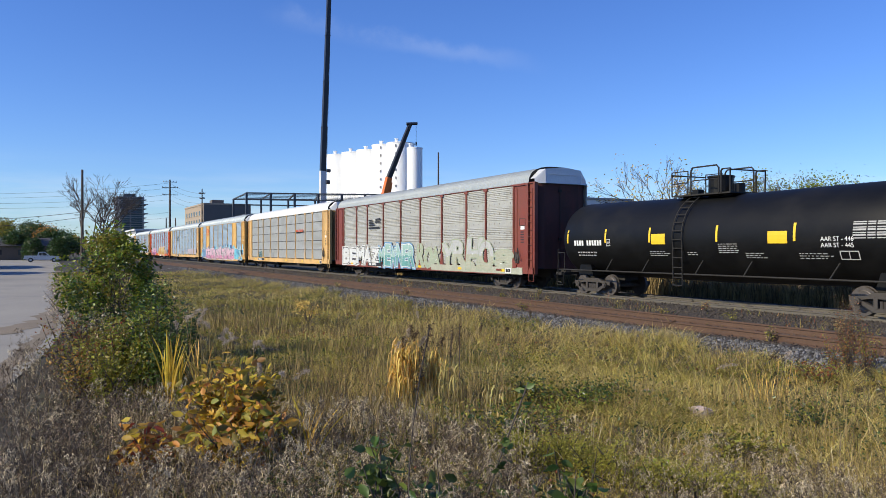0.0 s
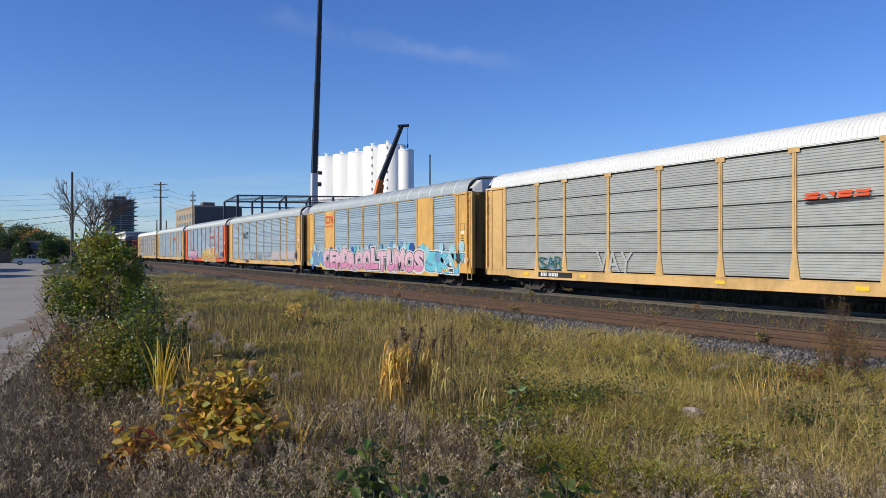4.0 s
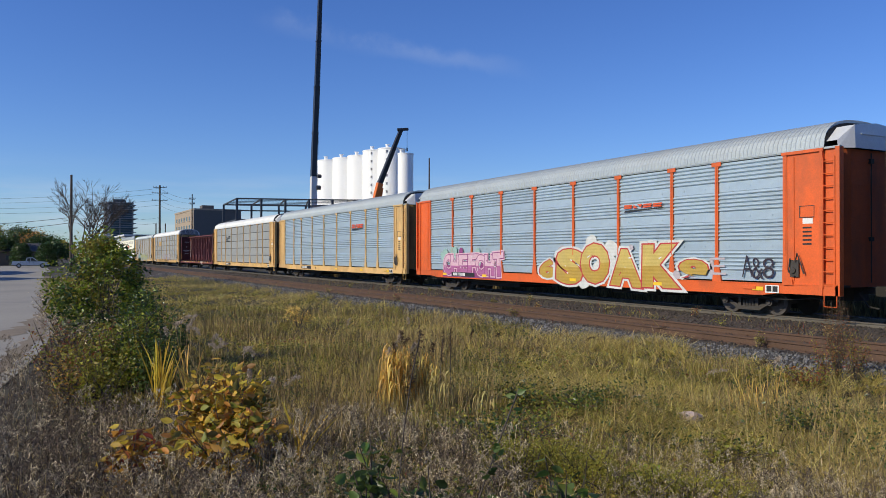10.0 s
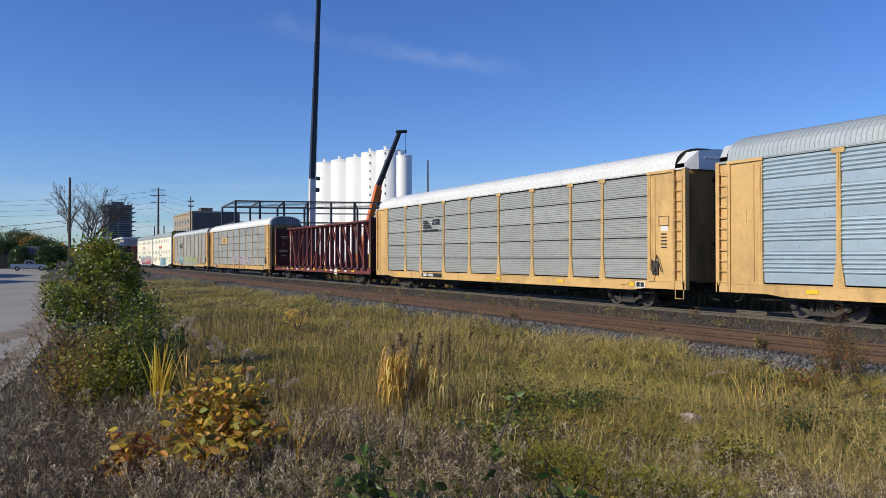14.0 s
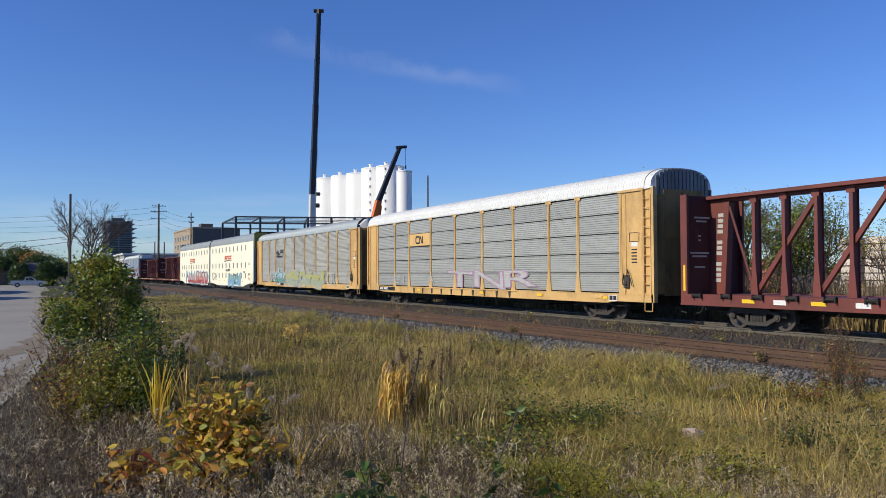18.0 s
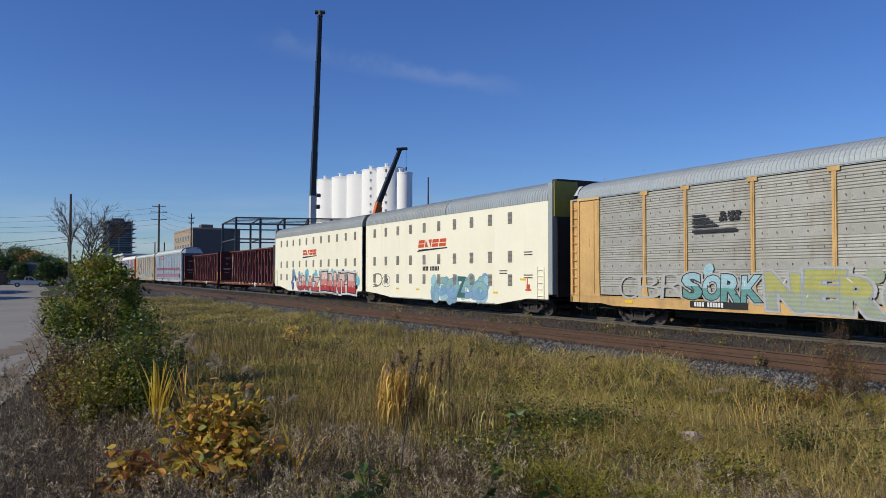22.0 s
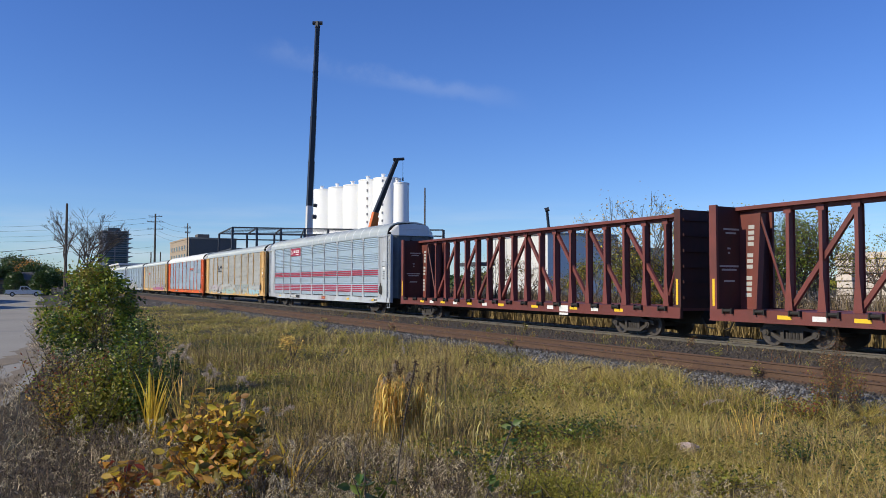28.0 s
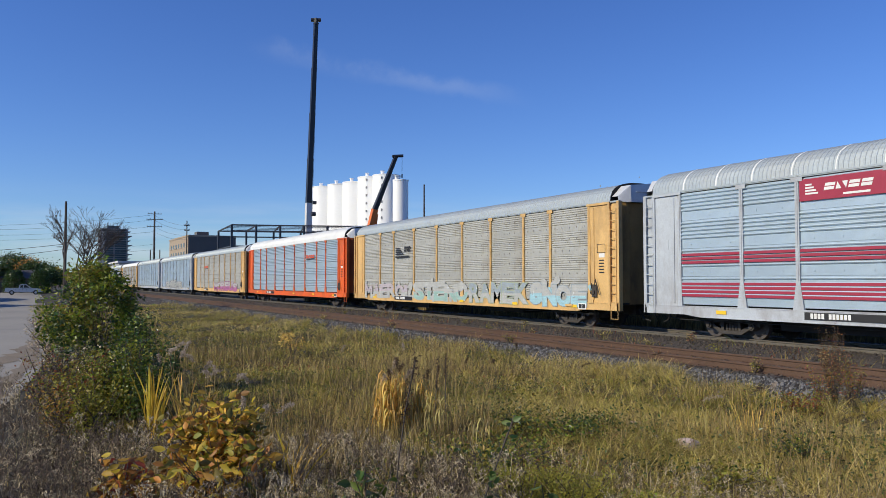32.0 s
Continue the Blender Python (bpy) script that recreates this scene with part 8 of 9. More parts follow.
shrub("red_dock", 54.6, 15.2, 1.45, 0.7, [M["leafrust"], M["darkseed"], M["thatch"]], 2400, 0.026, "tall reddish-brown dock stalks beside the ballast", 0.1, "weed", 30, 0.03, low=0.5, thin=0.4)
shrub("red_dock", 55.6, 14.8, 1.0, 0.7, [M["leafrust"], M["darkseed"], M["leafolive"]], 1500, 0.03, "reddish-brown dock stalks beside the ballast", 0.1, "weed", 22, 0.03, low=0.4, thin=0.4)
shrub("red_dock", 53.7, 14.9, 0.8, 0.6, [M["leafrust"], M["leafolive"]], 900, 0.03, "reddish-brown dock stalks beside the ballast", 0.1, "weed", 18, 0.03, low=0.4, thin=0.4)
shrub("red_clump", 52.9, 14.4, 0.42, 1.7, [M["leafrust"], M["leafolive"]], 1000, 0.045, "reddish low weeds beside the ballast", 0.0, "weed", 16, 0.06, low=0.3)
shrub("yellow_weed", 17.4, 24.0, 0.75, 1.0, [M["golden"]], 420, 0.07, "yellow flowering weed clump", 0.1, "weed", 8)


def tuft(name, az, r, n, h, spread, mt, w, label, plumes=0, lean=(0.1, 0.5), plume_h=1.0, head="plume"):
    p = on_ground(az, r)
    ob = thing(name, label, "grass", p)
    a = RNG.uniform(0, 2 * np.pi, n)
    q = np.stack([np.cos(a), np.sin(a), np.zeros(n)], 1) * (spread * RNG.uniform(0, 1, n) ** 0.7)[:, None]
    v, t = blades(q, h * RNG.uniform(0.55, 1.1, n), np.full(n, w) * RNG.uniform(0.6, 1.3, n), RNG.uniform(*lean, n), 0.5, 4)
    o = new("foliage", tri_mesh("foliage", v, t, mt))
    o.parent = ob
    for i in range(plumes):
        a = RNG.uniform(0, 2 * np.pi)
        b = Vector((math.cos(a) * spread * 0.6, math.sin(a) * spread * 0.6, 0))
        e = b + Vector((RNG.normal(0.06, 0.10), RNG.normal(0, 0.10), h * plume_h * RNG.uniform(0.85, 1.12)))
        part("stalk", Shape().tube(b, e, 0.005, 0.003, 4), M["dry"], ob)
        dr = Vector((RNG.uniform(0.3, 0.9), RNG.normal(0, 0.3), 0.6)).normalized()
        u = RNG.uniform(0, 1, 150)
        pp = np.array(e) + np.array(dr) * (0.32 * u)[:, None] - np.array([0, 0, 0.10]) * (u * u)[:, None] + RNG.normal(0, 1, (150, 3)) * (0.015 * (1.15 - u))[:, None]
        v, t = leaves(pp, RNG.uniform(0.025, 0.05, 150), 0.2)
        o = new("plume", tri_mesh("plume", v, t, M[head]))
        o.parent = ob
        o["label"] = "silvery brown seed plume" if head == "plume" else "dark brown seed head"
    return ob


def reed_clump(name, az, r, h, stalks, spread, leaf_from, label, plumes=0, mt="golden"):
    """Stiff reed stalks whose long leaves hang from the upper half, with a few dense plumes on top."""
    ob = thing(name, label, "grass", on_ground(az, r))
    tops, hang = [], []
    for i in range(stalks):
        a, d = RNG.uniform(0, 2 * np.pi), spread * RNG.uniform(0, 1) ** 0.6
        b = np.array([math.cos(a) * d, math.sin(a) * d, 0])
        e = b * 0.8 + np.array([RNG.normal(0.03, 0.05), RNG.normal(0, 0.05), h * RNG.uniform(0.7, 1.0)])
        tops.append((b, e))
        for k in range(7):
            u = RNG.uniform(leaf_from, 0.98)
            hang.append(b + (e - b) * u)
    st = Shape()
    for b, e in tops:
        st.tube(b, e, 0.004, 0.0025, 4)
    q = part("stalk", st, M["dry"], ob)
    q["kind"] = "stuff"
    p = np.array(hang)
    n = len(p)
    # each leaf rises a little, then bends over and hangs
    a = RNG.normal(3.6, 1.0, n)
    d = np.stack([np.cos(a), np.sin(a), np.zeros(n)], 1)
    side = np.stack([-np.sin(a), np.cos(a), np.zeros(n)], 1)
    ln = RNG.uniform(0.16, 0.34, n)
    w = RNG.uniform(0.007, 0.014, n)
    rows = []
    for out, up, k in ((0, 0, 0.7), (0.18, 0.22, 1.0), (0.34, 0.02, 0.85), (0.42, -0.45, 0.5)):
        c = p + d * (ln * out)[:, None] + np.array([0, 0, 1]) * (ln * up)[:, None]
        rows += [c - side * (w * k)[:, None], c + side * (w * k)[:, None]]
    tip = p + d * (ln * 0.44)[:, None] - np.array([0, 0, 1]) * (ln * 0.95)[:, None]
    v = np.stack(rows + [tip], 1).reshape(-1, 3)
    loc = np.array([(0, 1, 3), (0, 3, 2), (2, 3, 5), (2, 5, 4), (4, 5, 7), (4, 7, 6), (6, 7, 8)])
    o = new("foliage", tri_mesh("foliage", v, ((np.arange(n) * 9)[:, None, None] + loc[None]).reshape(-1, 3), M[mt]))
    o.parent = ob
    for i in range(plumes):
        b, e = tops[i % len(tops)]
        e = e + np.array([0, 0, 0.06])
        u = RNG.uniform(0, 1, 170)
        dr = np.array([RNG.uniform(0.15, 0.5), RNG.normal(0, 0.2), 0.9])
        pp = e + dr * (0.22 * u)[:, None] - np.array([0, 0, 0.05]) * (u * u)[:, None] + RNG.normal(0, 1, (170, 3)) * (0.018 * (1.15 - u))[:, None]
        v, t = leaves(pp, RNG.uniform(0.025, 0.05, 170), 0.2)
        o = new("plume", tri_mesh("plume", v, t, M["plume" if i % 3 else "darkseed"]))
        o.parent = ob
        o["label"] = "silvery brown seed plume" if i % 3 else "dark brown seed plume"
    return ob


def tall_stalk(az, r, h, dx, dy, label):
    """One thin dark stalk with a narrow seed head."""
    ob = thing("dead_stalk", label, "weed", on_ground(az, r))
    pts = [(dx * u * u, dy * u * u, h * u) for u in (0, 0.25, 0.5, 0.75, 1)]
    part("stem", Shape().path(pts, 0.006, 5), M["bark"], ob)
    u = RNG.uniform(0.68, 1.04, 240)
    pp = np.stack([dx * u * u, dy * u * u, h * u], 1) + RNG.normal(0, 0.012, (240, 3))
    v, t = leaves(pp, RNG.uniform(0.015, 0.035, 240), 0.4)
    o = new("seed_head", tri_mesh("seed_head", v, t, M["darkseed"]))
    o.parent = ob
    return ob


def climbing_vine(az, r, h, dx, dy):
    """A leaning stem with pairs of broad leaves."""
    ob = thing("climbing_vine", "leaning stem with broad green leaves among weeds", "plant", on_ground(az, r))
    pts = [(dx * u, dy * u, h * (u ** 0.9)) for u in np.linspace(0, 1, 7)]
    part("stem", Shape().path(pts, 0.007, 5), M["bark"], ob)
    u = np.concatenate([RNG.uniform(0.3, 0.95, 22), RNG.uniform(0.9, 1.03, 6)])
    pp = np.stack([dx * u, dy * u, h * u ** 0.9], 1) + RNG.normal(0, 0.02, (len(u), 3))
    for k, mt in enumerate(("leafbroad", "leafdark")):
        v, t = leaves(pp[k::2], RNG.uniform(0.05, 0.09, len(pp[k::2])), 0.6, rounded=True)
        o = new("foliage", tri_mesh("foliage", v, t, M[mt]))
        o.parent = ob


reed_clump("golden_tuft", 24.6, 11.3, 1.1, 60, 0.27, 0.42, "tall golden grass tuft with brown plumes", 7)
reed_clump("golden_tuft", 26.6, 11.4, 0.95, 22, 0.3, 0.4, "thin golden grass tuft in the meadow", 1)
reed_clump("golden_tuft", 28.2, 10.6, 0.85, 5, 0.3, 0.5, "thin golden grass stalks in the meadow", 0, "dry")
reed_clump("golden_tuft", 31.0, 9.6, 0.8, 3, 0.25, 0.5, "thin golden grass stalks in the meadow", 0, "dry")
tall_stalk(24.6, 6.4, 1.62, 0.16, 0.12, "tall thin dark stalk with a brown seed head")
tall_stalk(27.6, 11.0, 1.15, 0.05, 0.03, "thin dark stalk with a brown seed head")
tall_stalk(28.4, 12.4, 1.1, -0.04, 0.02, "thin dark stalk with a brown seed head")
climbing_vine(29.6, 6.2, 1.2, 0.26, 0.32)
tuft("yellow_reed", 8.1, 11.6, 34, 1.05, 0.13, M["yellowblade"], 0.034, "bright yellow reed leaves among dead weeds", 0, (0.0, 0.25))
tuft("yellow_reed", 8.9, 11.2, 14, 0.6, 0.14, M["goldenrod"], 0.026, "yellow-green reed leaves among dead weeds", 0, (0.05, 0.6))
tuft("yellow_reed", 9.9, 11.9, 18, 1.05, 0.08, M["golden"], 0.028, "golden reed leaves among dead weeds", 2, (0.1, 0.5), 1.15)
tuft("yellow_reed", 11.0, 11.6, 16, 0.9, 0.12, M["golden"], 0.026, "golden reed leaves among dead weeds", 2, (0.1, 0.5), 1.2)
tuft("yellow_reed", 17.3, 8.0, 15, 0.72, 0.1, M["yellowblade"], 0.024, "yellow reed leaves among dead weeds", 0, (0.1, 0.5))
tuft("plume_reed", 9.0, 12.2, 8, 0.95, 0.2, M["dry"], 0.012, "reeds with nodding silvery plumes", 3, (0.1, 0.5), 1.25)
tuft("plume_reed", 12.3, 11.6, 10, 0.85, 0.25, M["dry"], 0.012, "reeds with nodding silvery plumes", 3, (0.1, 0.5), 1.25)
tuft("plume_reed", 14.2, 11.2, 10, 0.8, 0.25, M["dry"], 0.012, "reeds with nodding silvery plumes", 2, (0.1, 0.5), 1.2)
tuft("plume_reed", 14.9, 9.4, 8, 0.78, 0.2, M["dry"], 0.012, "reeds with nodding silvery plumes", 3, (0.1, 0.5), 1.05)
tuft("straw_tuft", 49.8, 12.4, 60, 0.75, 0.4, M["golden"], 0.012, "straw-coloured grass tuft beside the ballast", 1, (0.05, 0.4))
tuft("straw_tuft", 46.8, 12.0, 40, 0.6, 0.4, M["dry"], 0.012, "straw-coloured grass tuft beside the ballast", 1, (0.05, 0.4))
tuft("straw_tuft", 58.5, 9.6, 40, 0.62, 0.6, M["dry"], 0.012, "straw-coloured leaning grass tuft in the meadow", 0, (0.2, 0.9))
for az, r, hh in ((24.9, 17.3, 0.85), (31.4, 16.5, 0.75), (30.2, 17.8, 0.6), (42.8, 16.8, 0.8), (46.0, 15.2, 0.7), (33.0, 18.5, 0.8), (38.0, 16.9, 0.55), (50.3, 13.6, 0.8), (20.4, 20.5, 0.7)):
    tuft("seed_stalk", az, r, 5, 0.45 * hh, 0.08, M["dry"], 0.01, "thin dry seed stalk beside the ballast", 1, (0.05, 0.3), hh / (0.45 * hh) * 0.9, "darkseed" if az > 26 else "plume")


# ---- trees ----
def limbs(st, p, d, ln, rad, depth, tips, rnd, droop=0.0, spread=0.6):
    q = p + d * ln
    st.tube(p, q, rad, rad * 0.68, 6 if depth > 2 else 4, cap=False)
    if depth == 0:
        tips.append(q)
        return
    for i in range(rnd.choice((2, 3)) if depth > 1 else 3):
        e = Vector((rnd.gauss(0, spread), rnd.gauss(0, spread), rnd.gauss(0.12 - droop, spread * 0.5)))
        limbs(st, q if i else p.lerp(q, 0.8), (d + e).normalized(), ln * rnd.uniform(0.62, 0.86), rad * 0.7, depth - 1, tips, rnd, droop, spread)
    if depth <= 2:
        tips.append(q)


def tree(name, p, height, label, leaf_mat=None, n=0, leaf=0.2, seed=1, depth=5, spread=0.55, trunk=0.09, cloud=0.5, group="", stems=1):
    rnd = random.Random(seed)
    ob = thing(name, label, "tree", p, group)
    st, tips = Shape(), []
    for i in range(stems):
        k = 0.05 if stems == 1 else 0.22
        limbs(st, Vector((rnd.gauss(0, 0.1), rnd.gauss(0, 0.1), -0.1)), Vector((rnd.gauss(0, k), rnd.gauss(0, k), 1)).normalized(), height * 0.27, trunk, depth, tips, rnd, 0, spread)
    k = height / max(t.z for t in tips)
    st.v = [(a * k, b * k, c * k) for a, b, c in st.v]
    part("trunk", st, M["bark"], ob)
    if leaf_mat:
        tp = np.array([tuple(t * k) for t in tips])
        pts = tp[RNG.integers(0, len(tp), n)] + RNG.normal(0, cloud, (n, 3))
        v, t = leaves(pts, leaf * RNG.uniform(0.6, 1.3, n))
        o = new("crown", tri_mesh("crown", v, t, leaf_mat))
        o.parent = ob
    return ob


def far_ground(az, r):
    p = bearing(az, 0, r)
    p.z = float(ground_z(p.x, p.y))
    return p


tree("bare_tree", far_ground(2.75, 62), 7.8, "leafless grey tree behind the green bush", seed=11, depth=7, spread=0.40, trunk=0.085, stems=3)
for i, (az, r, h, key) in enumerate(((44.3, 42, 7.3, "leafyellow"), (42.6, 43, 4.6, "leafolive"), (41.2, 44, 5.0, "leafolive"), (46.2, 45, 5.4, "leafolive"), (47.6, 43, 6.0, "leafdark"), (49.2, 41, 6.1, "leafgreen"), (50.4, 40, 6.0, "leafolive"), (51.6, 43, 6.2, "leafgreen"),
                                     (53.0, 41, 6.1, "leafgreen"), (54.3, 43, 5.9, "leafolive"), (60.5, 44, 5.8, "leafgreen"), (38.6, 52, 4.2, "leafolive"), (65.0, 42, 5.5, "leafolive"))):
    tree("thin_tree", far_ground(az, r), h, "thin half-bare tree behind the railway", M[key], 1100 if key == "leafyellow" else 2300, 0.12, 20 + i, 6, 0.40, 0.05, 0.28, "thin trees behind the railway", 2)
shrub("yellow_bush", 43.3, 40, 2.9, 2.2, [M["leafyellow"], M["leafolive"]], 2600, 0.10, "yellowing bush behind the railway", 0.1, stems=20, dome=True)


def back_growth():
    """Tall dry weeds behind the train: straw-coloured ones by the track, brown ones behind."""
    n = 60000
    x = RNG.uniform(-78, 6, n)
    back = RNG.uniform(0, 1, n) < 0.55
    y = np.where(back, 27.6 + RNG.uniform(0, 1, n) ** 1.4 * 9, RNG.uniform(25.5, 27.8, n))
    p = np.stack([x, y, ground_z(x, y)], 1)
    h = np.where(back, RNG.uniform(1.3, 2.5, n) + 0.3 * ripple(x, y, 0.45, 2.0), RNG.uniform(0.6, 1.35, n))
    tone = RNG.uniform(0, 1, n) + 0.2 * ripple(x, y, 0.3)
    kinds = (back & (tone < 0.7), (~back & (tone < 0.55)) | (back & (tone >= 0.9)), ~back & (tone >= 0.55), back & (tone >= 0.7) & (tone < 0.9))
    sets = [blades(p[q], h[q], np.full(q.sum(), 0.04), RNG.uniform(0.05, 0.4, q.sum())) for q in kinds]
    v, t, m = merge(sets)
    tagged(new("dry_weeds", tri_mesh("dry_weeds", v, t, M["deadweed"], M["thatch"], M["thatch"], M["deadweed"], mi=m)), "tall dry weeds behind the railway", "weeds", kind="stuff")


back_growth()
for i in range(16):
    az = 30 + i * 2.2 + RNG.uniform(-0.6, 0.6)
    r = RNG.uniform(44, 50)
    key = ("deadweed", "leafolive", "leafrust", "leafyellow", "leafolive")[i % 5]
    tree("sapling", far_ground(az, r), RNG.uniform(2.8, 4.6), "thin leafless thicket behind the railway", M[key], 420, 0.09, 60 + i, 5, 0.5, 0.045, 0.3, "saplings behind the railway")


def far_trees():
    """Tree line beyond the car park, and the woods on the horizon."""
    spec = ((-3.6, 205, 8.5, "leafdark"), (-2.6, 190, 7.5, "leafolive"), (-1.6, 215, 8.0, "leafdark"), (-0.9, 180, 5.5, "leafdark"), (-0.3, 210, 7.2, "leafdark"), (0.4, 205, 6.4, "leafamber"), (0.9, 190, 5.5, "leafdark"),
            (1.5, 175, 4.2, "leafdark"))
    for i, (az, r, h, key) in enumerate(spec):
        tree("far_tree", far_ground(az, r), h * 1.02, "autumn tree beyond the car park", M[key], 4200, 0.42, 100 + i, 5, 0.5, 0.16, 0.75, "trees beyond the car park")
    for az, r in ((-0.45, 172), (1.05, 168)):
        p = far_ground(az, r)
        ob = thing("dark_conifer", "dark rounded conifer beside the car park", "tree", p)
        part("trunk", Shape().tube((0, 0, 0), (0, 0, 2), 0.2, 0.12), M["bark"], ob)
        n = 2200
        z = RNG.uniform(0, 1, n)
        a = RNG.uniform(0, 2 * np.pi, n)
        rad = 1.9 * np.sqrt(1 - (z - 0.35) ** 2 / 0.5) * RNG.uniform(0.7, 1.05, n)
        v, t = leaves(np.stack([rad * np.cos(a), rad * np.sin(a), 0.2 + 4.2 * z], 1), np.full(n, 0.4))
        o = new("crown", tri_mesh("crown", v, t, M["leafdark"]))
        o.parent = ob
    n = 26000
    az = np.radians(RNG.uniform(-25, 75, n))
    r = RNG.uniform(420, 560, n)
    x, y = -np.cos(az) * r, np.sin(az) * r
    top = 7 + 2.5 * np.sin(az * 37) + 2 * np.sin(az * 91 + 1) + 1.2 * np.sin(az * 213)
    z = -0.5 + RNG.uniform(0, 1, n) ** 0.7 * top
    tone = RNG.uniform(0, 1, n) + 0.3 * np.sin(az * 60)
    p = np.stack([x, y, z], 1)
    sets = [leaves(p[q], RNG.uniform(1.6, 3.2, q.sum()), 0.8) for q in (tone < 0.7, (tone >= 0.7) & (tone < 1.2), tone >= 1.2)]
    v, t, m = merge(sets)
    tagged(new("far_woods", tri_mesh("far_woods", v, t, M["leafdark"], M["leafolive"], M["leafrust"], mi=m)), "autumn woods along the horizon", "woods", kind="stuff")


far_trees()


def thickets():
    for i in range(18):
        x = -62 + i * 3.6 + RNG.uniform(-1, 1)
        y = RNG.uniform(29.5, 35)
        z = float(ground_z(x, y))
        keys = (("deadweed", "leafolive"), ("deadweed", "leafrust"), ("deadweed", "leafyellow"), ("deadweed", "plume"))[i % 4]
        shrub("brown_thicket", 0, 0, RNG.uniform(1.6, 3.0), RNG.uniform(2.6, 4.0), [M[k] for k in keys], 1100, 0.10, "brown tangled thicket behind the railway", 0.0, "shrub", 26, 0.22, (x, y, z))
    for i in range(22):
        x = -44 + i * 1.9 + RNG.uniform(-0.8, 0.8)
        y = (17.2, 18.6, 13.9, 19.4, 16.6)[i % 5] + RNG.uniform(-0.3, 0.3)
        z = -0.2
        keys = (("leafolive", "grass"), ("dry", "leafrust"), ("leafolive", "dry"))[i % 3]
        shrub("track_weed", 0, 0, RNG.uniform(0.2, 0.42), RNG.uniform(0.3, 0.7), [M[k] for k in keys], 120, 0.05, "small weed growing between the tracks", 0.0, "weed", 7, 0.04, (x, y, z))


thickets()


def track_grass():
    """Thin brown and olive weeds between the two tracks and along the ties."""
    n = 9000
    x = RNG.uniform(-60, -4, n)
    y = np.where(RNG.uniform(0, 1, n) < 0.75, RNG.uniform(16.3, 20.2, n), RNG.uniform(13.6, 16.3, n))
    keep = ripple(x, y, 0.9, 1.0) + 0.6 * ripple(x, y, 2.7, 2.0) + RNG.normal(0, 0.3, n) > 0.55
    x, y = x[keep], y[keep]
    p = np.stack([x, y, np.full(len(x), -0.22)], 1)
    h = RNG.uniform(0.08, 0.3, len(x)) * (1 + 0.7 * (RNG.uniform(0, 1, len(x)) < 0.12))
    tone = RNG.uniform(0, 1, len(x))
    sets = [blades(p[q], h[q], np.full(q.sum(), 0.014), RNG.uniform(0.1, 0.9, q.sum())) for q in (tone < 0.4, (tone >= 0.4) & (tone < 0.75), tone >= 0.75)]
    v, t, m = merge(sets)
    tagged(new("track_grass", tri_mesh("track_grass", v, t, M["thatch"], M["grass"], M["leafrust"], mi=m)), "sparse brown weeds between the tracks", "weeds", kind="stuff")


track_grass()


# ---- ties and ballast, piece by piece ----
def tie_shape():
    return Shape().box(-0.115, 0.115, -1.3, 1.3, -0.33, -0.178)


for tr, yc, z0 in ((track_near, NEAR_YC, 0.0), (track_train, YC, RAIL_Z)):
    rnd = random.Random(5)
    for i in range(118):
        part("tie", tie_shape, M["tie"], tr, at=pose(6 - i * 0.56 + rnd.uniform(-0.03, 0.03), yc + rnd.uniform(-0.05, 0.05), z0 + rnd.uniform(-0.01, 0.012), 0, 0, rnd.uniform(-1.5, 1.5)), key="tie")
    rest = Shape()
    for i in range(600):
        x = -60.5 - i * 0.56
        rest.box(x - 0.115, x + 0.115, yc - 1.3, yc + 1.3, z0 - 0.33, z0 - 0.178)
    q = part("ties_beyond", rest, M["tie"], tr)
    q["kind"] = "stuff"
    for i in range(118):
        for s in (-1, 1):
            part("tie_plate", lambda: Shape().box(-0.1, 0.1, -0.17, 0.17, -0.178, -0.165).box(-0.06, -0.03, -0.1, -0.07, -0.165, -0.14).box(0.03, 0.06, 0.07, 0.1, -0.165, -0.14), M["rail"], tr, at=(6 - i * 0.56, yc + s * 0.755, z0 + 0.002), key="tieplate") if yc < 18 and i < 60 else None


def stone_template(seed):
    g = np.random.default_rng(seed)
    v = np.array([(1, 0, 0), (-1, 0, 0), (0, 1, 0), (0, -1, 0), (0, 0, 1), (0, 0, -1)], float) * g.uniform(0.6, 1.3, (6, 1)) + g.normal(0, 0.18, (6, 3))
    t = np.array([(0, 2, 4), (2, 1, 4), (1, 3, 4), (3, 0, 4), (2, 0, 5), (1, 2, 5), (3, 1, 5), (0, 3, 5)])
    return v, t


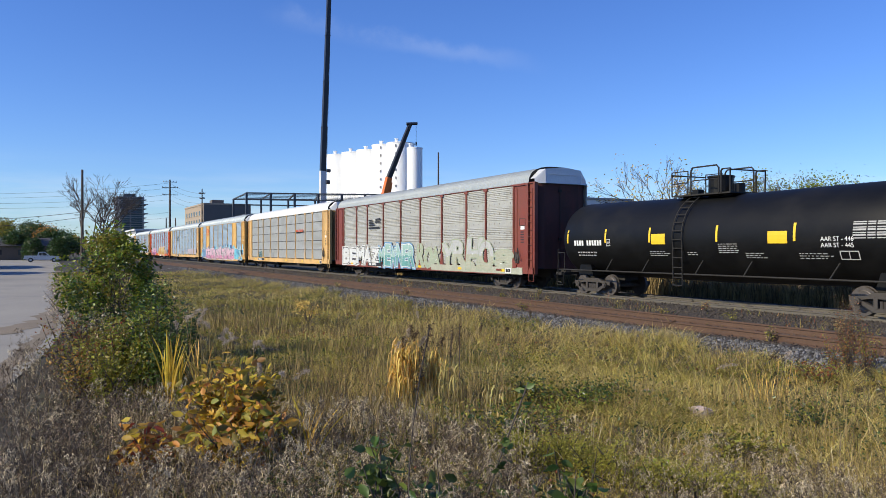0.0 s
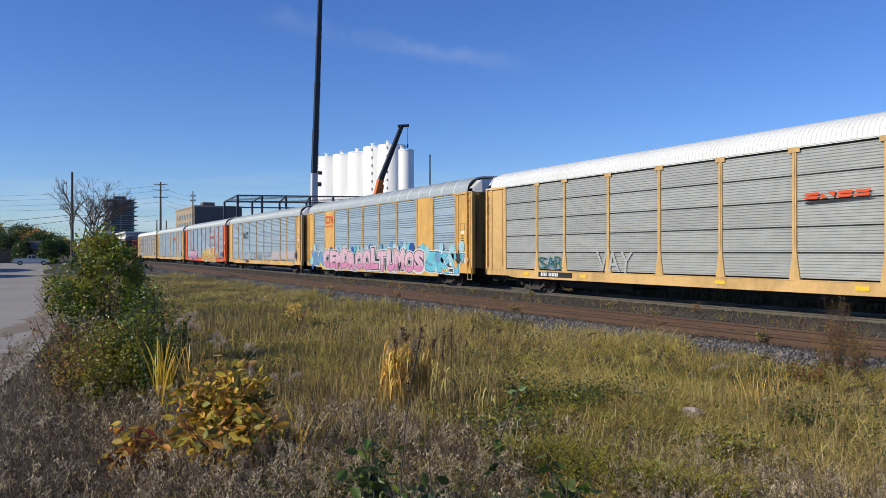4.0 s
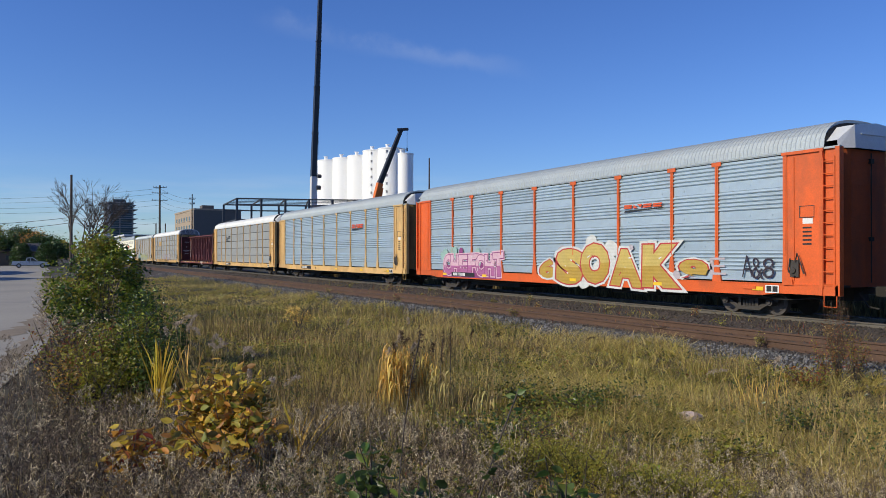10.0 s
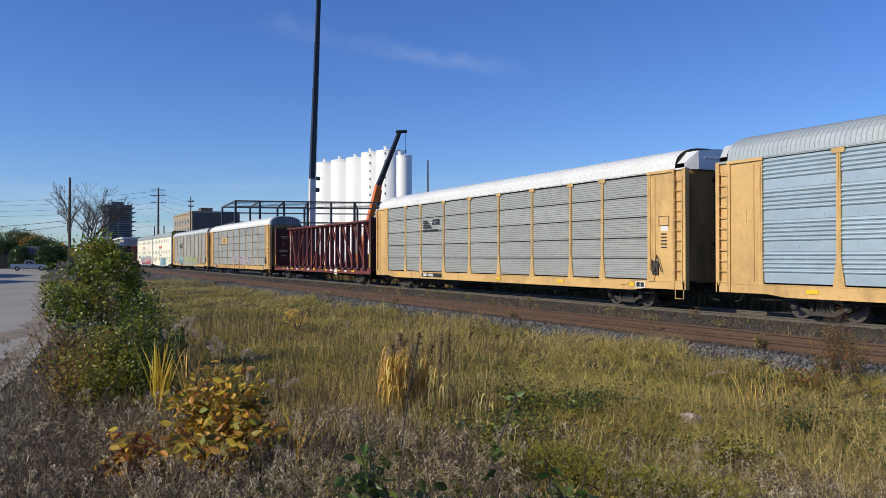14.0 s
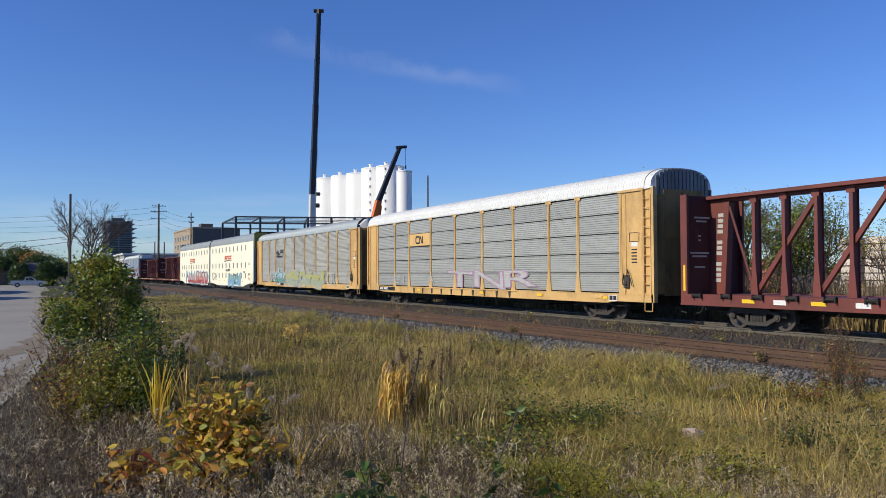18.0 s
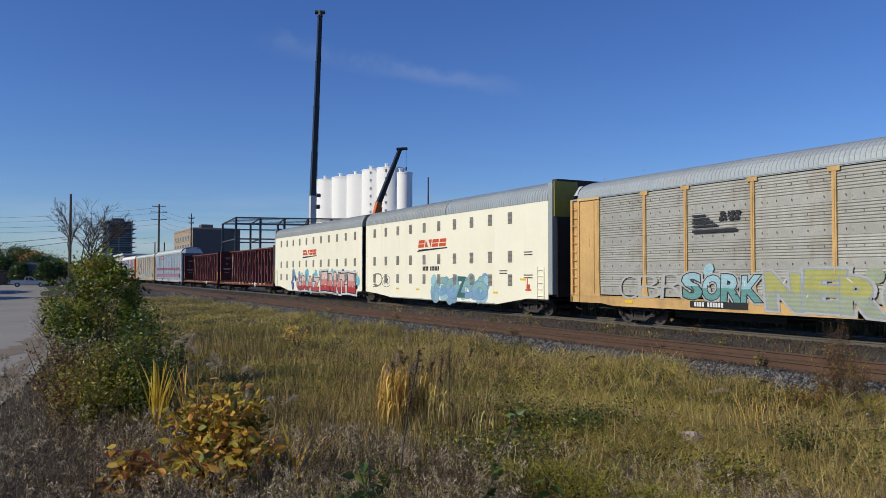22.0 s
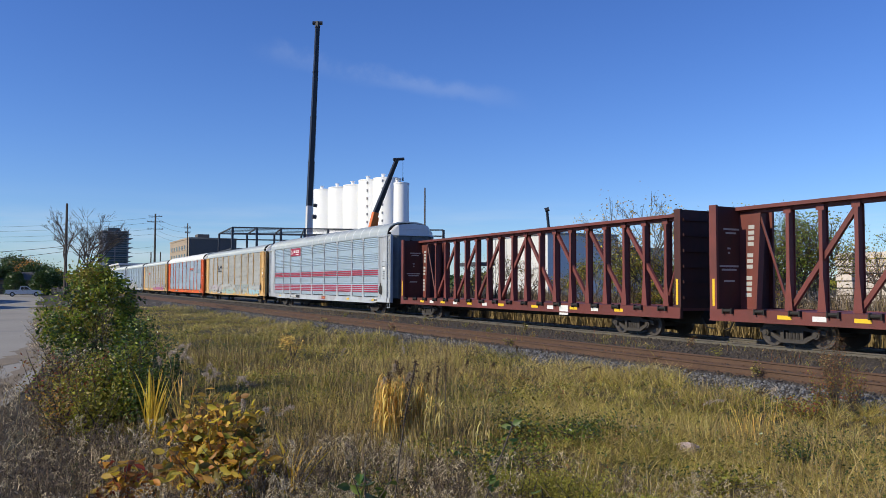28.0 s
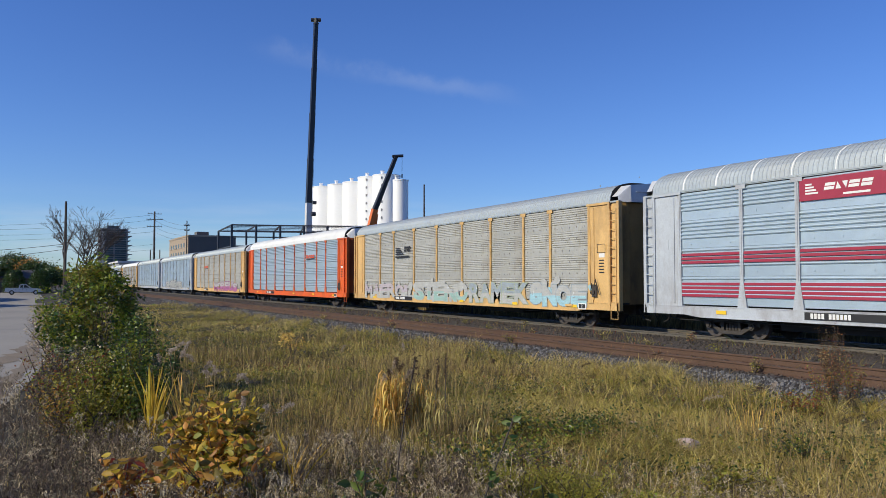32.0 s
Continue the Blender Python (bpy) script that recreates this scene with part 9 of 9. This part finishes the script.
def make_ballast():
    temps = [stone_template(s) for s in range(10)]
    x, y, r, az = polar(180000, 11.5, 90, 5, 66, 0.9)
    lim = grass_edge(x) - 0.35 + RNG.normal(0, 0.25, len(x))
    keep = (y > lim) & ((y < 13.75) | ((RNG.uniform(0, 1, len(x)) < 0.35) & (y < 24.4)))
    x, y, r = x[keep], y[keep], r[keep]
    p = np.stack([x, y, ground_z(x, y) + 0.005], 1)
    v, t = place(temps, p, (0.019 + 0.0005 * r) * RNG.uniform(0.6, 1.5, len(x)), 0.3)
    mid = v[t[:, 0], 1] > 13.7
    tagged(new("ballast", tri_mesh("ballast", v, t, M["ballast"], M["cinder"], mi=mid)), "loose grey crushed-stone ballast", "ballast", kind="stuff")


make_ballast()


def rocks():
    for i, (az, r, s) in enumerate(((45.4, 11.2, 0.17), (42.4, 11.7, 0.10), (43.1, 11.4, 0.09), (41.9, 12.1, 0.12), (44.0, 11.9, 0.08), (48.6, 11.3, 0.09), (49.5, 11.5, 0.07), (50.1, 10.9, 0.08), (43.6, 11.2, 0.05), (42.9, 11.9, 0.06), (46.1, 11.0, 0.06), (48.2, 12.1, 0.06), (52.4, 8.6, 0.05))):
        g = np.random.default_rng(40 + i)
        me = bpy.data.meshes.new("rock")
        bm = bmesh.new()
        bmesh.ops.create_icosphere(bm, subdivisions=2, radius=s)
        for q in bm.verts:
            q.co *= 1 + 0.35 * noise.noise(q.co * 9 + Vector((i, 0, 0)))
            q.co.z *= 0.6
        bm.to_mesh(me)
        bm.free()
        me.materials.append(M["rock"])
        o = new("rock", me)
        p = on_ground(az, r)
        o.location = (p.x, p.y, p.z + s * 0.42)
        tagged(o, "pale rock lying in the meadow grass", "rock", "rocks in the meadow")


rocks()


# ---- what moves ----
def motions():
    for car, off in CARS:
        walk(car, [(t, pose(train_x(t) + off, YC, RAIL_Z)) for t in range(0, 33)])
    # the wheels roll while their car runs past the eye
    middle = {car: off for car, off in CARS}
    for w, dx, ref in SPIN:
        car = w.parent.parent
        place_x = middle[car] + w.parent.location.x + dx
        ts = [i / 30 for i in range(0, 961) if -46 < train_x(i / 30) + place_x < -7]
        if len(ts) < 3:
            continue
        turn = lambda t: math.degrees((train_x(t) + place_x) / 0.42)
        rows = [(t, pose(dx, 0, 0.42, 0, turn(t), 0)) for t in ts]
        rows = ([(0, rows[0][1])] if ts[0] > 0 else []) + rows + ([(32, rows[-1][1])] if ts[-1] < 32 else [])
        walk(w, rows)


motions()
